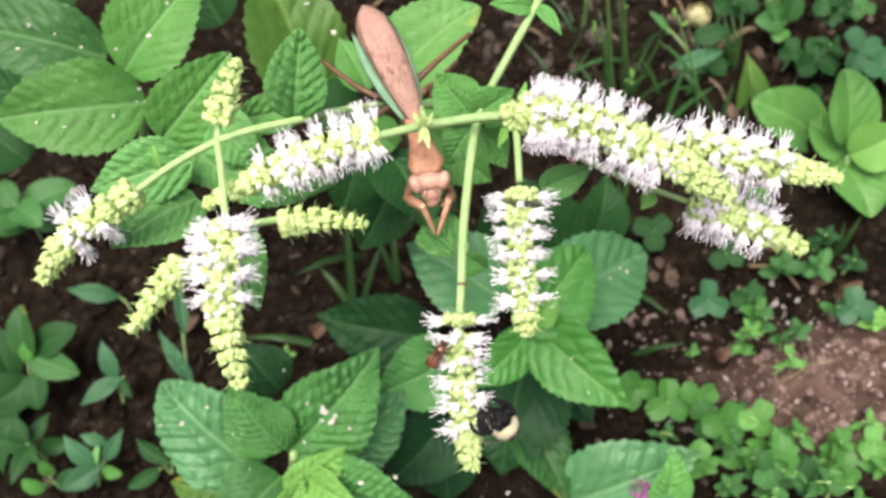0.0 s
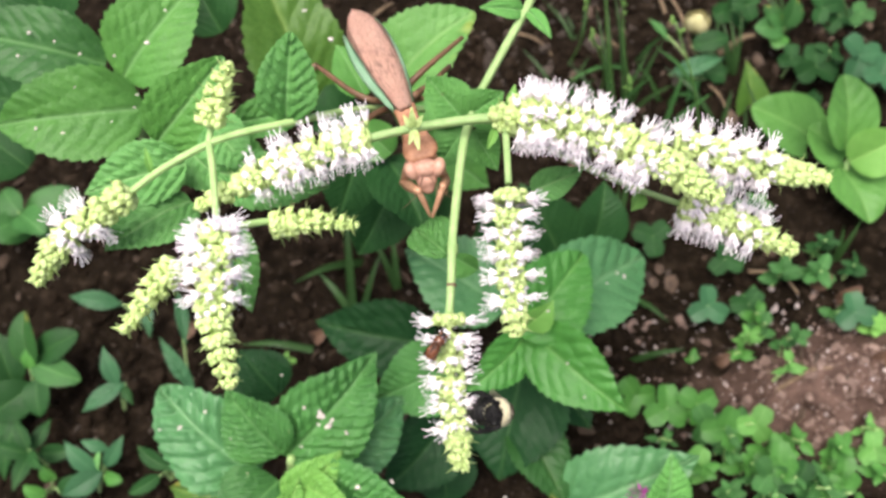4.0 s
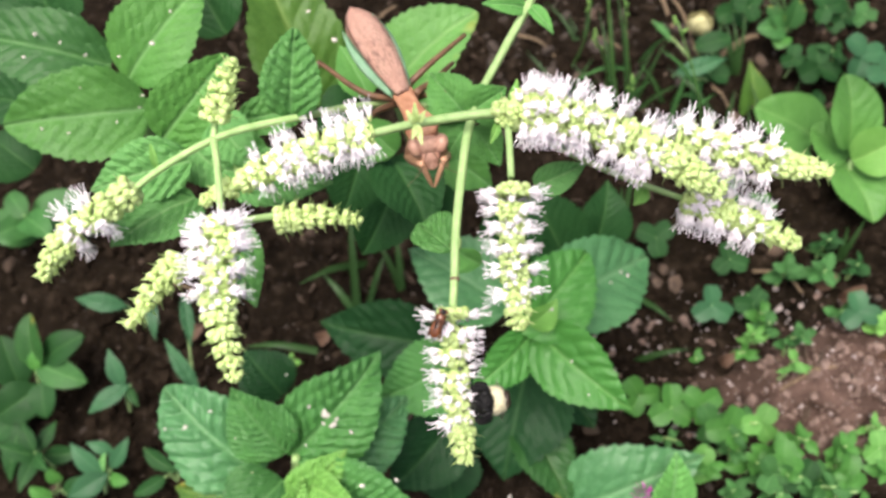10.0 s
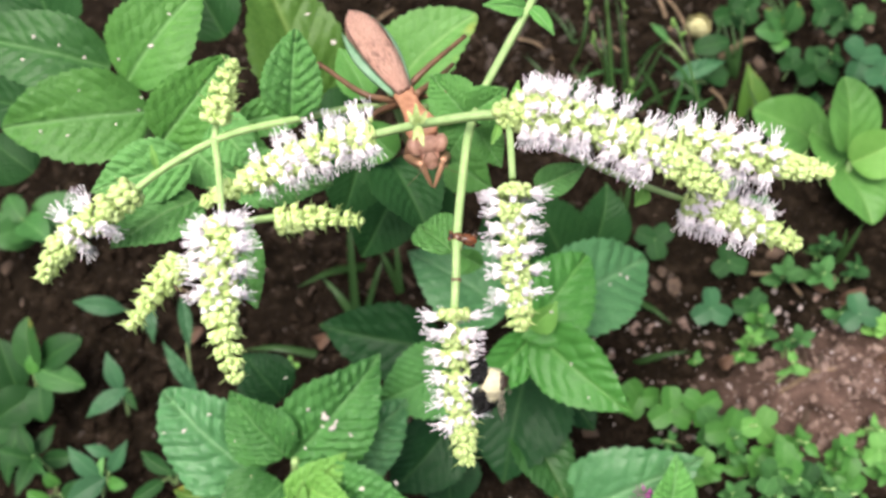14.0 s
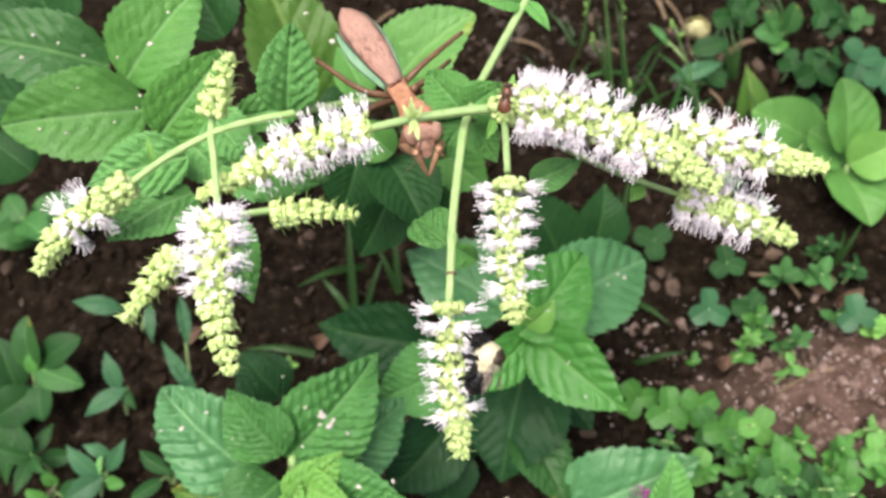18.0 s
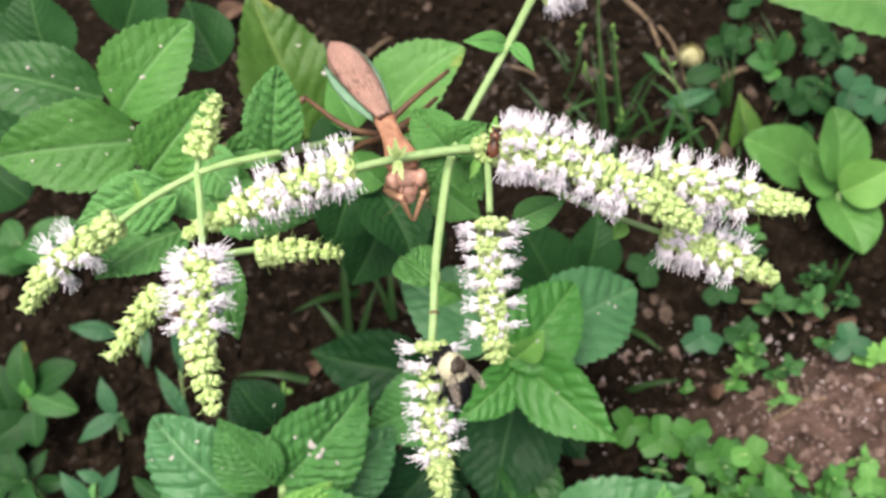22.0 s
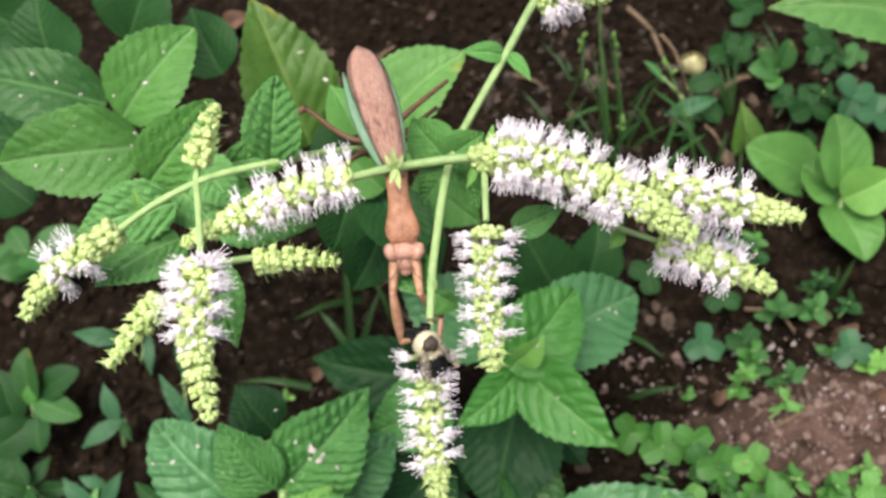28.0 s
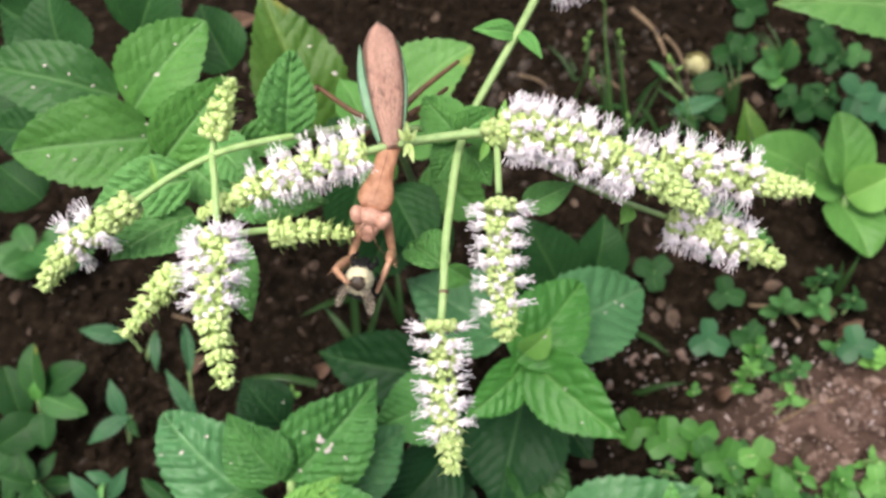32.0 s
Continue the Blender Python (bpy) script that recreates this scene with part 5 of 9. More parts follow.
def seed_head(place, r, label):
    """A dry round head of overlapping papery scales."""
    ob = thing("seed_head", place, label, "seed head")
    bm = bmesh.new()
    blob(bm, (0, 0, 0), (r * 0.8, r * 0.8, r * 0.9), None, 0, 12, 8, 0.2, 3)
    part("core", bm, DRY, ob)
    for k in range(9):
        a = 2.4 * k
        leaf(ob, tuple(Vector(place) + Vector((0.5 * r * math.cos(a), 0.5 * r * math.sin(a), -0.5 * r))),
             tuple(Vector(place) + Vector((0.6 * r * math.cos(a + 0.4), 0.6 * r * math.sin(a + 0.4), 1.0 * r))), r * 1.1,
             (math.cos(a), math.sin(a), 0.2), DRY, "round", 0, 0.1, 0.2, 0.0, name="scale")


def magenta_bloom(place, r):
    ob = thing("pink_flower", place, "small magenta flower head low among the leaves", "flower")
    for k in range(22):
        a, z = 2.4 * k, 1 - k / 14
        d = Vector((math.cos(a) * math.sqrt(max(0.05, 1 - z * z)), math.sin(a) * math.sqrt(max(0.05, 1 - z * z)), z))
        leaf(ob, tuple(Vector(place) + d * r * 0.3), tuple(Vector(place) + d * r), r * 0.45, (d.y, -d.x, 0.5), MAGENTA, "narrow", 0, 0.3, 0.1, 0.0, name="petal")


trefoil((0.1598, 0.2377, 0.0343), (0.1598, 0.2337, 0.0583), 0.0124, BLUE_LEAF, "bluish green clover leaf on a thin stalk", 2.62, lobes=3)
trefoil((0.1260, 0.1731, 0.0267), (0.1260, 0.1691, 0.0607), 0.0130, CLOVER, "bright green clover leaf low on the soil", 0.50, lobes=3)
trefoil((0.1421, 0.1740, 0.0304), (0.1421, 0.1700, 0.0644), 0.0115, CLOVER, "bright green clover leaf low on the soil", 1.50, lobes=3)
trefoil((0.1535, 0.1592, 0.0329), (0.1535, 0.1552, 0.0669), 0.0127, CLOVER, "bright green clover leaf low on the soil", 2.20, lobes=3)
trefoil((0.2382, 0.2257, 0.0506), (0.2382, 0.2217, 0.0746), 0.0119, BLUE_LEAF, "green three-part clover leaf on a thin stalk", 2.80, lobes=3)
trefoil((0.1779, 0.1399, 0.0383), (0.1779, 0.1359, 0.0723), 0.0104, CLOVER, "bright green clover leaf low on the soil", 0.40, lobes=3)
trefoil((0.1889, 0.1317, 0.0406), (0.1889, 0.1277, 0.0646), 0.0114, MINT_SHADED, "green three-part clover leaf on a thin stalk", 0.10, lobes=3)
trefoil((0.1125, 0.1856, 0.0236), (0.1125, 0.1816, 0.0476), 0.0120, CLOVER, "green three-part clover leaf on a thin stalk", 1.10, lobes=3)
trefoil((0.2561, 0.4113, 0.0539), (0.2561, 0.4073, 0.0779), 0.0154, MINT_SHADED, "green three-part clover leaf on a thin stalk", 0.50, lobes=3)
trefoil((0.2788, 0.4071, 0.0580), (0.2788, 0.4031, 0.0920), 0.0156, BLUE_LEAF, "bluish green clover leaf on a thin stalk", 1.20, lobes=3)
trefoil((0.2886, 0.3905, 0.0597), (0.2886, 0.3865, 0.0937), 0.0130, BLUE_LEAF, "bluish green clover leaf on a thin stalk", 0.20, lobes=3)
# These clovers take the darkened mint green, so the bed's shade is in their colour.
trefoil((0.2868, 0.4636, 0.0593), (0.2868, 0.4596, 0.0733), 0.0136, MINT_SHADED, "green three-part clover leaf on a thin stalk", 0.80, lobes=3)
trefoil((0.2169, 0.4831, 0.0464), (0.2169, 0.4791, 0.0604), 0.0155, MINT_SHADED, "green three-part clover leaf on a thin stalk", 0.30, lobes=3)
trefoil((0.2367, 0.5278, 0.0503), (0.2367, 0.5238, 0.0643), 0.0159, MINT_SHADED, "green three-part clover leaf on a thin stalk", 1.30, lobes=3)
trefoil((0.2476, 0.3851, 0.0523), (0.2476, 0.3811, 0.0663), 0.0123, MINT_SHADED, "green three-part clover leaf on a thin stalk", 1.90, lobes=3)
trefoil((0.1902, 0.4264, 0.0409), (0.1902, 0.4224, 0.0549), 0.0136, MINT_SHADED, "green three-part clover leaf on a thin stalk", 2.90, lobes=3)
trefoil((0.1766, 0.2706, 0.0380), (0.1766, 0.2666, 0.0570), 0.0112, MINT_SHADED, "green three-part clover leaf on a thin stalk", 0.70, lobes=3)
trefoil((0.1360, 0.2926, 0.0290), (0.1360, 0.2886, 0.0480), 0.0127, MINT_SHADED, "green three-part clover leaf on a thin stalk", 1.70, lobes=3)
trefoil((0.1841, 0.2383, 0.0396), (0.1841, 0.2343, 0.0586), 0.0108, MINT_SHADED, "green three-part clover leaf on a thin stalk", 2.00, lobes=3)
trefoil((0.2112, 0.1334, 0.0452), (0.2112, 0.1294, 0.0692), 0.0104, CLOVER, "bright green clover leaf low on the soil", 2.40, lobes=3)
sprig((0.1753, 0.2095, 0.0377), (0.1753, 0.2095, 0.0717), 0.0109, SOFT_LEAF, "pale green chickweed sprig", 8, 20, "narrow", wide=0.4)
sprig((0.2013, 0.2051, 0.0432), (0.2013, 0.2051, 0.0772), 0.0108, MINT_MID, "pale green chickweed sprig", 8, 21, "round", wide=0.60)
sprig((0.2048, 0.2523, 0.0439), (0.2048, 0.2523, 0.0679), 0.0135, MINT_MID, "pale green chickweed sprig", 8, 24, "round", wide=0.60)
sprig((0.1396, 0.1340, 0.0298), (0.1396, 0.1340, 0.0638), 0.0150, CLOVER, "small leafy green weed", 8, 28, "round", wide=0.60)
sprig((0.2055, 0.1210, 0.0441), (0.2055, 0.1210, 0.0781), 0.0115, CLOVER, "pale green chickweed sprig", 8, 29, "round", wide=0.60)
sprig((0.2262, 0.2498, 0.0482), (0.2262, 0.2498, 0.0722), 0.0134, MINT_MID, "pale green chickweed sprig", 6, 30, "round", wide=0.60)
sprig((0.1503, 0.2055, 0.0322), (0.1503, 0.2055, 0.0412), 0.0067, CLOVER, "tiny green two-leaved seedling", 4, 33, "round", wide=0.60)
sprig((0.1992, 0.1206, 0.0428), (0.1992, 0.1206, 0.0771), 0.0123, MINT_MID, "pale green chickweed sprig", 6, 100, "round", wide=0.62)
sprig((0.2084, 0.1391, 0.0447), (0.2084, 0.1391, 0.0637), 0.0131, CLOVER, "pale green chickweed sprig", 4, 104, "round", wide=0.62)
sprig((0.1987, 0.1275, 0.0427), (0.1987, 0.1275, 0.0634), 0.0128, MINT_MID, "pale green chickweed sprig", 6, 106, "round", wide=0.62)
sprig((0.1815, 0.1336, 0.0391), (0.1815, 0.1336, 0.0552), 0.0116, MINT_MID, "pale green chickweed sprig", 4, 108, "round", wide=0.62)
sprig((0.1762, 0.1202, 0.0379), (0.1762, 0.1202, 0.0650), 0.0093, MINT_MID, "pale green chickweed sprig", 6, 109, "round", wide=0.62)
sprig((0.1533, 0.1238, 0.0329), (0.1533, 0.1238, 0.0573), 0.0109, MINT_MID, "pale green chickweed sprig", 6, 111, "round", wide=0.62)
sprig((0.1564, 0.1499, 0.0336), (0.1564, 0.1499, 0.0716), 0.0089, MINT_MID, "pale green chickweed sprig", 6, 112, "round", wide=0.62)
sprig((0.2078, 0.1171, 0.0445), (0.2078, 0.1171, 0.0803), 0.0076, CLOVER, "pale green chickweed sprig", 4, 114, "round", wide=0.62)
sprig((0.1669, 0.1557, 0.0359), (0.1669, 0.1557, 0.0746), 0.0107, MINT_MID, "pale green chickweed sprig", 4, 117, "round", wide=0.62)
sprig((0.1853, 0.2147, 0.0399), (0.1853, 0.2147, 0.0749), 0.0110, MINT_MID, "pale green chickweed sprig", 4, 118, "round", wide=0.62)
sprig((0.1723, 0.2050, 0.0371), (0.1723, 0.2050, 0.0538), 0.0115, CLOVER, "pale green chickweed sprig", 4, 119, "round", wide=0.62)
sprig((0.2584, 0.2173, 0.0543), (0.2584, 0.2173, 0.0734), 0.0136, MINT_PALE, "pale green chickweed sprig", 4, 120, "round", wide=0.62)
sprig((0.1884, 0.2372, 0.0405), (0.1884, 0.2372, 0.0579), 0.0114, MINT_MID, "pale green chickweed sprig", 6, 121, "round", wide=0.62)
sprig((0.2519, 0.2140, 0.0531), (0.2519, 0.2140, 0.0730), 0.0114, MINT_PALE, "pale green chickweed sprig", 8, 122, "round", wide=0.62)
sprig((0.2356, 0.2228, 0.0501), (0.2356, 0.2228, 0.0728), 0.0108, MINT_MID, "pale green chickweed sprig", 4, 123, "round", wide=0.62)
sprig((0.1918, 0.1894, 0.0413), (0.1918, 0.1894, 0.0793), 0.0115, SOFT_LEAF, "pale green chickweed sprig", 6, 124, "narrow", wide=0.4)
sprig((0.1841, 0.2247, 0.0396), (0.1841, 0.2247, 0.0675), 0.0118, CLOVER, "pale green chickweed sprig", 4, 125, "round", wide=0.62)
trefoil((0.1710, 0.1329, 0.0368), (0.1710, 0.1289, 0.0712), 0.0103, MINT_MID, "bright green clover leaf low on the soil", 1.09, lobes=3)
trefoil((0.1715, 0.1611, 0.0369), (0.1715, 0.1571, 0.0682), 0.0110, SOFT_LEAF, "bright green clover leaf low on the soil", 2.15, lobes=3)
trefoil((0.1360, 0.1419, 0.0290), (0.1360, 0.1379, 0.0599), 0.0111, SOFT_LEAF, "bright green clover leaf low on the soil", 2.02, lobes=3)
trefoil((0.1475, 0.1642, 0.0316), (0.1475, 0.1602, 0.0608), 0.0117, MINT_MID, "bright green clover leaf low on the soil", 1.05, lobes=3)
trefoil((0.2291, 0.1458, 0.0488), (0.2291, 0.1418, 0.0728), 0.0095, SOFT_LEAF, "bright green clover leaf low on the soil", 0.60, lobes=3)
sprig((0.1823, 0.1448, 0.0392), (0.1823, 0.1448, 0.0590), 0.0088, CLOVER, "pale green chickweed sprig", 6, 107, "round", wide=0.62)
sprig((0.1831, 0.1424, 0.0394), (0.1831, 0.1424, 0.0675), 0.0120, CLOVER, "pale green chickweed sprig", 8, 113, "round", wide=0.62)
sprig((0.2300, 0.1412, 0.0490), (0.2300, 0.1412, 0.0673), 0.0091, SOFT_LEAF, "pale green chickweed sprig", 6, 102, "round", wide=0.62)
sprig((0.1685, 0.1381, 0.0363), (0.1685, 0.1381, 0.0603), 0.0133, CLOVER, "pale green chickweed sprig", 6, 25, "round", wide=0.60)
sprig((0.1705, 0.1141, 0.0367), (0.1705, 0.1141, 0.0703), 0.0083, CLOVER, "pale green chickweed sprig", 4, 103, "round", wide=0.62)
sprig((0.2150, 0.1132, 0.0460), (0.2150, 0.1132, 0.0658), 0.0084, CLOVER, "pale green chickweed sprig", 4, 105, "round", wide=0.62)
sprig((0.1769, 0.1274, 0.0381), (0.1769, 0.1274, 0.0752), 0.0093, CLOVER, "pale green chickweed sprig", 6, 115, "round", wide=0.62)
sprig((0.2088, 0.1411, 0.0447), (0.2088, 0.1411, 0.0791), 0.0109, CLOVER, "pale green chickweed sprig", 6, 116, "round", wide=0.62)


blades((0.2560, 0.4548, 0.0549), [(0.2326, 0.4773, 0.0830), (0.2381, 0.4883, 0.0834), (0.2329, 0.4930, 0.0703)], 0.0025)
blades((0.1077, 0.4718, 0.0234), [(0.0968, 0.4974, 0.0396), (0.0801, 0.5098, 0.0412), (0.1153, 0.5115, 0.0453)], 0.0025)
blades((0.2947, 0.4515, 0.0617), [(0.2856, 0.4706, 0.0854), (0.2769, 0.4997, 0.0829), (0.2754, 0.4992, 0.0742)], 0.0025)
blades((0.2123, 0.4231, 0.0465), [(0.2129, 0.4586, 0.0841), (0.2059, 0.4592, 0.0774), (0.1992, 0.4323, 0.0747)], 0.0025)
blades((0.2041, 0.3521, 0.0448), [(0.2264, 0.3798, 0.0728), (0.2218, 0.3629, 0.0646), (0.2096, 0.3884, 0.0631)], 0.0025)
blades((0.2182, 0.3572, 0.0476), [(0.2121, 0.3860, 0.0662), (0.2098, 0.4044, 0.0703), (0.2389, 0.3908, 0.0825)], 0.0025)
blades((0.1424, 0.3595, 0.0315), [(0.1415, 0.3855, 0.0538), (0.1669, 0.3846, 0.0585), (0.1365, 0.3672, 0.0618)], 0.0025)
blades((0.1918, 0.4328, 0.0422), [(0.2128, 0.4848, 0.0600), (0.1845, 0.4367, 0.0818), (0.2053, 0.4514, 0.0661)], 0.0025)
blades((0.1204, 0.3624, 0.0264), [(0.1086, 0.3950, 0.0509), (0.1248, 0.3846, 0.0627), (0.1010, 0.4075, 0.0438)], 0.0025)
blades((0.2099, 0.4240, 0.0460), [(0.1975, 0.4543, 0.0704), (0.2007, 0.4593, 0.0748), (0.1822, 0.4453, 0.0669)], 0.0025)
sprig((0.2437, 0.2513, 0.0516), (0.2437, 0.2513, 0.0774), 0.0101, MINT_SHADED, "small leafy green weed", 6, 140, "round", wide=0.50)
sprig((0.1972, 0.2890, 0.0424), (0.1972, 0.2890, 0.0755), 0.0149, MINT_SHADED, "small leafy green weed", 6, 141, "round", wide=0.50)
sprig((0.1796, 0.2956, 0.0387), (0.1796, 0.2956, 0.0676), 0.0169, MINT_SHADED, "small leafy green weed", 6, 142, "round", wide=0.50)
sprig((0.2640, 0.4135, 0.0553), (0.2640, 0.4135, 0.0864), 0.0168, MINT_SHADED, "small leafy green weed", 6, 143, "round", wide=0.50)
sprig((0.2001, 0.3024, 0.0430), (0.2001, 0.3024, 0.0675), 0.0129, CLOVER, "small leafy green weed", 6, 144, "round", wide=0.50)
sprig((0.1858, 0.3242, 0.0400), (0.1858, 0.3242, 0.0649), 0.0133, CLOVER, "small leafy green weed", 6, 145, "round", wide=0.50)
sprig((0.1800, 0.3326, 0.0387), (0.1800, 0.3326, 0.0556), 0.0166, MINT_SHADED, "small leafy green weed", 6, 146, "round", wide=0.50)
sprig((0.2314, 0.2687, 0.0492), (0.2314, 0.2687, 0.0772), 0.0103, MINT_SHADED, "small leafy green weed", 6, 147, "round", wide=0.50)
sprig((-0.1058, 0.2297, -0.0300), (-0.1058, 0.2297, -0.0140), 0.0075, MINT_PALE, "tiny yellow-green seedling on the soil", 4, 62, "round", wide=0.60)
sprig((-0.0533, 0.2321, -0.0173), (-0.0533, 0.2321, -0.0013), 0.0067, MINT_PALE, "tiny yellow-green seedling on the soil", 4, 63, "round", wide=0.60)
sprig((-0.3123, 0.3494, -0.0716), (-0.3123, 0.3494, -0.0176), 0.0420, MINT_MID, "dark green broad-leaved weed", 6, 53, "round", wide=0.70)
trefoil((0.2412, 0.4157, 0.0550), (0.2412, 0.4157, 0.0770), 0.0100, MINT_SHADED, "dark green clover leaf", 0.4)
trefoil((0.2714, 0.4596, 0.0604), (0.2714, 0.4596, 0.0824), 0.0120, MINT_SHADED, "dark green clover leaf", 1.2)
trefoil((0.2221, 0.4703, 0.0511), (0.2221, 0.4703, 0.0731), 0.0110, MINT_SHADED, "dark green clover leaf", 2.0)
trefoil((0.2780, 0.4817, 0.0617), (0.2780, 0.4817, 0.0837), 0.0110, MINT_SHADED, "dark green clover leaf", 0.1)
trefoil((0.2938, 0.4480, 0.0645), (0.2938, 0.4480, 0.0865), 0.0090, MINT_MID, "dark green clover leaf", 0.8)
sprig((0.1302, 0.1546, 0.0314), (0.1302, 0.1546, 0.0482), 0.0095, MINT_MID, "small leafy green weed", 6, 200, "narrow", wide=0.45)
sprig((0.1444, 0.1372, 0.0348), (0.1444, 0.1372, 0.0499), 0.0091, SOFT_LEAF, "small leafy green weed", 6, 201, "narrow", wide=0.45)
sprig((0.1703, 0.1324, 0.0402), (0.1703, 0.1324, 0.0568), 0.0117, MINT_MID, "small leafy green weed", 6, 202, "round", wide=0.45)
sprig((0.1970, 0.1496, 0.0461), (0.1970, 0.1496, 0.0632), 0.0137, CLOVER, "small leafy green weed", 6, 203, "narrow", wide=0.60)
sprig((0.2108, 0.1330, 0.0488), (0.2108, 0.1330, 0.0651), 0.0105, SOFT_LEAF, "small leafy green weed", 6, 204, "narrow", wide=0.45)
sprig((0.1868, 0.1282, 0.0441), (0.1868, 0.1282, 0.0682), 0.0107, MINT_MID, "small leafy green weed", 6, 205, "round", wide=0.45)
sprig((0.2356, 0.1534, 0.0538), (0.2356, 0.1534, 0.0707), 0.0104, SOFT_LEAF, "small leafy green weed", 6, 206, "narrow", wide=0.45)
sprig((0.1256, 0.1321, 0.0305), (0.1256, 0.1321, 0.0554), 0.0119, MINT_MID, "small leafy green weed", 6, 207, "round", wide=0.60)
sprig((0.1607, 0.1457, 0.0383), (0.1607, 0.1457, 0.0574), 0.0104, MINT_MID, "small leafy green weed", 6, 208, "round", wide=0.45)
sprig((0.2323, 0.1286, 0.0532), (0.2323, 0.1286, 0.0709), 0.0131, CLOVER, "small leafy green weed", 6, 209, "round", wide=0.45)
weed((-0.2844, 0.2192, -0.0633), [
    ((-0.2733, 0.2292, -0.0218), (-0.2768, 0.2581, 0.0007), 0.0228, MINT_WORN, "round"),
    ((-0.2684, 0.2340, -0.0188), (-0.2412, 0.2459, -0.0067), 0.0213, MINT_SHADED, "round"),
    ((-0.2733, 0.2308, -0.0208), (-0.2389, 0.2189, -0.0234), 0.0198, MINT_MID, "round"),
    ((-0.2749, 0.2269, -0.0232), (-0.2722, 0.2382, -0.0116), 0.0099, CLOVER, "round"),
    ((-0.2703, 0.2211, -0.0268), (-0.2665, 0.1986, -0.0360), 0.0190, MINT_SHADED, "round")], "low weed with rounded yellow-green leaves", "seedling")
weed((-0.2952, 0.2115, -0.0651), [
    ((-0.2793, 0.2220, -0.0410), (-0.3071, 0.2031, -0.0480), 0.0280, MINT_SHADED, "round"),
    ((-0.2871, 0.2055, -0.0512), (-0.2966, 0.1646, -0.0717), 0.0156, MINT_SHADED, "narrow"),
    ((-0.2917, 0.2227, -0.0406), (-0.3033, 0.2507, -0.0186), 0.0241, MINT_SHADED, "round"),
    ((-0.2976, 0.2028, -0.0528), (-0.3090, 0.1883, -0.0572), 0.0156, MINT_SHADED, "round")], "low weed with dull bluish green leaves", "seedling")
weed((-0.2163, 0.2081, -0.0506), [
    ((-0.2138, 0.2155, -0.0249), (-0.2228, 0.2363, -0.0074), 0.0113, BLUE_LEAF, "narrow"),
    ((-0.2093, 0.2174, -0.0237), (-0.2363, 0.1993, -0.0302), 0.0121, BLUE_LEAF, "narrow"),
    ((-0.2108, 0.2161, -0.0245), (-0.2025, 0.2034, -0.0276), 0.0068, MINT_SHADED, "narrow")], "seedling with pale bluish pointed leaves", "seedling")
weed((-0.2183, 0.2707, -0.0507), [
    ((-0.2253, 0.2799, -0.0310), (-0.2615, 0.2828, -0.0245), 0.0129, BLUE_LEAF, "narrow"),
    ((-0.2076, 0.2843, -0.0282), (-0.2046, 0.2575, -0.0400), 0.0081, BLUE_LEAF, "narrow")], "seedling with pale bluish pointed leaves", "seedling")
weed((-0.1664, 0.2042, -0.0400), [
    ((-0.1566, 0.2048, -0.0044), (-0.1778, 0.2320, 0.0171), 0.0094, BLUE_LEAF, "narrow"),
    ((-0.1675, 0.2581, 0.0286), (-0.1612, 0.2277, 0.0145), 0.0080, BLUE_LEAF, "narrow")], "seedling with pale bluish pointed leaves", "seedling")
weed((-0.2224, 0.1522, -0.0517), [
    ((-0.2166, 0.1576, -0.0272), (-0.2357, 0.1739, -0.0124), 0.0122, BLUE_LEAF, "narrow"),
    ((-0.2116, 0.1609, -0.0251), (-0.1987, 0.1770, -0.0105), 0.0093, BLUE_LEAF, "narrow"),
    ((-0.2095, 0.1707, -0.0191), (-0.2257, 0.1739, -0.0124), 0.0079, BLUE_LEAF, "narrow"),
    ((-0.2131, 0.1588, -0.0264), (-0.2378, 0.1443, -0.0307), 0.0151, BLUE_LEAF, "narrow"),
    ((-0.2123, 0.1563, -0.0279), (-0.1994, 0.1527, -0.0254), 0.0086, CLOVER, "round"),
    ((-0.2166, 0.1588, -0.0264), (-0.2136, 0.1679, -0.0161), 0.0057, CRINKLED_PALE, "round")], "seedling with pale bluish pointed leaves", "seedling")
weed((-0.1722, 0.1566, -0.0412), [
    ((-0.1900, 0.1714, -0.0157), (-0.1659, 0.1568, -0.0199), 0.0107, MINT_SHADED, "narrow"),
    ((-0.1678, 0.1602, -0.0226), (-0.1595, 0.1740, -0.0093), 0.0121, MINT_SHADED, "narrow"),
    ((-0.1767, 0.1556, -0.0254), (-0.1942, 0.1448, -0.0274), 0.0093, MINT_SHADED, "round")], "seedling with dull green pointed leaves", "seedling")
weed((-0.2568, 0.1540, -0.0583), [
    ((-0.2459, 0.1552, -0.0340), (-0.2513, 0.1620, -0.0251), 0.0108, CLOVER, "round"),
    ((-0.2513, 0.1469, -0.0391), (-0.2638, 0.1510, -0.0319), 0.0108, CLOVER, "round"),
    ((-0.2423, 0.1484, -0.0382), (-0.2298, 0.1565, -0.0285), 0.0094, MINT_SHADED, "round")], "low weed with rounded yellow-green leaves", "seedling")
weed((0.1920, 0.4191, 0.0453), [
    ((0.1600, 0.4115, 0.0640), (0.1971, 0.4188, 0.0733), 0.0119, BLUE_LEAF, "narrow"),
    ((0.1759, 0.4284, 0.0745), (0.2002, 0.4308, 0.0807), 0.0143, MINT_SHADED, "round"),
    ((0.1461, 0.4442, 0.0842), (0.1585, 0.4282, 0.0790), 0.0063, MINT_MID, "narrow"),
    ((0.1779, 0.4088, 0.0624), (0.1708, 0.3927, 0.0571), 0.0079, MINT_SHADED, "narrow")], "broad-bladed green weed in the grass", "seedling")
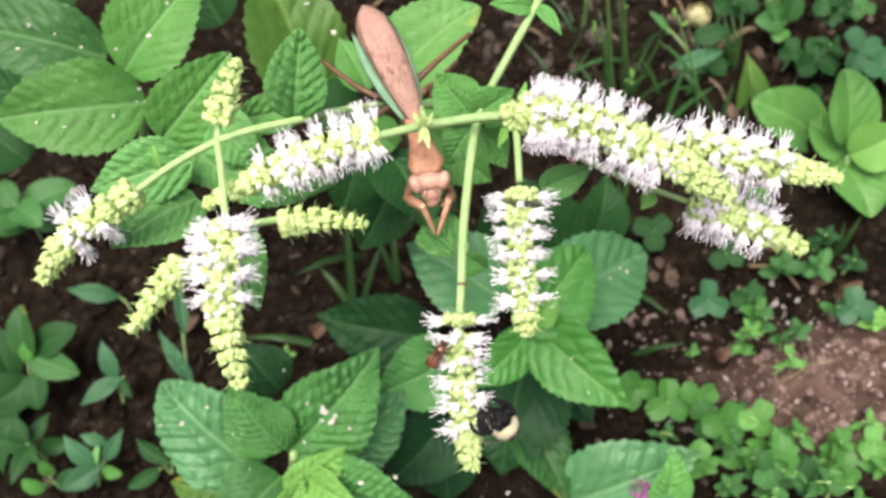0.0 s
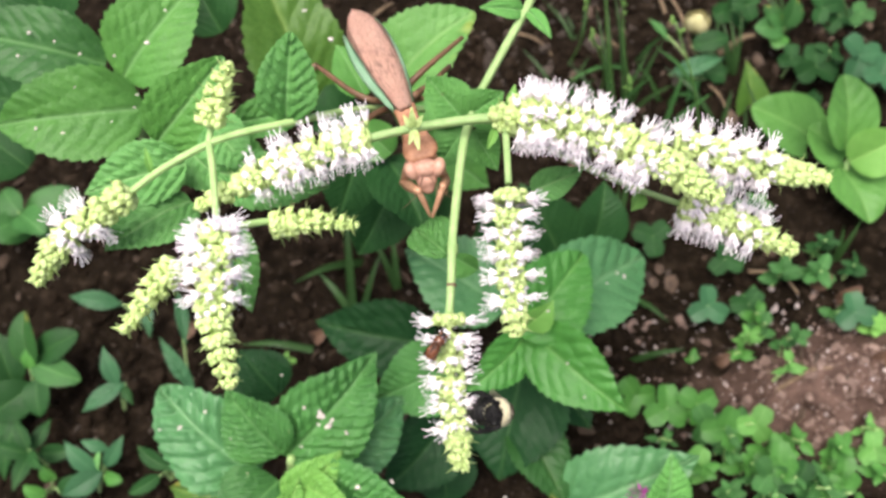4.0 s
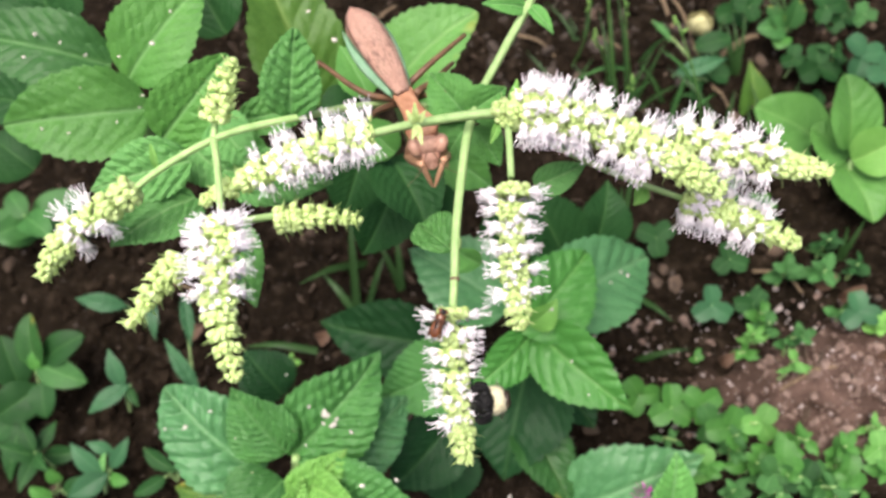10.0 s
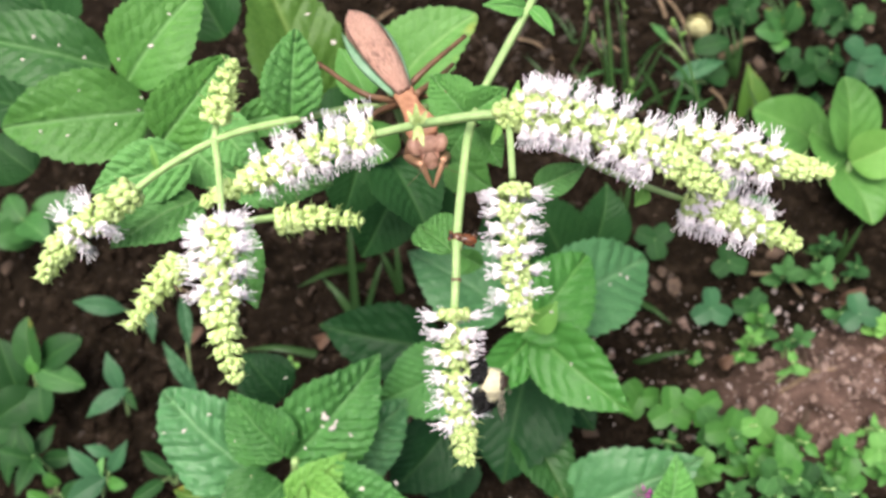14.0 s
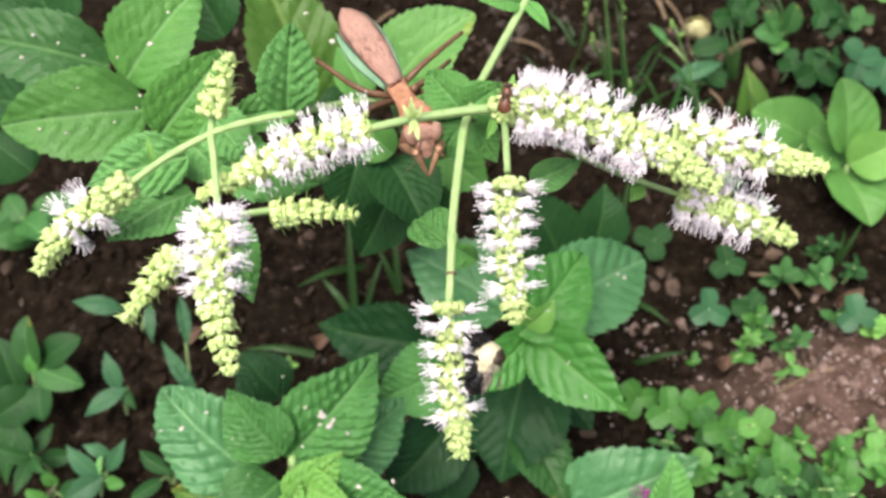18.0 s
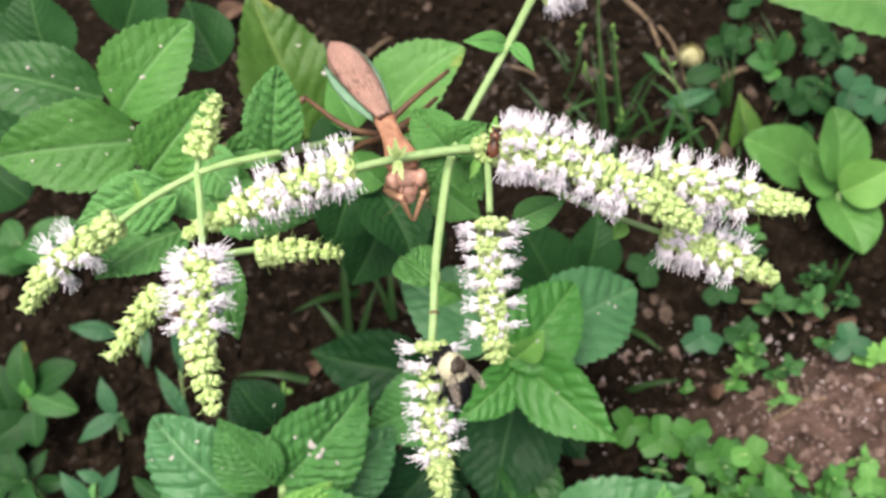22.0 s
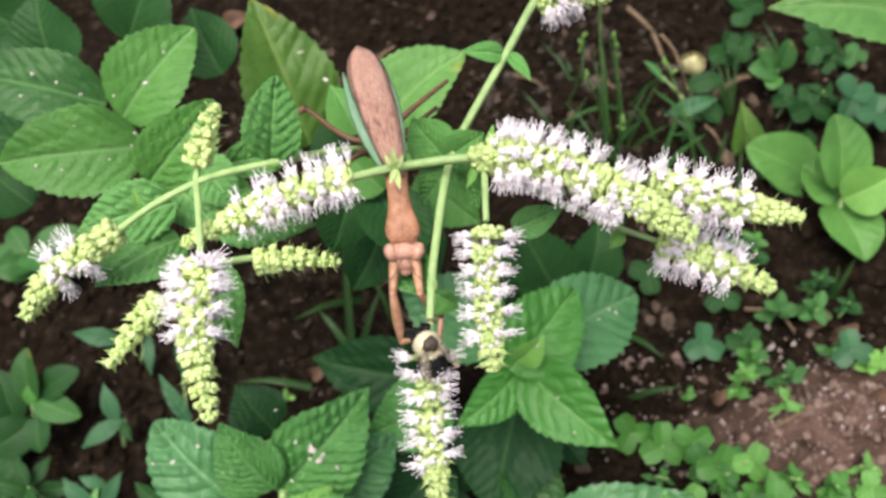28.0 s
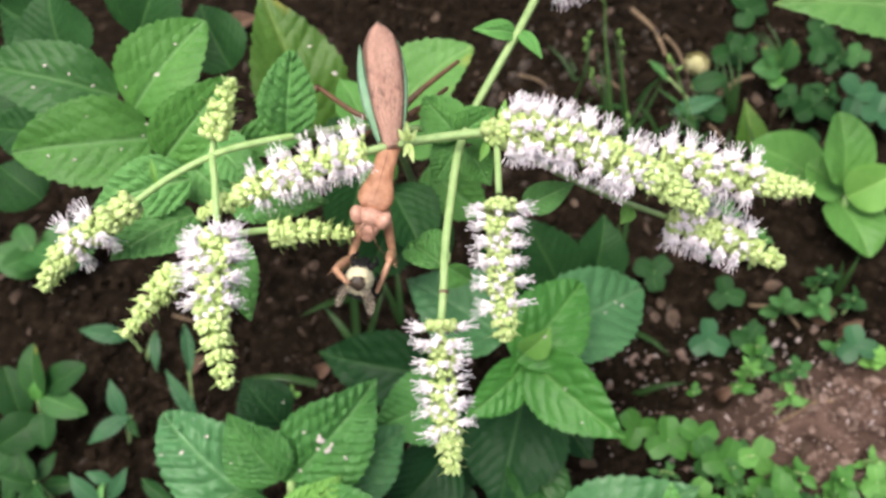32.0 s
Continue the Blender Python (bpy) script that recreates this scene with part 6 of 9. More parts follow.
weed((0.2445, 0.4425, 0.0557), [
    ((0.2406, 0.4411, 0.0783), (0.2192, 0.4394, 0.0820), 0.0167, MINT_MID, "round"),
    ((0.2386, 0.4383, 0.0766), (0.2339, 0.4270, 0.0743), 0.0135, CLOVER, "round"),
    ((0.2418, 0.4424, 0.0791), (0.2481, 0.4573, 0.0931), 0.0167, MINT_WORN, "round"),
    ((0.2378, 0.4417, 0.0787), (0.2259, 0.4522, 0.0899), 0.0143, MINT_WORN, "round")], "low weed with rounded yellow-green leaves", "seedling")
sprig((-0.2649, 0.1731, -0.0635), (-0.2649, 0.1731, -0.0295), 0.0293, MINT_SHADED, "dark green broad-leaved weed", 6, 60, "narrow", wide=0.40)
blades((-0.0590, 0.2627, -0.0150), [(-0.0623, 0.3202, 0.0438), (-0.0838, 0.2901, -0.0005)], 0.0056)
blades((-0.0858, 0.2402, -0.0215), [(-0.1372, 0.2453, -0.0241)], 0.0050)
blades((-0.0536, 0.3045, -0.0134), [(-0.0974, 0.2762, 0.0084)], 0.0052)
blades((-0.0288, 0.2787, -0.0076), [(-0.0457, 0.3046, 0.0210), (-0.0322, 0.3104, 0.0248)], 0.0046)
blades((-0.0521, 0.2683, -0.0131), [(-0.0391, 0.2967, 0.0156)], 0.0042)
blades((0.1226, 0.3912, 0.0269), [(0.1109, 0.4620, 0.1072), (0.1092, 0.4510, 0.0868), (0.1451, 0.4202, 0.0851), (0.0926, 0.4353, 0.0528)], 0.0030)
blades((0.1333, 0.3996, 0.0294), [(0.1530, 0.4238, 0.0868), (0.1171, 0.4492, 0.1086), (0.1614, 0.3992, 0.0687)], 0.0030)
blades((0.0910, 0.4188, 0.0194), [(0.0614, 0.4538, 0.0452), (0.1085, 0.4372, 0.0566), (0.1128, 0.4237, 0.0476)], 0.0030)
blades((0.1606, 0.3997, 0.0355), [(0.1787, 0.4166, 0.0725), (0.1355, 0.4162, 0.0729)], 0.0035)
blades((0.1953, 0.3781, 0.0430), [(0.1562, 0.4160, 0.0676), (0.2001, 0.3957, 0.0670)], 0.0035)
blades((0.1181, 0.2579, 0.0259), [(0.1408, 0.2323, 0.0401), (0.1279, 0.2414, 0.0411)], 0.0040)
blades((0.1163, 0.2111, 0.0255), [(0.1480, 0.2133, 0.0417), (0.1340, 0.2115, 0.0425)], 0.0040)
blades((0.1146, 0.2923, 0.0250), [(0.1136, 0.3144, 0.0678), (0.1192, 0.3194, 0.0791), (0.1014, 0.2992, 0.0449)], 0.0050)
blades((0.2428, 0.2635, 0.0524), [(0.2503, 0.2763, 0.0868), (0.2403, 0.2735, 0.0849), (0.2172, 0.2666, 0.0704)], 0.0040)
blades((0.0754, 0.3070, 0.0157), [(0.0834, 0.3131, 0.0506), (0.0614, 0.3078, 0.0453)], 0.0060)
seed_stalk((0.1280, 0.4111, 0.0308), (0.0984, 0.4185, 0.1713), 2, 1)
seed_stalk((0.1180, 0.4213, 0.0287), (0.0909, 0.3777, 0.1379), 4, 2)
seed_stalk((0.1394, 0.4117, 0.0334), (0.1084, 0.3926, 0.1532), 3, 3)
seed_stalk((0.1307, 0.3863, 0.0316), (0.1101, 0.3412, 0.1344), 3, 4)
seed_stalk((0.1817, 0.3773, 0.0429), (0.1364, 0.3697, 0.1551), 2, 5)
seed_stalk((0.0977, 0.4547, 0.0237), (0.0926, 0.4099, 0.1375), 3, 6)
blades((0.1429, 0.4447, 0.0345), [(0.0858, 0.4062, 0.0607), (0.1579, 0.4353, 0.0792)], 0.0030, MINT_MID)
blades((0.1855, 0.4029, 0.0437), [(0.1449, 0.4131, 0.0903), (0.1567, 0.3859, 0.0718)], 0.0030, MINT_MID)
blades((0.1219, 0.3985, 0.0296), [(0.0822, 0.3841, 0.0792), (0.1397, 0.3911, 0.0830)], 0.0030, MINT_MID)
blades((0.1549, 0.3768, 0.0369), [(0.1786, 0.3762, 0.0856), (0.1597, 0.3885, 0.0941)], 0.0040, MINT_MID)
twig((0.1533, 0.5512, 0.0409), (0.1731, 0.4751, 0.0473), 0.0022)
twig((0.1678, 0.5279, 0.0441), (0.1855, 0.4493, 0.0499), 0.0014)
twig((0.2026, 0.4421, 0.0515), (0.2295, 0.4546, 0.0589), 0.0030)
twig((0.1831, 0.4239, 0.0474), (0.2009, 0.3773, 0.0531), 0.0014)
twig((0.1923, 0.2629, 0.0493), (0.2171, 0.2432, 0.0564), 0.0013)
twig((0.1123, 0.4852, 0.0315), (0.1441, 0.4355, 0.0408), 0.0012)
twig((0.1937, 0.1842, 0.0496), (0.2253, 0.1946, 0.0581), 0.0014)
twig((0.0525, 0.4998, 0.0171), (0.0890, 0.4590, 0.0280), 0.0016)
twig((-0.2031, 0.3063, -0.0436), (-0.1625, 0.2728, -0.0329), 0.0012)
twig((-0.0690, 0.5304, -0.0131), (-0.0405, 0.5546, -0.0041), 0.0018)
dead = thing("dead_leaf", (0.2370, 0.2383, 0.0583), "curled rust brown dead leaf on the soil", "dead leaf", "dead leaves")
leaf(dead, (0.2370, 0.2383, 0.0583), (0.2498, 0.2419, 0.0687), 0.0101, mat=RUST, shape="round", teeth=0, fold=0.5, arch=0.25, name="blade", seed=0)
dead = thing("dead_leaf", (0.2254, 0.2492, 0.0561), "curled rust brown dead leaf on the soil", "dead leaf", "dead leaves")
leaf(dead, (0.2254, 0.2492, 0.0561), (0.2357, 0.2514, 0.0661), 0.0087, mat=RUST, shape="round", teeth=0, fold=0.5, arch=0.25, name="blade", seed=1)
dead = thing("dead_leaf", (0.2476, 0.1971, 0.0603), "curled rust brown dead leaf on the soil", "dead leaf", "dead leaves")
leaf(dead, (0.2476, 0.1971, 0.0603), (0.2595, 0.2009, 0.0705), 0.0097, mat=RUST, shape="round", teeth=0, fold=0.5, arch=0.25, name="blade", seed=2)
dead = thing("dead_leaf", (-0.2082, 0.6207, -0.0446), "curled rust brown dead leaf on the soil", "dead leaf", "dead leaves")
leaf(dead, (-0.2082, 0.6207, -0.0446), (-0.1804, 0.6232, -0.0308), 0.0187, mat=RUST, shape="round", teeth=0, fold=0.5, arch=0.25, name="blade", seed=3)
dead = thing("dead_leaf", (-0.0861, 0.2478, -0.0173), "curled rust brown dead leaf on the soil", "dead leaf", "dead leaves")
leaf(dead, (-0.0861, 0.2478, -0.0173), (-0.0739, 0.2486, -0.0063), 0.0099, mat=RUST, shape="round", teeth=0, fold=0.5, arch=0.25, name="blade", seed=4)
dead = thing("dead_leaf", (0.1632, 0.2047, 0.0431), "curled rust brown dead leaf on the soil", "dead leaf", "dead leaves")
leaf(dead, (0.1632, 0.2047, 0.0431), (0.1713, 0.2061, 0.0529), 0.0077, mat=RUST, shape="round", teeth=0, fold=0.5, arch=0.25, name="blade", seed=5)
dead = thing("dead_leaf", (-0.1826, 0.2625, -0.0393), "curled rust brown dead leaf on the soil", "dead leaf", "dead leaves")
leaf(dead, (-0.1826, 0.2625, -0.0393), (-0.1673, 0.2641, -0.0280), 0.0115, mat=RUST, shape="round", teeth=0, fold=0.5, arch=0.25, name="blade", seed=6)
fleck((-0.1201, 0.2540, 0.2541), 0.0012, 0)
fleck((-0.1499, 0.2539, 0.2476), 0.0008, 1)
fleck((-0.1626, 0.2617, 0.2470), 0.0007, 2)
fleck((-0.1627, 0.2199, 0.2408), 0.0008, 3)
fleck((-0.1248, 0.2369, 0.2419), 0.0009, 4)
fleck((-0.0631, 0.3008, 0.2277), 0.0012, 5)
fleck((-0.0478, 0.1315, 0.1466), 0.0015, 6)
fleck((-0.0533, 0.1345, 0.1484), 0.0015, 7)
fleck((-0.0538, 0.1298, 0.1456), 0.0010, 8)
fleck((-0.1080, 0.1394, 0.1353), 0.0011, 9)
fleck((-0.1194, 0.1331, 0.1315), 0.0012, 10)
fleck((0.0910, 0.2065, 0.1437), 0.0013, 11)
fleck((0.0873, 0.2070, 0.1461), 0.0011, 12)
fleck((-0.0607, 0.1201, 0.1451), 0.0009, 13)
fleck((0.0475, 0.1711, 0.1760), 0.0011, 14)
fleck((-0.0779, 0.1645, 0.1182), 0.0008, 15)
fleck((-0.0344, 0.1449, 0.1279), 0.0008, 16)
fleck((-0.1319, 0.1354, 0.1221), 0.0008, 17)
fleck((-0.1772, 0.2553, 0.2452), 0.0008, 18)
fleck((-0.1734, 0.2648, 0.2488), 0.0010, 19)
fleck((-0.1357, 0.2533, 0.2473), 0.0007, 20)
fleck((-0.1132, 0.2665, 0.2599), 0.0009, 21)
fleck((-0.1240, 0.2289, 0.2435), 0.0007, 22)
fleck((-0.1518, 0.2185, 0.2400), 0.0009, 23)
fleck((-0.1489, 0.2368, 0.2465), 0.0006, 24)
fleck((-0.1329, 0.2234, 0.2411), 0.0007, 25)
fleck((-0.0512, 0.2895, 0.2208), 0.0016, 26)
fleck((-0.0526, 0.1330, 0.1475), 0.0020, 27)
fleck((-0.0490, 0.1284, 0.1480), 0.0018, 28)
fleck((-0.0609, 0.1379, 0.1451), 0.0010, 29)
fleck((-0.0418, 0.1281, 0.1392), 0.0012, 30)
fleck((-0.0940, 0.1259, 0.1378), 0.0006, 31)
fleck((0.0835, 0.2059, 0.1379), 0.0009, 32)
fleck((0.0576, 0.1553, 0.1557), 0.0008, 33)
fleck((0.0636, 0.1388, 0.1565), 0.0006, 34)
fleck((-0.0209, 0.1069, 0.1371), 0.0011, 35)
fleck((-0.0354, 0.1035, 0.1404), 0.0014, 36)
fleck((0.0310, 0.1080, 0.1055), 0.0011, 37)
seed_head((0.1866, 0.4606, 0.0641), 0.0088, "round papery tan seed head among the grass")
magenta_bloom((0.1011, 0.1164, 0.0779), 0.0069)
scatter("gravel", "pinkish brown gravel and grit on the soil", "gravel", GRAVEL, DRY_PATCH, (0.085, 0.045), 900, (0.0003, 0.0024), 3)
scatter("gravel", "pinkish brown gravel and grit on the soil", "gravel", GRAVEL, (0.190, 0.200), (0.11, 0.05), 200, (0.0008, 0.0045), 4)
scatter("grit", "scattered white grit on the soil", "grit", GRIT, (0.175, 0.205), (0.10, 0.055), 320, (0.0005, 0.0021), 5)
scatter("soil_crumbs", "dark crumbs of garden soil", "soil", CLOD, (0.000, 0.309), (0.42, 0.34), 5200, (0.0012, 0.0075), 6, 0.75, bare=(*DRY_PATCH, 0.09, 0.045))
scatter("gravel", "brown pebbles in the dark soil", "gravel", STONE, (0.000, 0.309), (0.42, 0.34), 500, (0.0008, 0.004), 7)
scatter("leaf_litter", "brown crumbled dead leaf litter on the soil", "leaf litter", LITTER, (0.000, 0.309), (0.42, 0.34), 750, (0.0015, 0.007), 9, 0.16)
scatter("gravel", "brown pebbles in the dark soil", "gravel", STONE, (0.078, 0.473), (0.12, 0.09), 160, (0.0015, 0.0085), 8)


def curled(degrees):
    """The bee's abdomen bent down at its waist."""
    a = math.radians(degrees)
    return pose(0, -0.0017 * (1 - math.cos(a)), 0.0017 * math.sin(a), degrees)


def motions():
    """All that moves: the swaying mint, the mantis and its parts, the bee and the fly."""
    walk(mint, [(0, pose(0.2012, 0.8332, 0.0470)), (0.5, pose(0.2012, 0.8330, 0.0469)), (1, pose(0.2012, 0.8329, 0.0468)), (1.5, pose(0.2013, 0.8329, 0.0468)), (2, pose(0.2013, 0.8331, 0.0469)), (2.5, pose(0.2014, 0.8332, 0.0470)), (3, pose(0.2014, 0.8333, 0.0471)), (3.5, pose(0.2012, 0.8333, 0.0471)), (5.5, pose(0.2011, 0.8334, 0.0471)), (6, pose(0.2011, 0.8334, 0.0471)), (6.5, pose(0.2011, 0.8334, 0.0471)), (7, pose(0.2012, 0.8334, 0.0471)), (7.5, pose(0.2011, 0.8335, 0.0472)), (8, pose(0.2011, 0.8335, 0.0472)), (8.5, pose(0.2011, 0.8335, 0.0472)), (9, pose(0.2012, 0.8336, 0.0472)), (9.5, pose(0.2011, 0.8336, 0.0473)), (10, pose(0.2011, 0.8336, 0.0473)), (10.5, pose(0.2011, 0.8337, 0.0473)), (11, pose(0.2012, 0.8338, 0.0473)), (11.5, pose(0.2011, 0.8338, 0.0474)), (12, pose(0.2011, 0.8338, 0.0474)), (12.5, pose(0.2012, 0.8339, 0.0475)), (13, pose(0.2013, 0.8339, 0.0474)), (13.5, pose(0.2013, 0.8338, 0.0474)), (14, pose(0.2013, 0.8338, 0.0473)), (14.5, pose(0.2013, 0.8336, 0.0472)), (16.5, pose(0.2012, 0.8338, 0.0473)), (17, pose(0.2012, 0.8339, 0.0474)), (17.5, pose(0.2012, 0.8341, 0.0476)), (18, pose(0.2012, 0.8343, 0.0477)), (18.5, pose(0.2013, 0.8344, 0.0477)), (19, pose(0.2012, 0.8343, 0.0477)), (19.5, pose(0.2012, 0.8341, 0.0476)), (20, pose(0.2011, 0.8340, 0.0475)), (20.5, pose(0.2011, 0.8337, 0.0473)), (21, pose(0.2011, 0.8336, 0.0473)), (21.3, pose(0.2013, 0.8337, 0.0473)), (21.5, pose(0.2014, 0.8337, 0.0473)), (22, pose(0.2014, 0.8337, 0.0473)), (22.5, pose(0.2013, 0.8337, 0.0473)), (23, pose(0.2014, 0.8337, 0.0473)), (23.5, pose(0.2014, 0.8336, 0.0472)), (24, pose(0.2012, 0.8337, 0.0473)), (24.3, pose(0.2010, 0.8340, 0.0475)), (24.5, pose(0.2010, 0.8341, 0.0476)), (25, pose(0.2012, 0.8342, 0.0476)), (27.5, pose(0.2014, 0.8328, 0.0467)), (28, pose(0.2014, 0.8321, 0.0463)), (28.5, pose(0.2013, 0.8310, 0.0457)), (29, pose(0.2009, 0.8304, 0.0453)), (29.5, pose(0.2006, 0.8303, 0.0452)), (30, pose(0.2009, 0.8305, 0.0454)), (30.5, pose(0.2013, 0.8317, 0.0461)), (31, pose(0.2014, 0.8333, 0.0470)), (31.5, pose(0.2014, 0.8338, 0.0474)), (32, pose(0.2015, 0.8346, 0.0479))])
    walk(mantis, [(0, pose(-0.0086, 0.1719, 0.3079)), (0.5, pose(-0.0086, 0.1717, 0.3078)), (1, pose(-0.0085, 0.1716, 0.3077)), (1.5, pose(-0.0085, 0.1716, 0.3077)), (2, pose(-0.0085, 0.1718, 0.3078)), (2.5, pose(-0.0084, 0.1719, 0.3079)), (3, pose(-0.0084, 0.1720, 0.3080)), (3.5, pose(-0.0086, 0.1720, 0.3080)), (5.5, pose(-0.0086, 0.1722, 0.3081)), (6, pose(-0.0087, 0.1722, 0.3080)), (6.5, pose(-0.0087, 0.1721, 0.3080)), (7, pose(-0.0086, 0.1721, 0.3080)), (7.5, pose(-0.0087, 0.1722, 0.3081)), (8, pose(-0.0087, 0.1723, 0.3081)), (8.5, pose(-0.0086, 0.1723, 0.3081)), (9, pose(-0.0086, 0.1723, 0.3081)), (9.5, pose(-0.0086, 0.1723, 0.3082)), (10, pose(-0.0086, 0.1723, 0.3082)), (10.5, pose(-0.0086, 0.1724, 0.3082)), (11, pose(-0.0086, 0.1725, 0.3083)), (11.5, pose(-0.0086, 0.1725, 0.3083)), (12, pose(-0.0086, 0.1726, 0.3083)), (12.5, pose(-0.0085, 0.1727, 0.3084)), (13, pose(-0.0085, 0.1726, 0.3083)), (13.5, pose(-0.0085, 0.1726, 0.3083)), (14, pose(-0.0085, 0.1725, 0.3083)), (14.5, pose(-0.0084, 0.1723, 0.3081)), (16.5, pose(-0.0085, 0.1725, 0.3082)), (17, pose(-0.0085, 0.1726, 0.3083)), (17.5, pose(-0.0085, 0.1729, 0.3085)), (18, pose(-0.0086, 0.1730, 0.3086)), (18.5, pose(-0.0085, 0.1731, 0.3086)), (19, pose(-0.0086, 0.1730, 0.3086)), (19.5, pose(-0.0086, 0.1729, 0.3085)), (20, pose(-0.0086, 0.1727, 0.3084)), (20.5, pose(-0.0087, 0.1725, 0.3082)), (21, pose(-0.0086, 0.1723, 0.3082)), (21.3, pose(-0.0085, 0.1724, 0.3082)), (21.5, pose(-0.0083, 0.1724, 0.3082)), (22, pose(-0.0084, 0.1724, 0.3082)), (22.5, pose(-0.0085, 0.1724, 0.3082)), (23, pose(-0.0084, 0.1724, 0.3082)), (23.5, pose(-0.0084, 0.1723, 0.3082)), (24, pose(-0.0086, 0.1724, 0.3082)), (24.3, pose(-0.0087, 0.1727, 0.3084)), (24.5, pose(-0.0088, 0.1729, 0.3085)), (25, pose(-0.0085, 0.1729, 0.3085)), (27.5, pose(-0.0084, 0.1715, 0.3076)), (28, pose(-0.0083, 0.1708, 0.3072)), (28.5, pose(-0.0084, 0.1698, 0.3066)), (29, pose(-0.0089, 0.1691, 0.3062)), (29.5, pose(-0.0091, 0.1690, 0.3061)), (30, pose(-0.0089, 0.1692, 0.3063)), (30.5, pose(-0.0084, 0.1704, 0.3070)), (31, pose(-0.0084, 0.1720, 0.3080)), (31.5, pose(-0.0084, 0.1725, 0.3083)), (32, pose(-0.0082, 0.1734, 0.3088))])
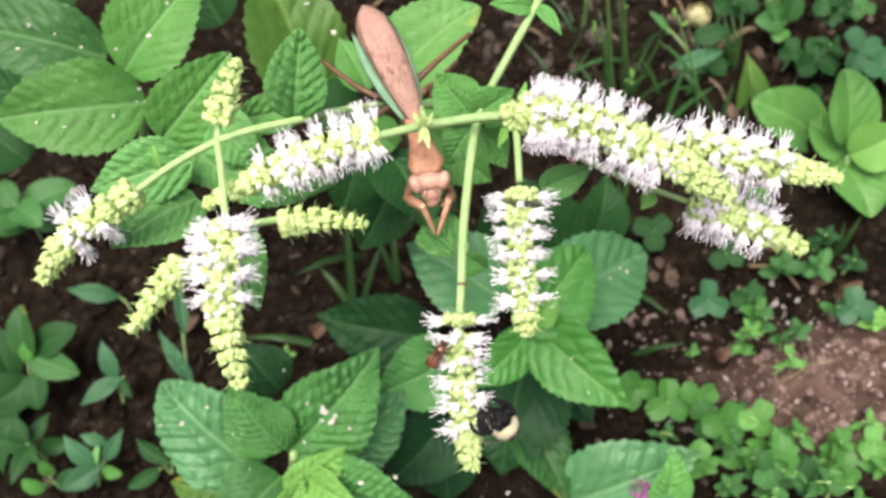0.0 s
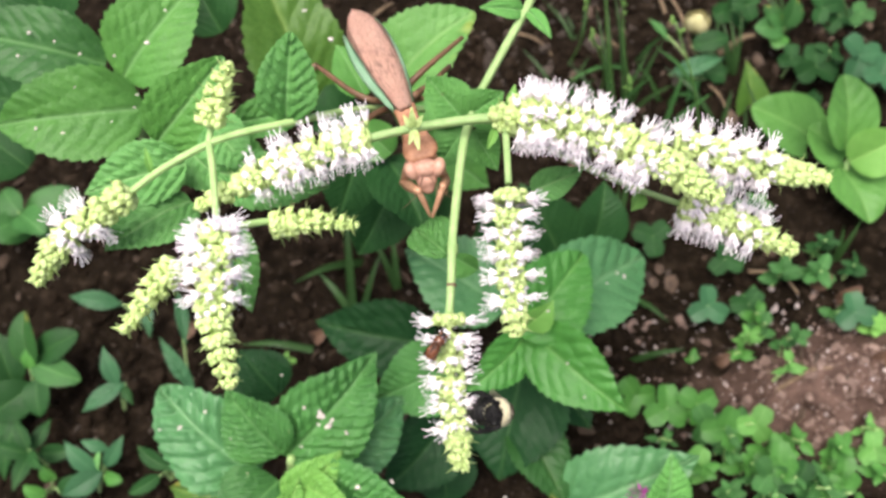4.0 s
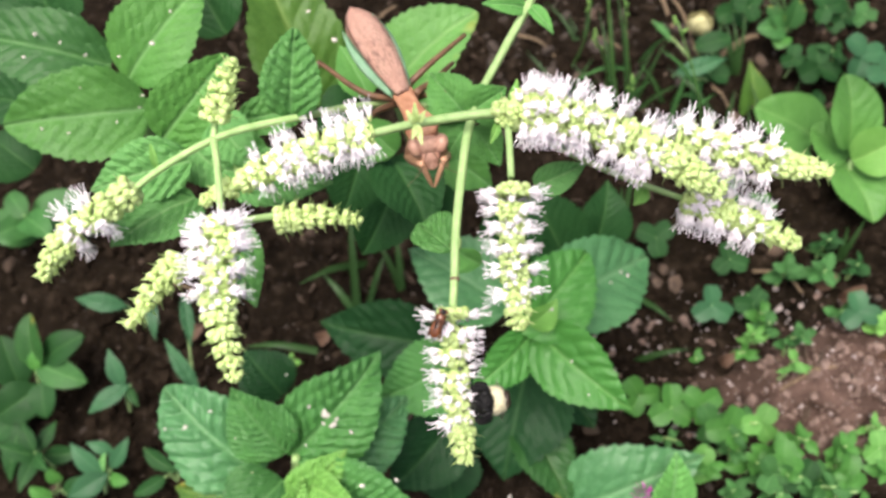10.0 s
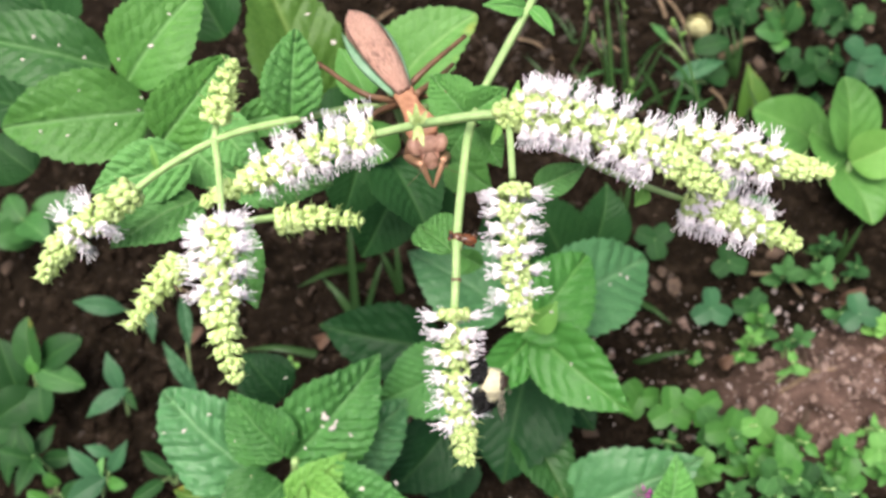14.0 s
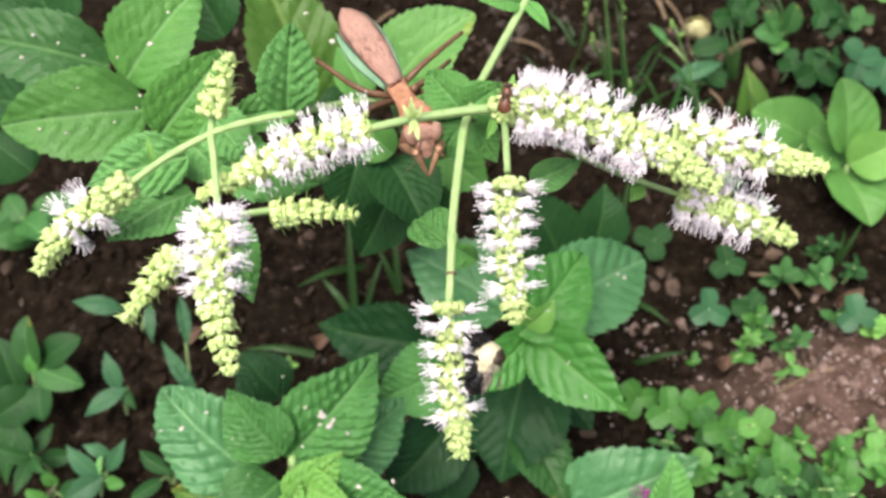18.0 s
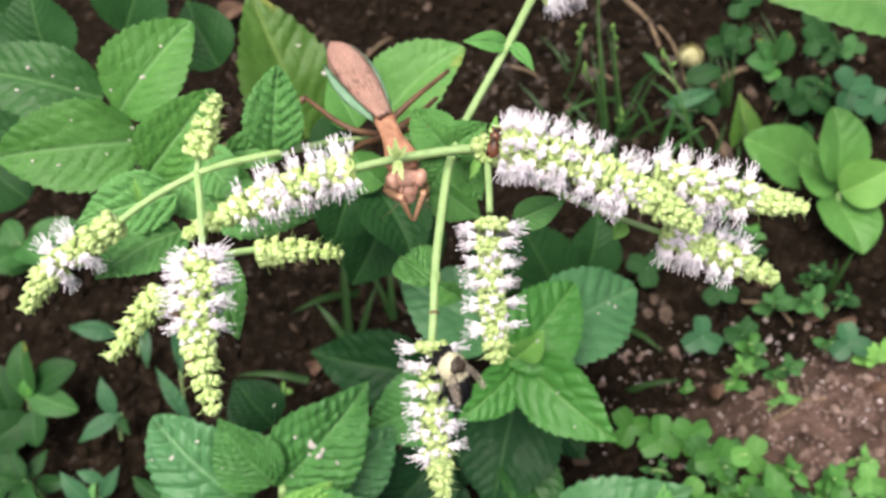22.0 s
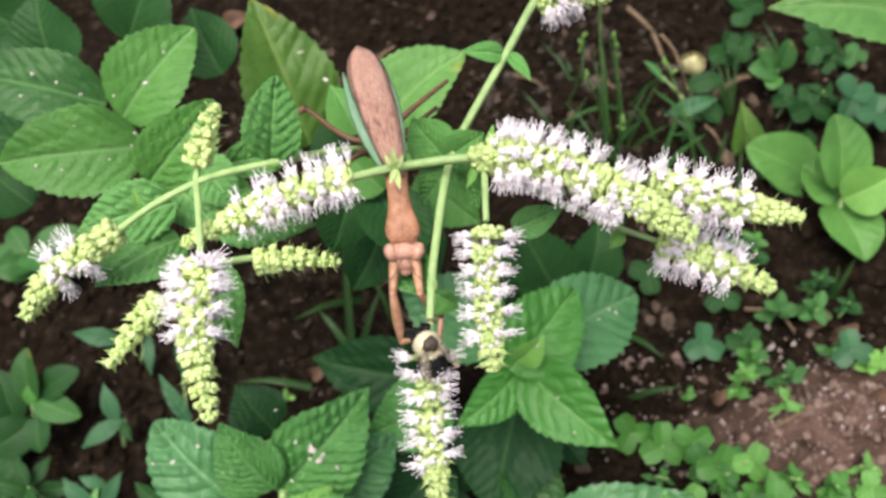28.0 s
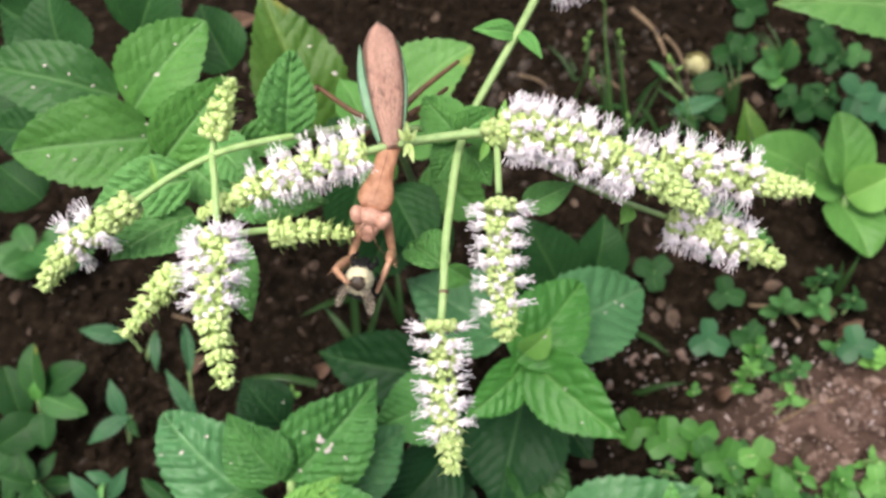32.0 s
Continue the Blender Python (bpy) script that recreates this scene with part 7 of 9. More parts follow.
    walk(MANTIS["abdomen"], [
        (0, aim((-0.0026, 0.0049, -0.0081), (-0.0186, 0.0364, 0.0058), (0.0000, -0.5180, 0.8554))),
        (1, aim((-0.0020, 0.0048, -0.0073), (-0.0184, 0.0359, 0.0070), (0.0000, -0.5180, 0.8554))),
        (2, aim((-0.0024, 0.0050, -0.0066), (-0.0184, 0.0372, 0.0059), (0.0000, -0.5180, 0.8554))),
        (3, aim((-0.0028, 0.0053, -0.0057), (-0.0190, 0.0382, 0.0041), (0.0000, -0.5180, 0.8554))),
        (5.5, aim((-0.0039, 0.0104, -0.0036), (-0.0211, 0.0443, -0.0028), (0.0000, -0.5180, 0.8554))),
        (6, aim((-0.0041, 0.0105, -0.0033), (-0.0214, 0.0443, -0.0030), (0.0000, -0.5180, 0.8554))),
        (7, aim((-0.0042, 0.0098, -0.0036), (-0.0213, 0.0438, -0.0035), (0.0000, -0.5180, 0.8554))),
        (8, aim((-0.0046, 0.0107, -0.0052), (-0.0219, 0.0445, -0.0043), (0.0000, -0.5180, 0.8554))),
        (9, aim((-0.0049, 0.0125, -0.0064), (-0.0221, 0.0464, -0.0052), (0.0000, -0.5180, 0.8554))),
        (10, aim((-0.0052, 0.0136, -0.0068), (-0.0224, 0.0474, -0.0056), (0.0000, -0.5180, 0.8554))),
        (11, aim((-0.0054, 0.0153, -0.0080), (-0.0233, 0.0488, -0.0073), (0.0000, -0.5180, 0.8554))),
        (12, aim((-0.0054, 0.0164, -0.0087), (-0.0234, 0.0499, -0.0083), (0.0000, -0.5180, 0.8554))),
        (13, aim((-0.0053, 0.0172, -0.0084), (-0.0233, 0.0506, -0.0087), (0.0000, -0.5180, 0.8554))),
        (14, aim((-0.0051, 0.0150, -0.0073), (-0.0230, 0.0486, -0.0073), (0.0000, -0.5180, 0.8554))),
        (14.5, aim((-0.0054, 0.0150, -0.0072), (-0.0233, 0.0486, -0.0072), (0.0000, -0.5180, 0.8554))),
        (16.5, aim((-0.0064, 0.0158, -0.0071), (-0.0244, 0.0493, -0.0086), (0.0000, -0.5180, 0.8554))),
        (17, aim((-0.0061, 0.0157, -0.0071), (-0.0243, 0.0491, -0.0080), (0.0000, -0.5180, 0.8554))),
        (18, aim((-0.0065, 0.0164, -0.0077), (-0.0246, 0.0498, -0.0094), (0.0000, -0.5180, 0.8554))),
        (19, aim((-0.0062, 0.0169, -0.0069), (-0.0247, 0.0500, -0.0090), (0.0000, -0.5180, 0.8554))),
        (20, aim((-0.0056, 0.0171, -0.0047), (-0.0239, 0.0502, -0.0080), (0.0000, -0.5180, 0.8554))),
        (21, aim((-0.0057, 0.0156, -0.0034), (-0.0239, 0.0488, -0.0068), (0.0000, -0.5180, 0.8554))),
        (22, aim((-0.0051, 0.0118, 0.0005), (-0.0233, 0.0450, -0.0024), (0.0000, -0.5180, 0.8554))),
        (23, aim((-0.0040, 0.0093, 0.0021), (-0.0213, 0.0430, -0.0002), (0.0000, -0.5180, 0.8554))),
        (24, aim((-0.0030, 0.0047, 0.0029), (-0.0200, 0.0387, 0.0047), (0.0000, -0.5180, 0.8554))),
        (24.2, aim((-0.0019, 0.0028, 0.0028), (-0.0189, 0.0365, 0.0072), (0.0000, -0.5180, 0.8554))),
        (24.4, aim((-0.0005, -0.0004, 0.0030), (-0.0169, 0.0328, 0.0113), (0.0000, -0.5180, 0.8554))),
        (24.6, aim((-0.0001, -0.0021, 0.0030), (-0.0157, 0.0306, 0.0143), (0.0000, -0.5180, 0.8554))),
        (24.8, aim((-0.0002, -0.0027, 0.0026), (-0.0154, 0.0296, 0.0158), (0.0000, -0.5180, 0.8554))),
        (25, aim((-0.0003, -0.0029, 0.0024), (-0.0155, 0.0293, 0.0156), (0.0000, -0.5180, 0.8554))),
        (25.5, aim((-0.0003, -0.0029, 0.0024), (-0.0155, 0.0293, 0.0156), (0.0000, -0.5180, 0.8554))),
        (27.5, aim((0.0011, -0.0071, 0.0017), (-0.0118, 0.0158, 0.0291), (0.0000, -0.5180, 0.8554))),
        (28, aim((0.0002, -0.0076, 0.0019), (-0.0110, 0.0208, 0.0245), (0.0000, -0.5180, 0.8554))),
        (28.5, aim((0.0000, -0.0083, 0.0021), (-0.0107, 0.0160, 0.0293), (0.0000, -0.5180, 0.8554))),
        (29, aim((0.0005, -0.0084, 0.0027), (-0.0106, 0.0158, 0.0298), (0.0000, -0.5180, 0.8554))),
        (29.5, aim((0.0006, -0.0086, 0.0031), (-0.0099, 0.0178, 0.0284), (0.0000, -0.5180, 0.8554))),
        (30, aim((-0.0005, -0.0089, 0.0032), (-0.0111, 0.0223, 0.0223), (0.0000, -0.5180, 0.8554))),
        (30.5, aim((-0.0022, -0.0099, 0.0028), (-0.0101, 0.0205, 0.0243), (0.0000, -0.5180, 0.8554))),
        (31, aim((-0.0041, -0.0112, 0.0024), (-0.0082, 0.0138, 0.0307), (0.0000, -0.5180, 0.8554))),
        (31.5, aim((-0.0051, -0.0098, 0.0037), (-0.0094, 0.0228, 0.0227), (0.0000, -0.5180, 0.8554))),
        (32, aim((-0.0050, -0.0092, 0.0045), (-0.0097, 0.0255, 0.0194), (0.0000, -0.5180, 0.8554)))])
    walk(MANTIS["prothorax"], [
        (0, aim((-0.0026, 0.0049, -0.0081), (0.0020, -0.0171, -0.0076), (0.0000, -0.5180, 0.8554))),
        (1, aim((-0.0020, 0.0048, -0.0073), (0.0024, -0.0173, -0.0062), (0.0000, -0.5180, 0.8554))),
        (2, aim((-0.0024, 0.0050, -0.0066), (0.0031, -0.0167, -0.0051), (0.0000, -0.5180, 0.8554))),
        (3, aim((-0.0028, 0.0053, -0.0057), (0.0036, -0.0162, -0.0040), (0.0000, -0.5180, 0.8554))),
        (5.5, aim((-0.0039, 0.0104, -0.0036), (0.0029, -0.0110, -0.0038), (0.0000, -0.5180, 0.8554))),
        (6, aim((-0.0041, 0.0105, -0.0033), (0.0030, -0.0108, -0.0037), (0.0000, -0.5180, 0.8554))),
        (7, aim((-0.0042, 0.0098, -0.0036), (0.0029, -0.0115, -0.0025), (0.0000, -0.5180, 0.8554))),
        (8, aim((-0.0046, 0.0107, -0.0052), (0.0026, -0.0105, -0.0029), (0.0000, -0.5180, 0.8554))),
        (9, aim((-0.0049, 0.0125, -0.0064), (0.0027, -0.0084, -0.0033), (0.0000, -0.5180, 0.8554))),
        (10, aim((-0.0052, 0.0136, -0.0068), (0.0031, -0.0071, -0.0037), (0.0000, -0.5180, 0.8554))),
        (11, aim((-0.0054, 0.0153, -0.0080), (0.0031, -0.0052, -0.0045), (0.0000, -0.5180, 0.8554))),
        (12, aim((-0.0054, 0.0164, -0.0087), (0.0035, -0.0039, -0.0050), (0.0000, -0.5180, 0.8554))),
        (13, aim((-0.0053, 0.0172, -0.0084), (0.0036, -0.0033, -0.0055), (0.0000, -0.5180, 0.8554))),
        (14, aim((-0.0051, 0.0150, -0.0073), (0.0028, -0.0059, -0.0046), (0.0000, -0.5180, 0.8554))),
        (14.5, aim((-0.0054, 0.0150, -0.0072), (0.0025, -0.0059, -0.0045), (0.0000, -0.5180, 0.8554))),
        (16.5, aim((-0.0064, 0.0158, -0.0071), (0.0027, -0.0046, -0.0050), (0.0000, -0.5180, 0.8554))),
        (17, aim((-0.0061, 0.0157, -0.0071), (0.0030, -0.0047, -0.0044), (0.0000, -0.5180, 0.8554))),
        (18, aim((-0.0065, 0.0164, -0.0077), (0.0025, -0.0039, -0.0040), (0.0000, -0.5180, 0.8554))),
        (19, aim((-0.0062, 0.0169, -0.0069), (0.0031, -0.0033, -0.0033), (0.0000, -0.5180, 0.8554))),
        (20, aim((-0.0056, 0.0171, -0.0047), (0.0040, -0.0031, -0.0022), (0.0000, -0.5180, 0.8554))),
        (21, aim((-0.0057, 0.0156, -0.0034), (0.0036, -0.0049, -0.0032), (0.0000, -0.5180, 0.8554))),
        (22, aim((-0.0051, 0.0118, 0.0005), (0.0027, -0.0093, -0.0004), (0.0000, -0.5180, 0.8554))),
        (23, aim((-0.0040, 0.0093, 0.0021), (0.0031, -0.0121, 0.0021), (0.0000, -0.5180, 0.8554))),
        (24, aim((-0.0030, 0.0047, 0.0029), (0.0031, -0.0169, 0.0033), (0.0000, -0.5180, 0.8554))),
        (24.2, aim((-0.0019, 0.0028, 0.0028), (0.0033, -0.0190, 0.0035), (0.0000, -0.5180, 0.8554))),
        (24.4, aim((-0.0005, -0.0004, 0.0030), (0.0037, -0.0225, 0.0023), (0.0000, -0.5180, 0.8554))),
        (24.6, aim((-0.0001, -0.0021, 0.0030), (0.0038, -0.0243, 0.0028), (0.0000, -0.5180, 0.8554))),
        (24.8, aim((-0.0002, -0.0027, 0.0026), (0.0039, -0.0248, 0.0030), (0.0000, -0.5180, 0.8554))),
        (25, aim((-0.0003, -0.0029, 0.0024), (0.0038, -0.0250, 0.0028), (0.0000, -0.5180, 0.8554))),
        (25.5, aim((-0.0003, -0.0029, 0.0024), (0.0038, -0.0250, 0.0022), (0.0000, -0.5180, 0.8554))),
        (27.5, aim((0.0011, -0.0071, 0.0017), (0.0043, -0.0255, -0.0110), (0.0000, -0.5180, 0.8554))),
        (28, aim((0.0002, -0.0076, 0.0019), (0.0030, -0.0261, -0.0108), (0.0000, -0.5180, 0.8554))),
        (28.5, aim((0.0000, -0.0083, 0.0021), (0.0027, -0.0268, -0.0103), (0.0000, -0.5180, 0.8554))),
        (29, aim((0.0005, -0.0084, 0.0027), (0.0026, -0.0271, -0.0096), (0.0000, -0.5180, 0.8554))),
        (29.5, aim((0.0006, -0.0086, 0.0031), (0.0020, -0.0298, -0.0043), (0.0000, -0.5180, 0.8554))),
        (30, aim((-0.0005, -0.0089, 0.0032), (-0.0005, -0.0313, 0.0009), (0.0000, -0.5180, 0.8554))),
        (30.5, aim((-0.0022, -0.0099, 0.0028), (-0.0045, -0.0321, -0.0003), (0.0000, -0.5180, 0.8554))),
        (31, aim((-0.0041, -0.0112, 0.0024), (-0.0081, -0.0330, -0.0018), (0.0000, -0.5180, 0.8554))),
        (31.5, aim((-0.0051, -0.0098, 0.0037), (-0.0101, -0.0302, -0.0044), (0.0000, -0.5180, 0.8554))),
        (32, aim((-0.0050, -0.0092, 0.0045), (-0.0098, -0.0305, -0.0007), (0.0000, -0.5180, 0.8554)))])
    walk(MANTIS["head"], [
        (0, aim((0.0020, -0.0171, -0.0076), (0.0036, -0.0237, -0.0161), (0.0000, -0.5180, 0.8554))),
        (1, aim((0.0024, -0.0173, -0.0062), (0.0039, -0.0239, -0.0147), (0.0000, -0.5180, 0.8554))),
        (2, aim((0.0031, -0.0167, -0.0051), (0.0047, -0.0233, -0.0136), (0.0000, -0.5180, 0.8554))),
        (3, aim((0.0036, -0.0162, -0.0040), (0.0051, -0.0227, -0.0125), (0.0000, -0.5180, 0.8554))),
        (5.5, aim((0.0029, -0.0110, -0.0038), (0.0044, -0.0175, -0.0124), (0.0000, -0.5180, 0.8554))),
        (6, aim((0.0030, -0.0108, -0.0037), (0.0045, -0.0174, -0.0123), (0.0000, -0.5180, 0.8554))),
        (7, aim((0.0029, -0.0115, -0.0025), (0.0044, -0.0179, -0.0111), (0.0000, -0.5180, 0.8554))),
        (8, aim((0.0026, -0.0105, -0.0029), (0.0041, -0.0170, -0.0115), (0.0000, -0.5180, 0.8554))),
        (9, aim((0.0027, -0.0084, -0.0033), (0.0042, -0.0149, -0.0119), (0.0000, -0.5180, 0.8554))),
        (10, aim((0.0031, -0.0071, -0.0037), (0.0051, -0.0136, -0.0123), (0.0000, -0.5180, 0.8554))),
        (11, aim((0.0031, -0.0052, -0.0045), (0.0052, -0.0118, -0.0132), (0.0000, -0.5180, 0.8554))),
        (12, aim((0.0035, -0.0039, -0.0050), (0.0056, -0.0105, -0.0137), (0.0000, -0.5180, 0.8554))),
        (13, aim((0.0036, -0.0033, -0.0055), (0.0056, -0.0099, -0.0142), (0.0000, -0.5180, 0.8554))),
        (14, aim((0.0028, -0.0059, -0.0046), (0.0048, -0.0124, -0.0133), (0.0000, -0.5180, 0.8554))),
        (14.5, aim((0.0025, -0.0059, -0.0045), (0.0045, -0.0124, -0.0131), (0.0000, -0.5180, 0.8554))),
        (16.5, aim((0.0027, -0.0046, -0.0050), (0.0047, -0.0112, -0.0138), (0.0000, -0.5180, 0.8554))),
        (17, aim((0.0030, -0.0047, -0.0044), (0.0051, -0.0112, -0.0131), (0.0000, -0.5180, 0.8554))),
        (18, aim((0.0025, -0.0039, -0.0040), (0.0046, -0.0104, -0.0128), (0.0000, -0.5180, 0.8554))),
        (19, aim((0.0031, -0.0033, -0.0033), (0.0051, -0.0098, -0.0121), (0.0000, -0.5180, 0.8554))),
        (20, aim((0.0040, -0.0031, -0.0022), (0.0060, -0.0096, -0.0109), (0.0000, -0.5180, 0.8554))),
        (21, aim((0.0036, -0.0049, -0.0032), (0.0050, -0.0114, -0.0120), (0.0000, -0.5180, 0.8554))),
        (22, aim((0.0027, -0.0093, -0.0004), (0.0038, -0.0157, -0.0093), (0.0000, -0.5180, 0.8554))),
        (23, aim((0.0031, -0.0121, 0.0021), (0.0040, -0.0183, -0.0068), (0.0000, -0.5180, 0.8554))),
        (24, aim((0.0031, -0.0169, 0.0033), (0.0040, -0.0230, -0.0056), (0.0000, -0.5180, 0.8554))),
        (24.2, aim((0.0033, -0.0190, 0.0035), (0.0040, -0.0251, -0.0055), (0.0000, -0.5180, 0.8554))),
        (24.4, aim((0.0037, -0.0225, 0.0023), (0.0041, -0.0286, -0.0067), (0.0000, -0.5180, 0.8554))),
        (24.6, aim((0.0038, -0.0243, 0.0028), (0.0041, -0.0303, -0.0061), (0.0000, -0.5180, 0.8554))),
        (24.8, aim((0.0039, -0.0248, 0.0030), (0.0042, -0.0308, -0.0059), (0.0000, -0.5180, 0.8554))),
        (25, aim((0.0038, -0.0250, 0.0028), (0.0041, -0.0311, -0.0061), (0.0000, -0.5180, 0.8554))),
        (25.5, aim((0.0038, -0.0250, 0.0022), (0.0041, -0.0311, -0.0067), (0.0000, -0.5180, 0.8554))),
        (27.5, aim((0.0043, -0.0255, -0.0110), (0.0056, -0.0344, -0.0219), (0.0000, -0.5180, 0.8554))),
        (28, aim((0.0030, -0.0261, -0.0108), (0.0034, -0.0332, -0.0203), (0.0000, -0.5180, 0.8554))),
        (28.5, aim((0.0027, -0.0268, -0.0103), (0.0032, -0.0344, -0.0201), (0.0000, -0.5180, 0.8554))),
        (29, aim((0.0026, -0.0271, -0.0096), (0.0035, -0.0343, -0.0192), (0.0000, -0.5180, 0.8554))),
        (29.5, aim((0.0020, -0.0298, -0.0043), (0.0023, -0.0362, -0.0133), (0.0000, -0.5180, 0.8554))),
        (30, aim((-0.0005, -0.0313, 0.0009), (-0.0007, -0.0375, -0.0081), (0.0000, -0.5180, 0.8554))),
        (30.5, aim((-0.0045, -0.0321, -0.0003), (-0.0053, -0.0383, -0.0092), (0.0000, -0.5180, 0.8554))),
        (31, aim((-0.0081, -0.0330, -0.0018), (-0.0089, -0.0392, -0.0108), (0.0000, -0.5180, 0.8554))),
        (31.5, aim((-0.0101, -0.0302, -0.0044), (-0.0120, -0.0365, -0.0134), (0.0000, -0.5180, 0.8554))),
        (32, aim((-0.0098, -0.0305, -0.0007), (-0.0121, -0.0367, -0.0096), (0.0000, -0.5180, 0.8554)))])
    walk(MANTIS["coxa_L"], [
        (0, aim((-0.0011, -0.0143, -0.0098), (-0.0050, -0.0137, -0.0269), (0.0000, -0.5180, 0.8554))),
        (1, aim((-0.0007, -0.0144, -0.0085), (-0.0046, -0.0138, -0.0255), (0.0000, -0.5180, 0.8554))),
        (2, aim((-0.0001, -0.0139, -0.0074), (-0.0039, -0.0131, -0.0244), (0.0000, -0.5180, 0.8554))),
        (3, aim((0.0004, -0.0134, -0.0062), (-0.0035, -0.0124, -0.0233), (0.0000, -0.5180, 0.8554))),
        (5.5, aim((-0.0004, -0.0082, -0.0059), (-0.0038, -0.0051, -0.0228), (0.0000, -0.5180, 0.8554))),
        (6, aim((-0.0003, -0.0081, -0.0058), (-0.0037, -0.0049, -0.0227), (0.0000, -0.5180, 0.8554))),
        (7, aim((-0.0004, -0.0087, -0.0047), (-0.0037, -0.0054, -0.0216), (0.0000, -0.5180, 0.8554))),
        (8, aim((-0.0007, -0.0078, -0.0052), (-0.0041, -0.0043, -0.0221), (0.0000, -0.5180, 0.8554))),
        (9, aim((-0.0006, -0.0057, -0.0057), (-0.0040, -0.0020, -0.0225), (0.0000, -0.5180, 0.8554))),
        (10, aim((-0.0003, -0.0044, -0.0060), (-0.0035, -0.0007, -0.0228), (0.0000, -0.5180, 0.8554))),
        (11, aim((-0.0003, -0.0025, -0.0069), (-0.0035, 0.0014, -0.0236), (0.0000, -0.5180, 0.8554))),
        (12, aim((0.0001, -0.0012, -0.0074), (-0.0031, 0.0027, -0.0241), (0.0000, -0.5180, 0.8554))),
        (13, aim((0.0002, -0.0006, -0.0078), (-0.0031, 0.0033, -0.0246), (0.0000, -0.5180, 0.8554))),
        (14, aim((-0.0006, -0.0031, -0.0070), (-0.0039, 0.0006, -0.0237), (0.0000, -0.5180, 0.8554))),
        (14.5, aim((-0.0009, -0.0031, -0.0068), (-0.0041, 0.0006, -0.0236), (0.0000, -0.5180, 0.8554))),
        (16.5, aim((-0.0007, -0.0019, -0.0073), (-0.0040, 0.0018, -0.0241), (0.0000, -0.5180, 0.8554))),
        (17, aim((-0.0004, -0.0020, -0.0067), (-0.0037, 0.0019, -0.0235), (0.0000, -0.5180, 0.8554))),
        (18, aim((-0.0009, -0.0012, -0.0064), (-0.0043, 0.0029, -0.0231), (0.0000, -0.5180, 0.8554))),
        (19, aim((-0.0004, -0.0006, -0.0057), (-0.0038, 0.0036, -0.0224), (0.0000, -0.5180, 0.8554))),
        (20, aim((0.0005, -0.0004, -0.0045), (-0.0029, 0.0036, -0.0212), (0.0000, -0.5180, 0.8554))),
        (21, aim((0.0001, -0.0022, -0.0053), (-0.0035, 0.0013, -0.0221), (0.0000, -0.5180, 0.8554))),
        (22, aim((-0.0007, -0.0066, -0.0024), (-0.0044, -0.0034, -0.0192), (0.0000, -0.5180, 0.8554))),
        (23, aim((-0.0002, -0.0093, 0.0000), (-0.0040, -0.0061, -0.0168), (0.0000, -0.5180, 0.8554))),
        (24, aim((-0.0001, -0.0141, 0.0012), (-0.0040, -0.0110, -0.0156), (0.0000, -0.5180, 0.8554))),
        (24.2, aim((0.0002, -0.0162, 0.0013), (-0.0038, -0.0132, -0.0155), (0.0000, -0.5180, 0.8554))),
        (24.4, aim((0.0007, -0.0197, 0.0002), (-0.0034, -0.0169, -0.0166), (0.0000, -0.5180, 0.8554))),
        (24.6, aim((0.0007, -0.0214, 0.0007), (-0.0001, -0.0362, -0.0086), (0.0000, -0.5180, 0.8554))),
        (24.8, aim((0.0008, -0.0219, 0.0008), (0.0006, -0.0367, -0.0086), (0.0000, -0.5180, 0.8554))),
        (25, aim((0.0007, -0.0222, 0.0006), (0.0005, -0.0369, -0.0088), (0.0000, -0.5180, 0.8554))),
        (25.5, aim((0.0007, -0.0222, 0.0001), (0.0005, -0.0370, -0.0093), (0.0000, -0.5180, 0.8554))),
        (27.5, aim((0.0012, -0.0229, -0.0122), (0.0019, -0.0380, -0.0211), (0.0000, -0.5180, 0.8554))),
        (28, aim((0.0000, -0.0235, -0.0120), (-0.0005, -0.0386, -0.0208), (0.0000, -0.5180, 0.8554))),
        (28.5, aim((-0.0003, -0.0242, -0.0116), (-0.0003, -0.0394, -0.0203), (0.0000, -0.5180, 0.8554))),
        (29, aim((-0.0004, -0.0245, -0.0109), (0.0004, -0.0398, -0.0194), (0.0000, -0.5180, 0.8554))),
        (29.5, aim((-0.0009, -0.0270, -0.0059), (-0.0011, -0.0422, -0.0146), (0.0000, -0.5180, 0.8554))),
        (30, aim((-0.0033, -0.0284, -0.0011), (-0.0030, -0.0399, -0.0143), (0.0000, -0.5180, 0.8554))),
        (30.5, aim((-0.0071, -0.0292, -0.0022), (-0.0099, -0.0388, -0.0166), (0.0000, -0.5180, 0.8554))),
        (31, aim((-0.0106, -0.0302, -0.0037), (-0.0156, -0.0401, -0.0172), (0.0000, -0.5180, 0.8554))),
        (31.5, aim((-0.0126, -0.0275, -0.0059), (-0.0177, -0.0363, -0.0202), (0.0000, -0.5180, 0.8554))),
        (32, aim((-0.0122, -0.0278, -0.0024), (-0.0168, -0.0398, -0.0143), (0.0000, -0.5180, 0.8554)))])
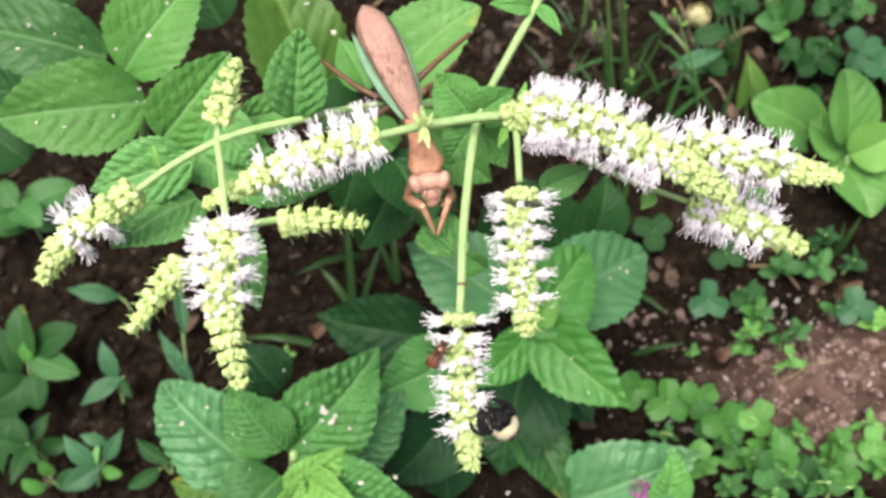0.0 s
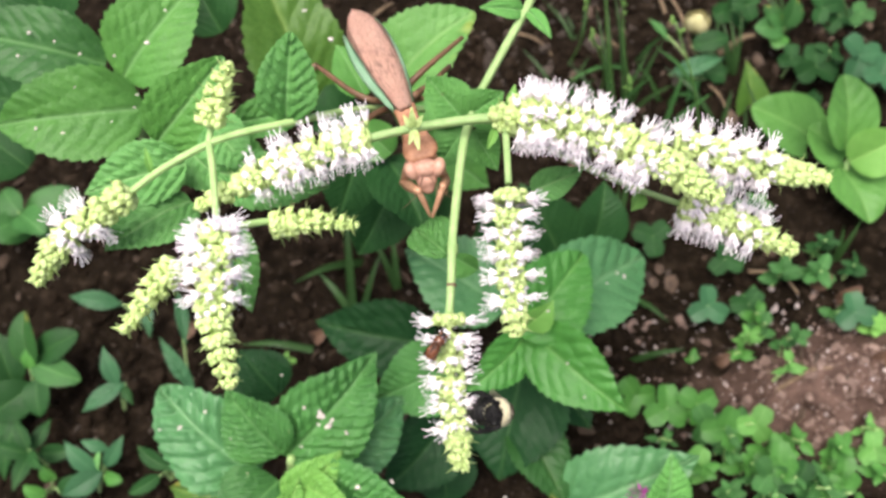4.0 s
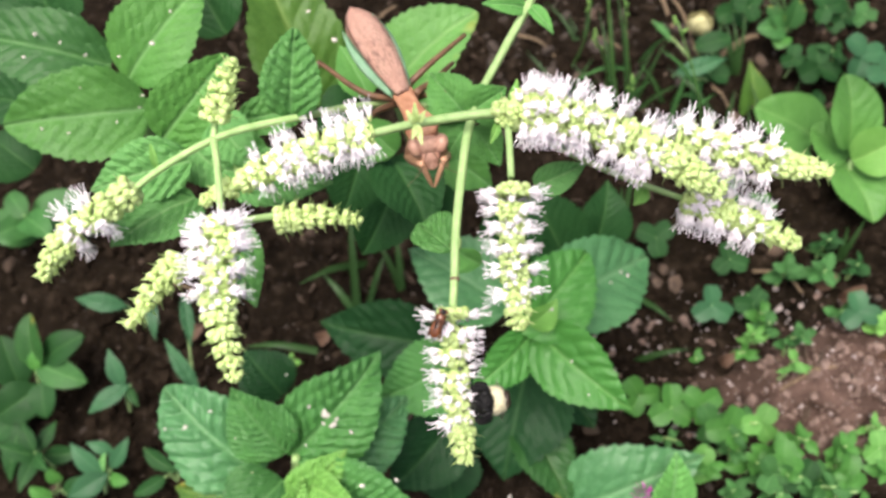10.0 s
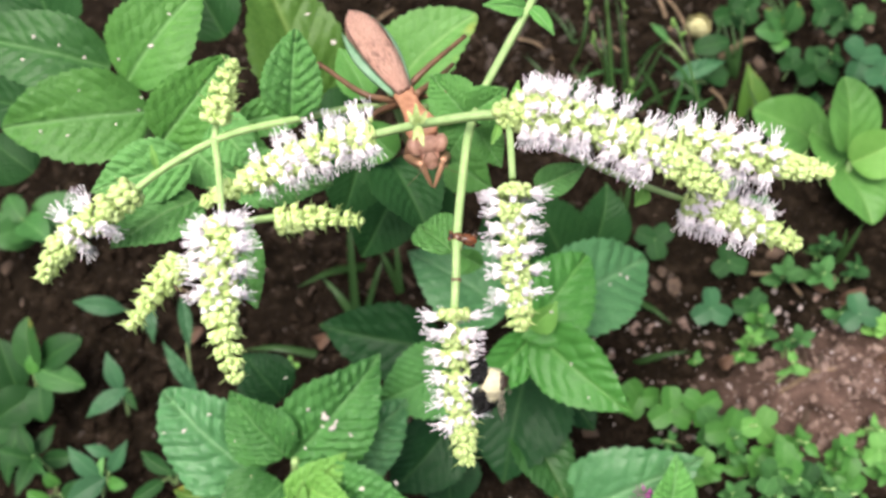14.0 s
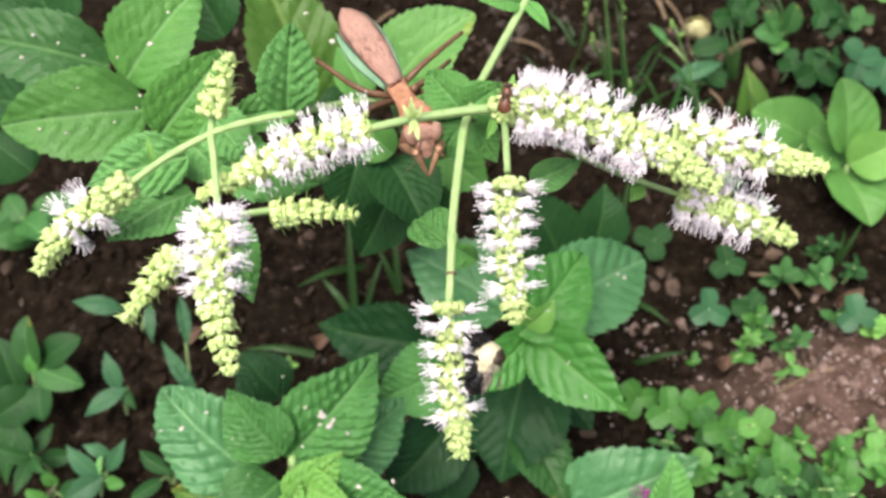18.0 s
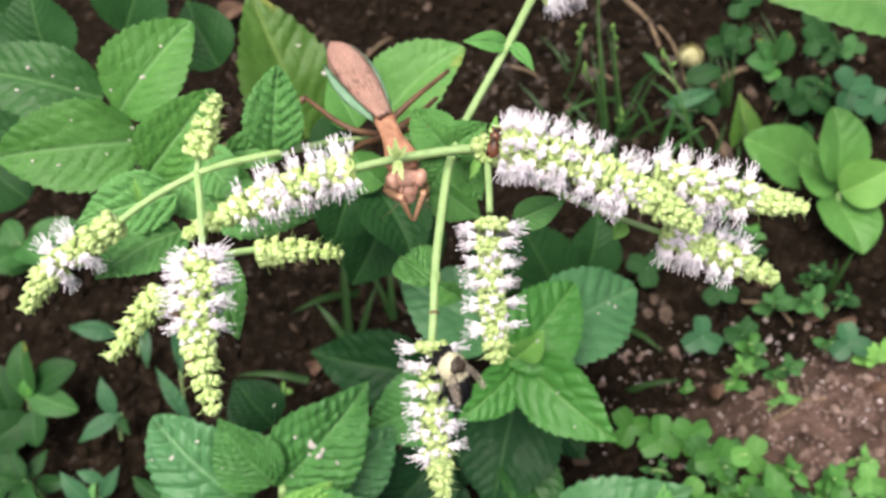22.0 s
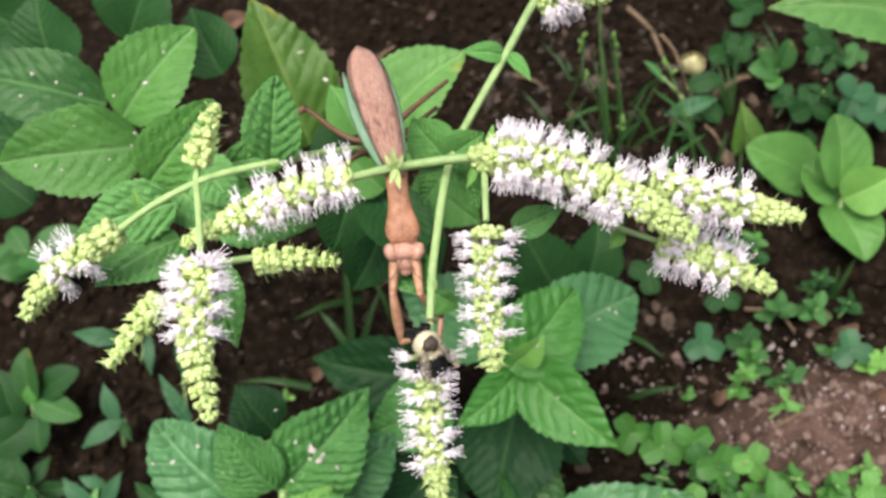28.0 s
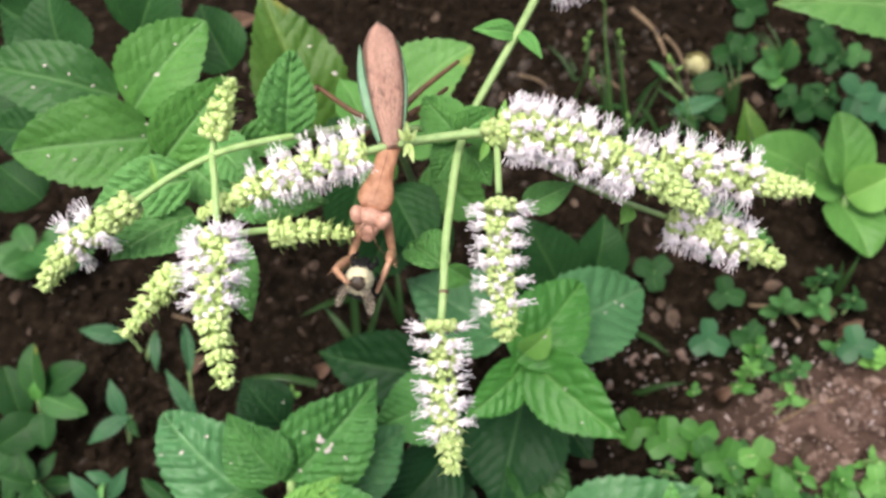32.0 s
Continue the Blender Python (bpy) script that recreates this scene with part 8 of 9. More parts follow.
    walk(MANTIS["femur_L"], [
        (0, aim((-0.0050, -0.0137, -0.0269), (0.0005, -0.0268, -0.0120), (0.0000, -0.5180, 0.8554))),
        (1, aim((-0.0046, -0.0138, -0.0255), (0.0009, -0.0269, -0.0107), (0.0000, -0.5180, 0.8554))),
        (2, aim((-0.0039, -0.0131, -0.0244), (0.0016, -0.0263, -0.0097), (0.0000, -0.5180, 0.8554))),
        (3, aim((-0.0035, -0.0124, -0.0233), (0.0021, -0.0257, -0.0087), (0.0000, -0.5180, 0.8554))),
        (5.5, aim((-0.0038, -0.0051, -0.0228), (0.0015, -0.0185, -0.0083), (0.0000, -0.5180, 0.8554))),
        (6, aim((-0.0037, -0.0049, -0.0227), (0.0016, -0.0184, -0.0081), (0.0000, -0.5180, 0.8554))),
        (7, aim((-0.0037, -0.0054, -0.0216), (0.0016, -0.0189, -0.0071), (0.0000, -0.5180, 0.8554))),
        (8, aim((-0.0041, -0.0043, -0.0221), (0.0012, -0.0179, -0.0076), (0.0000, -0.5180, 0.8554))),
        (9, aim((-0.0040, -0.0020, -0.0225), (0.0013, -0.0157, -0.0082), (0.0000, -0.5180, 0.8554))),
        (10, aim((-0.0035, -0.0007, -0.0228), (0.0017, -0.0144, -0.0086), (0.0000, -0.5180, 0.8554))),
        (11, aim((-0.0035, 0.0014, -0.0236), (0.0017, -0.0125, -0.0095), (0.0000, -0.5180, 0.8554))),
        (12, aim((-0.0031, 0.0027, -0.0241), (0.0021, -0.0112, -0.0101), (0.0000, -0.5180, 0.8554))),
        (13, aim((-0.0031, 0.0033, -0.0246), (0.0022, -0.0106, -0.0105), (0.0000, -0.5180, 0.8554))),
        (14, aim((-0.0039, 0.0006, -0.0237), (0.0013, -0.0132, -0.0095), (0.0000, -0.5180, 0.8554))),
        (14.5, aim((-0.0041, 0.0006, -0.0236), (0.0011, -0.0132, -0.0094), (0.0000, -0.5180, 0.8554))),
        (16.5, aim((-0.0040, 0.0018, -0.0241), (0.0013, -0.0121, -0.0100), (0.0000, -0.5180, 0.8554))),
        (17, aim((-0.0037, 0.0019, -0.0235), (0.0016, -0.0120, -0.0094), (0.0000, -0.5180, 0.8554))),
        (18, aim((-0.0043, 0.0029, -0.0231), (0.0011, -0.0111, -0.0092), (0.0000, -0.5180, 0.8554))),
        (19, aim((-0.0038, 0.0036, -0.0224), (0.0017, -0.0105, -0.0085), (0.0000, -0.5180, 0.8554))),
        (20, aim((-0.0029, 0.0036, -0.0212), (0.0026, -0.0104, -0.0072), (0.0000, -0.5180, 0.8554))),
        (21, aim((-0.0035, 0.0013, -0.0221), (0.0022, -0.0124, -0.0080), (0.0000, -0.5180, 0.8554))),
        (22, aim((-0.0044, -0.0034, -0.0192), (0.0014, -0.0169, -0.0050), (0.0000, -0.5180, 0.8554))),
        (23, aim((-0.0040, -0.0061, -0.0168), (0.0018, -0.0195, -0.0025), (0.0000, -0.5180, 0.8554))),
        (24, aim((-0.0040, -0.0110, -0.0156), (0.0018, -0.0243, -0.0012), (0.0000, -0.5180, 0.8554))),
        (24.2, aim((-0.0038, -0.0132, -0.0155), (0.0021, -0.0264, -0.0010), (0.0000, -0.5180, 0.8554))),
        (24.4, aim((-0.0034, -0.0169, -0.0166), (0.0025, -0.0300, -0.0020), (0.0000, -0.5180, 0.8554))),
        (24.6, aim((-0.0001, -0.0362, -0.0086), (0.0068, -0.0311, -0.0273), (0.0000, -0.5180, 0.8554))),
        (24.8, aim((0.0006, -0.0367, -0.0086), (0.0102, -0.0525, -0.0175), (0.0000, -0.5180, 0.8554))),
        (25, aim((0.0005, -0.0369, -0.0088), (0.0101, -0.0527, -0.0177), (0.0000, -0.5180, 0.8554))),
        (25.5, aim((0.0005, -0.0370, -0.0093), (0.0100, -0.0528, -0.0182), (0.0000, -0.5180, 0.8554))),
        (27.5, aim((0.0019, -0.0380, -0.0211), (0.0071, -0.0556, -0.0302), (0.0000, -0.5180, 0.8554))),
        (28, aim((-0.0005, -0.0386, -0.0208), (0.0017, -0.0455, -0.0400), (0.0000, -0.5180, 0.8554))),
        (28.5, aim((-0.0003, -0.0394, -0.0203), (0.0025, -0.0582, -0.0124), (0.0000, -0.5180, 0.8554))),
        (29, aim((0.0004, -0.0398, -0.0194), (0.0019, -0.0573, -0.0088), (0.0000, -0.5180, 0.8554))),
        (29.5, aim((-0.0011, -0.0422, -0.0146), (-0.0016, -0.0576, -0.0010), (0.0000, -0.5180, 0.8554))),
        (30, aim((-0.0030, -0.0399, -0.0143), (-0.0063, -0.0545, -0.0002), (0.0000, -0.5180, 0.8554))),
        (30.5, aim((-0.0099, -0.0388, -0.0166), (-0.0128, -0.0532, -0.0023), (0.0000, -0.5180, 0.8554))),
        (31, aim((-0.0156, -0.0401, -0.0172), (-0.0183, -0.0540, -0.0023), (0.0000, -0.5180, 0.8554))),
        (31.5, aim((-0.0177, -0.0363, -0.0202), (-0.0199, -0.0500, -0.0051), (0.0000, -0.5180, 0.8554))),
        (32, aim((-0.0168, -0.0398, -0.0143), (-0.0189, -0.0536, 0.0007), (0.0000, -0.5180, 0.8554)))])
    walk(MANTIS["tibia_L"], [
        (0, aim((0.0005, -0.0268, -0.0120), (0.0043, -0.0300, -0.0224), (0.0000, -0.5180, 0.8554))),
        (1, aim((0.0009, -0.0269, -0.0107), (0.0047, -0.0301, -0.0211), (0.0000, -0.5180, 0.8554))),
        (2, aim((0.0016, -0.0263, -0.0097), (0.0054, -0.0294, -0.0201), (0.0000, -0.5180, 0.8554))),
        (3, aim((0.0021, -0.0257, -0.0087), (0.0058, -0.0287, -0.0192), (0.0000, -0.5180, 0.8554))),
        (5.5, aim((0.0015, -0.0185, -0.0083), (0.0047, -0.0192, -0.0193), (0.0000, -0.5180, 0.8554))),
        (6, aim((0.0016, -0.0184, -0.0081), (0.0048, -0.0190, -0.0192), (0.0000, -0.5180, 0.8554))),
        (7, aim((0.0016, -0.0189, -0.0071), (0.0048, -0.0195, -0.0181), (0.0000, -0.5180, 0.8554))),
        (8, aim((0.0012, -0.0179, -0.0076), (0.0044, -0.0184, -0.0187), (0.0000, -0.5180, 0.8554))),
        (9, aim((0.0013, -0.0157, -0.0082), (0.0045, -0.0163, -0.0192), (0.0000, -0.5180, 0.8554))),
        (10, aim((0.0017, -0.0144, -0.0086), (0.0050, -0.0150, -0.0196), (0.0000, -0.5180, 0.8554))),
        (11, aim((0.0017, -0.0125, -0.0095), (0.0050, -0.0131, -0.0205), (0.0000, -0.5180, 0.8554))),
        (12, aim((0.0021, -0.0112, -0.0101), (0.0054, -0.0118, -0.0211), (0.0000, -0.5180, 0.8554))),
        (13, aim((0.0022, -0.0106, -0.0105), (0.0055, -0.0112, -0.0215), (0.0000, -0.5180, 0.8554))),
        (14, aim((0.0013, -0.0132, -0.0095), (0.0046, -0.0138, -0.0206), (0.0000, -0.5180, 0.8554))),
        (14.5, aim((0.0011, -0.0132, -0.0094), (0.0044, -0.0138, -0.0204), (0.0000, -0.5180, 0.8554))),
        (16.5, aim((0.0013, -0.0121, -0.0100), (0.0046, -0.0126, -0.0210), (0.0000, -0.5180, 0.8554))),
        (17, aim((0.0016, -0.0120, -0.0094), (0.0049, -0.0125, -0.0204), (0.0000, -0.5180, 0.8554))),
        (18, aim((0.0011, -0.0111, -0.0092), (0.0044, -0.0115, -0.0202), (0.0000, -0.5180, 0.8554))),
        (19, aim((0.0017, -0.0105, -0.0085), (0.0049, -0.0109, -0.0195), (0.0000, -0.5180, 0.8554))),
        (20, aim((0.0026, -0.0104, -0.0072), (0.0058, -0.0108, -0.0183), (0.0000, -0.5180, 0.8554))),
        (21, aim((0.0022, -0.0124, -0.0080), (0.0053, -0.0130, -0.0190), (0.0000, -0.5180, 0.8554))),
        (22, aim((0.0014, -0.0169, -0.0050), (0.0044, -0.0175, -0.0160), (0.0000, -0.5180, 0.8554))),
        (23, aim((0.0018, -0.0195, -0.0025), (0.0047, -0.0200, -0.0136), (0.0000, -0.5180, 0.8554))),
        (24, aim((0.0018, -0.0243, -0.0012), (0.0047, -0.0248, -0.0123), (0.0000, -0.5180, 0.8554))),
        (24.2, aim((0.0021, -0.0264, -0.0010), (0.0049, -0.0269, -0.0121), (0.0000, -0.5180, 0.8554))),
        (24.4, aim((0.0025, -0.0300, -0.0020), (0.0053, -0.0305, -0.0131), (0.0000, -0.5180, 0.8554))),
        (24.6, aim((0.0068, -0.0311, -0.0273), (0.0096, -0.0410, -0.0326), (0.0000, -0.5180, 0.8554))),
        (24.8, aim((0.0102, -0.0525, -0.0175), (0.0106, -0.0639, -0.0167), (0.0000, -0.5180, 0.8554))),
        (25, aim((0.0101, -0.0527, -0.0177), (0.0105, -0.0642, -0.0169), (0.0000, -0.5180, 0.8554))),
        (25.5, aim((0.0100, -0.0528, -0.0182), (0.0105, -0.0642, -0.0176), (0.0000, -0.5180, 0.8554))),
        (27.5, aim((0.0071, -0.0556, -0.0302), (0.0104, -0.0628, -0.0219), (0.0000, -0.5180, 0.8554))),
        (28, aim((0.0017, -0.0455, -0.0400), (0.0064, -0.0494, -0.0302), (0.0000, -0.5180, 0.8554))),
        (28.5, aim((0.0025, -0.0582, -0.0124), (0.0069, -0.0623, -0.0027), (0.0000, -0.5180, 0.8554))),
        (29, aim((0.0019, -0.0573, -0.0088), (0.0065, -0.0621, 0.0006), (0.0000, -0.5180, 0.8554))),
        (29.5, aim((-0.0016, -0.0576, -0.0010), (0.0030, -0.0622, 0.0084), (0.0000, -0.5180, 0.8554))),
        (30, aim((-0.0063, -0.0545, -0.0002), (-0.0011, -0.0584, 0.0093), (0.0000, -0.5180, 0.8554))),
        (30.5, aim((-0.0128, -0.0532, -0.0023), (-0.0070, -0.0589, 0.0059), (0.0000, -0.5180, 0.8554))),
        (31, aim((-0.0183, -0.0540, -0.0023), (-0.0125, -0.0599, 0.0057), (0.0000, -0.5180, 0.8554))),
        (31.5, aim((-0.0199, -0.0500, -0.0051), (-0.0148, -0.0568, 0.0028), (0.0000, -0.5180, 0.8554))),
        (32, aim((-0.0189, -0.0536, 0.0007), (-0.0147, -0.0619, 0.0074), (0.0000, -0.5180, 0.8554)))])
    walk(MANTIS["coxa_R"], [
        (0, aim((0.0045, -0.0143, -0.0098), (0.0096, -0.0126, -0.0264), (0.0000, -0.5180, 0.8554))),
        (1, aim((0.0049, -0.0144, -0.0085), (0.0099, -0.0127, -0.0251), (0.0000, -0.5180, 0.8554))),
        (2, aim((0.0055, -0.0139, -0.0074), (0.0106, -0.0120, -0.0240), (0.0000, -0.5180, 0.8554))),
        (3, aim((0.0060, -0.0134, -0.0062), (0.0111, -0.0113, -0.0228), (0.0000, -0.5180, 0.8554))),
        (5.5, aim((0.0052, -0.0082, -0.0059), (0.0092, -0.0042, -0.0225), (0.0000, -0.5180, 0.8554))),
        (6, aim((0.0053, -0.0081, -0.0058), (0.0094, -0.0040, -0.0223), (0.0000, -0.5180, 0.8554))),
        (7, aim((0.0052, -0.0087, -0.0047), (0.0093, -0.0045, -0.0212), (0.0000, -0.5180, 0.8554))),
        (8, aim((0.0049, -0.0078, -0.0052), (0.0089, -0.0034, -0.0217), (0.0000, -0.5180, 0.8554))),
        (9, aim((0.0050, -0.0057, -0.0057), (0.0091, -0.0012, -0.0221), (0.0000, -0.5180, 0.8554))),
        (10, aim((0.0053, -0.0044, -0.0060), (0.0096, 0.0002, -0.0224), (0.0000, -0.5180, 0.8554))),
        (11, aim((0.0053, -0.0025, -0.0069), (0.0097, 0.0021, -0.0232), (0.0000, -0.5180, 0.8554))),
        (12, aim((0.0057, -0.0012, -0.0074), (0.0101, 0.0035, -0.0237), (0.0000, -0.5180, 0.8554))),
        (13, aim((0.0058, -0.0006, -0.0078), (0.0102, 0.0041, -0.0241), (0.0000, -0.5180, 0.8554))),
        (14, aim((0.0050, -0.0031, -0.0070), (0.0093, 0.0014, -0.0233), (0.0000, -0.5180, 0.8554))),
        (14.5, aim((0.0047, -0.0031, -0.0068), (0.0091, 0.0014, -0.0231), (0.0000, -0.5180, 0.8554))),
        (16.5, aim((0.0049, -0.0019, -0.0073), (0.0093, 0.0026, -0.0236), (0.0000, -0.5180, 0.8554))),
        (17, aim((0.0052, -0.0020, -0.0067), (0.0096, 0.0027, -0.0230), (0.0000, -0.5180, 0.8554))),
        (18, aim((0.0047, -0.0012, -0.0064), (0.0090, 0.0038, -0.0227), (0.0000, -0.5180, 0.8554))),
        (19, aim((0.0052, -0.0006, -0.0057), (0.0095, 0.0044, -0.0219), (0.0000, -0.5180, 0.8554))),
        (20, aim((0.0061, -0.0004, -0.0045), (0.0104, 0.0045, -0.0207), (0.0000, -0.5180, 0.8554))),
        (21, aim((0.0057, -0.0022, -0.0053), (0.0098, 0.0022, -0.0218), (0.0000, -0.5180, 0.8554))),
        (22, aim((0.0049, -0.0066, -0.0024), (0.0087, -0.0023, -0.0190), (0.0000, -0.5180, 0.8554))),
        (23, aim((0.0054, -0.0093, 0.0000), (0.0089, -0.0050, -0.0166), (0.0000, -0.5180, 0.8554))),
        (24, aim((0.0055, -0.0141, 0.0012), (0.0088, -0.0099, -0.0155), (0.0000, -0.5180, 0.8554))),
        (24.2, aim((0.0058, -0.0162, 0.0013), (0.0089, -0.0120, -0.0154), (0.0000, -0.5180, 0.8554))),
        (24.4, aim((0.0063, -0.0197, 0.0002), (0.0093, -0.0158, -0.0166), (0.0000, -0.5180, 0.8554))),
        (24.6, aim((0.0063, -0.0214, 0.0007), (0.0057, -0.0362, -0.0087), (0.0000, -0.5180, 0.8554))),
        (24.8, aim((0.0064, -0.0219, 0.0008), (0.0062, -0.0366, -0.0087), (0.0000, -0.5180, 0.8554))),
        (25, aim((0.0063, -0.0222, 0.0006), (0.0061, -0.0369, -0.0089), (0.0000, -0.5180, 0.8554))),
        (25.5, aim((0.0063, -0.0222, 0.0001), (0.0060, -0.0369, -0.0094), (0.0000, -0.5180, 0.8554))),
        (27.5, aim((0.0068, -0.0229, -0.0122), (0.0079, -0.0379, -0.0211), (0.0000, -0.5180, 0.8554))),
        (28, aim((0.0056, -0.0235, -0.0120), (0.0079, -0.0384, -0.0209), (0.0000, -0.5180, 0.8554))),
        (28.5, aim((0.0053, -0.0242, -0.0116), (0.0085, -0.0391, -0.0203), (0.0000, -0.5180, 0.8554))),
        (29, aim((0.0052, -0.0245, -0.0109), (0.0096, -0.0392, -0.0194), (0.0000, -0.5180, 0.8554))),
        (29.5, aim((0.0047, -0.0270, -0.0059), (0.0091, -0.0416, -0.0145), (0.0000, -0.5180, 0.8554))),
        (30, aim((0.0023, -0.0284, -0.0011), (0.0067, -0.0429, -0.0099), (0.0000, -0.5180, 0.8554))),
        (30.5, aim((-0.0015, -0.0292, -0.0022), (0.0031, -0.0436, -0.0111), (0.0000, -0.5180, 0.8554))),
        (31, aim((-0.0050, -0.0302, -0.0037), (0.0003, -0.0442, -0.0127), (0.0000, -0.5180, 0.8554))),
        (31.5, aim((-0.0070, -0.0275, -0.0059), (-0.0027, -0.0359, -0.0207), (0.0000, -0.5180, 0.8554))),
        (32, aim((-0.0066, -0.0278, -0.0024), (-0.0047, -0.0343, -0.0185), (0.0000, -0.5180, 0.8554)))])
    walk(MANTIS["femur_R"], [
        (0, aim((0.0096, -0.0126, -0.0264), (0.0081, -0.0259, -0.0109), (0.0000, -0.5180, 0.8554))),
        (1, aim((0.0099, -0.0127, -0.0251), (0.0085, -0.0260, -0.0096), (0.0000, -0.5180, 0.8554))),
        (2, aim((0.0106, -0.0120, -0.0240), (0.0092, -0.0254, -0.0085), (0.0000, -0.5180, 0.8554))),
        (3, aim((0.0111, -0.0113, -0.0228), (0.0097, -0.0248, -0.0075), (0.0000, -0.5180, 0.8554))),
        (5.5, aim((0.0092, -0.0042, -0.0225), (0.0084, -0.0179, -0.0072), (0.0000, -0.5180, 0.8554))),
        (6, aim((0.0094, -0.0040, -0.0223), (0.0085, -0.0177, -0.0071), (0.0000, -0.5180, 0.8554))),
        (7, aim((0.0093, -0.0045, -0.0212), (0.0084, -0.0183, -0.0060), (0.0000, -0.5180, 0.8554))),
        (8, aim((0.0089, -0.0034, -0.0217), (0.0080, -0.0173, -0.0066), (0.0000, -0.5180, 0.8554))),
        (9, aim((0.0091, -0.0012, -0.0221), (0.0082, -0.0151, -0.0071), (0.0000, -0.5180, 0.8554))),
        (10, aim((0.0096, 0.0002, -0.0224), (0.0086, -0.0138, -0.0074), (0.0000, -0.5180, 0.8554))),
        (11, aim((0.0097, 0.0021, -0.0232), (0.0087, -0.0120, -0.0084), (0.0000, -0.5180, 0.8554))),
        (12, aim((0.0101, 0.0035, -0.0237), (0.0091, -0.0107, -0.0089), (0.0000, -0.5180, 0.8554))),
        (13, aim((0.0102, 0.0041, -0.0241), (0.0091, -0.0101, -0.0093), (0.0000, -0.5180, 0.8554))),
        (14, aim((0.0093, 0.0014, -0.0233), (0.0083, -0.0127, -0.0084), (0.0000, -0.5180, 0.8554))),
        (14.5, aim((0.0091, 0.0014, -0.0231), (0.0080, -0.0127, -0.0082), (0.0000, -0.5180, 0.8554))),
        (16.5, aim((0.0093, 0.0026, -0.0236), (0.0082, -0.0115, -0.0088), (0.0000, -0.5180, 0.8554))),
        (17, aim((0.0096, 0.0027, -0.0230), (0.0086, -0.0115, -0.0082), (0.0000, -0.5180, 0.8554))),
        (18, aim((0.0090, 0.0038, -0.0227), (0.0081, -0.0106, -0.0080), (0.0000, -0.5180, 0.8554))),
        (19, aim((0.0095, 0.0044, -0.0219), (0.0086, -0.0100, -0.0074), (0.0000, -0.5180, 0.8554))),
        (20, aim((0.0104, 0.0045, -0.0207), (0.0096, -0.0098, -0.0061), (0.0000, -0.5180, 0.8554))),
        (21, aim((0.0098, 0.0022, -0.0218), (0.0092, -0.0118, -0.0069), (0.0000, -0.5180, 0.8554))),
        (22, aim((0.0087, -0.0023, -0.0190), (0.0082, -0.0162, -0.0039), (0.0000, -0.5180, 0.8554))),
        (23, aim((0.0089, -0.0050, -0.0166), (0.0086, -0.0188, -0.0015), (0.0000, -0.5180, 0.8554))),
        (24, aim((0.0088, -0.0099, -0.0155), (0.0085, -0.0236, -0.0002), (0.0000, -0.5180, 0.8554))),
        (24.2, aim((0.0089, -0.0120, -0.0154), (0.0087, -0.0257, -0.0001), (0.0000, -0.5180, 0.8554))),
        (24.4, aim((0.0093, -0.0158, -0.0166), (0.0091, -0.0292, -0.0011), (0.0000, -0.5180, 0.8554))),
        (24.6, aim((0.0057, -0.0362, -0.0087), (0.0172, -0.0309, -0.0248), (0.0000, -0.5180, 0.8554))),
        (24.8, aim((0.0062, -0.0366, -0.0087), (0.0197, -0.0437, -0.0223), (0.0000, -0.5180, 0.8554))),
        (25, aim((0.0061, -0.0369, -0.0089), (0.0196, -0.0440, -0.0225), (0.0000, -0.5180, 0.8554))),
        (25.5, aim((0.0060, -0.0369, -0.0094), (0.0196, -0.0436, -0.0232), (0.0000, -0.5180, 0.8554))),
        (27.5, aim((0.0079, -0.0379, -0.0211), (0.0187, -0.0305, -0.0369), (0.0000, -0.5180, 0.8554))),
        (28, aim((0.0079, -0.0384, -0.0209), (0.0143, -0.0357, -0.0402), (0.0000, -0.5180, 0.8554))),
        (28.5, aim((0.0085, -0.0391, -0.0203), (0.0155, -0.0523, -0.0062), (0.0000, -0.5180, 0.8554))),
        (29, aim((0.0096, -0.0392, -0.0194), (0.0167, -0.0514, -0.0045), (0.0000, -0.5180, 0.8554))),
        (29.5, aim((0.0091, -0.0416, -0.0145), (0.0142, -0.0539, 0.0011), (0.0000, -0.5180, 0.8554))),
        (30, aim((0.0067, -0.0429, -0.0099), (0.0113, -0.0560, 0.0052), (0.0000, -0.5180, 0.8554))),
        (30.5, aim((0.0031, -0.0436, -0.0111), (0.0068, -0.0562, 0.0046), (0.0000, -0.5180, 0.8554))),
        (31, aim((0.0003, -0.0442, -0.0127), (0.0011, -0.0569, 0.0034), (0.0000, -0.5180, 0.8554))),
        (31.5, aim((-0.0027, -0.0359, -0.0207), (-0.0019, -0.0483, -0.0045), (0.0000, -0.5180, 0.8554))),
        (32, aim((-0.0047, -0.0343, -0.0185), (-0.0041, -0.0479, -0.0032), (0.0000, -0.5180, 0.8554)))])
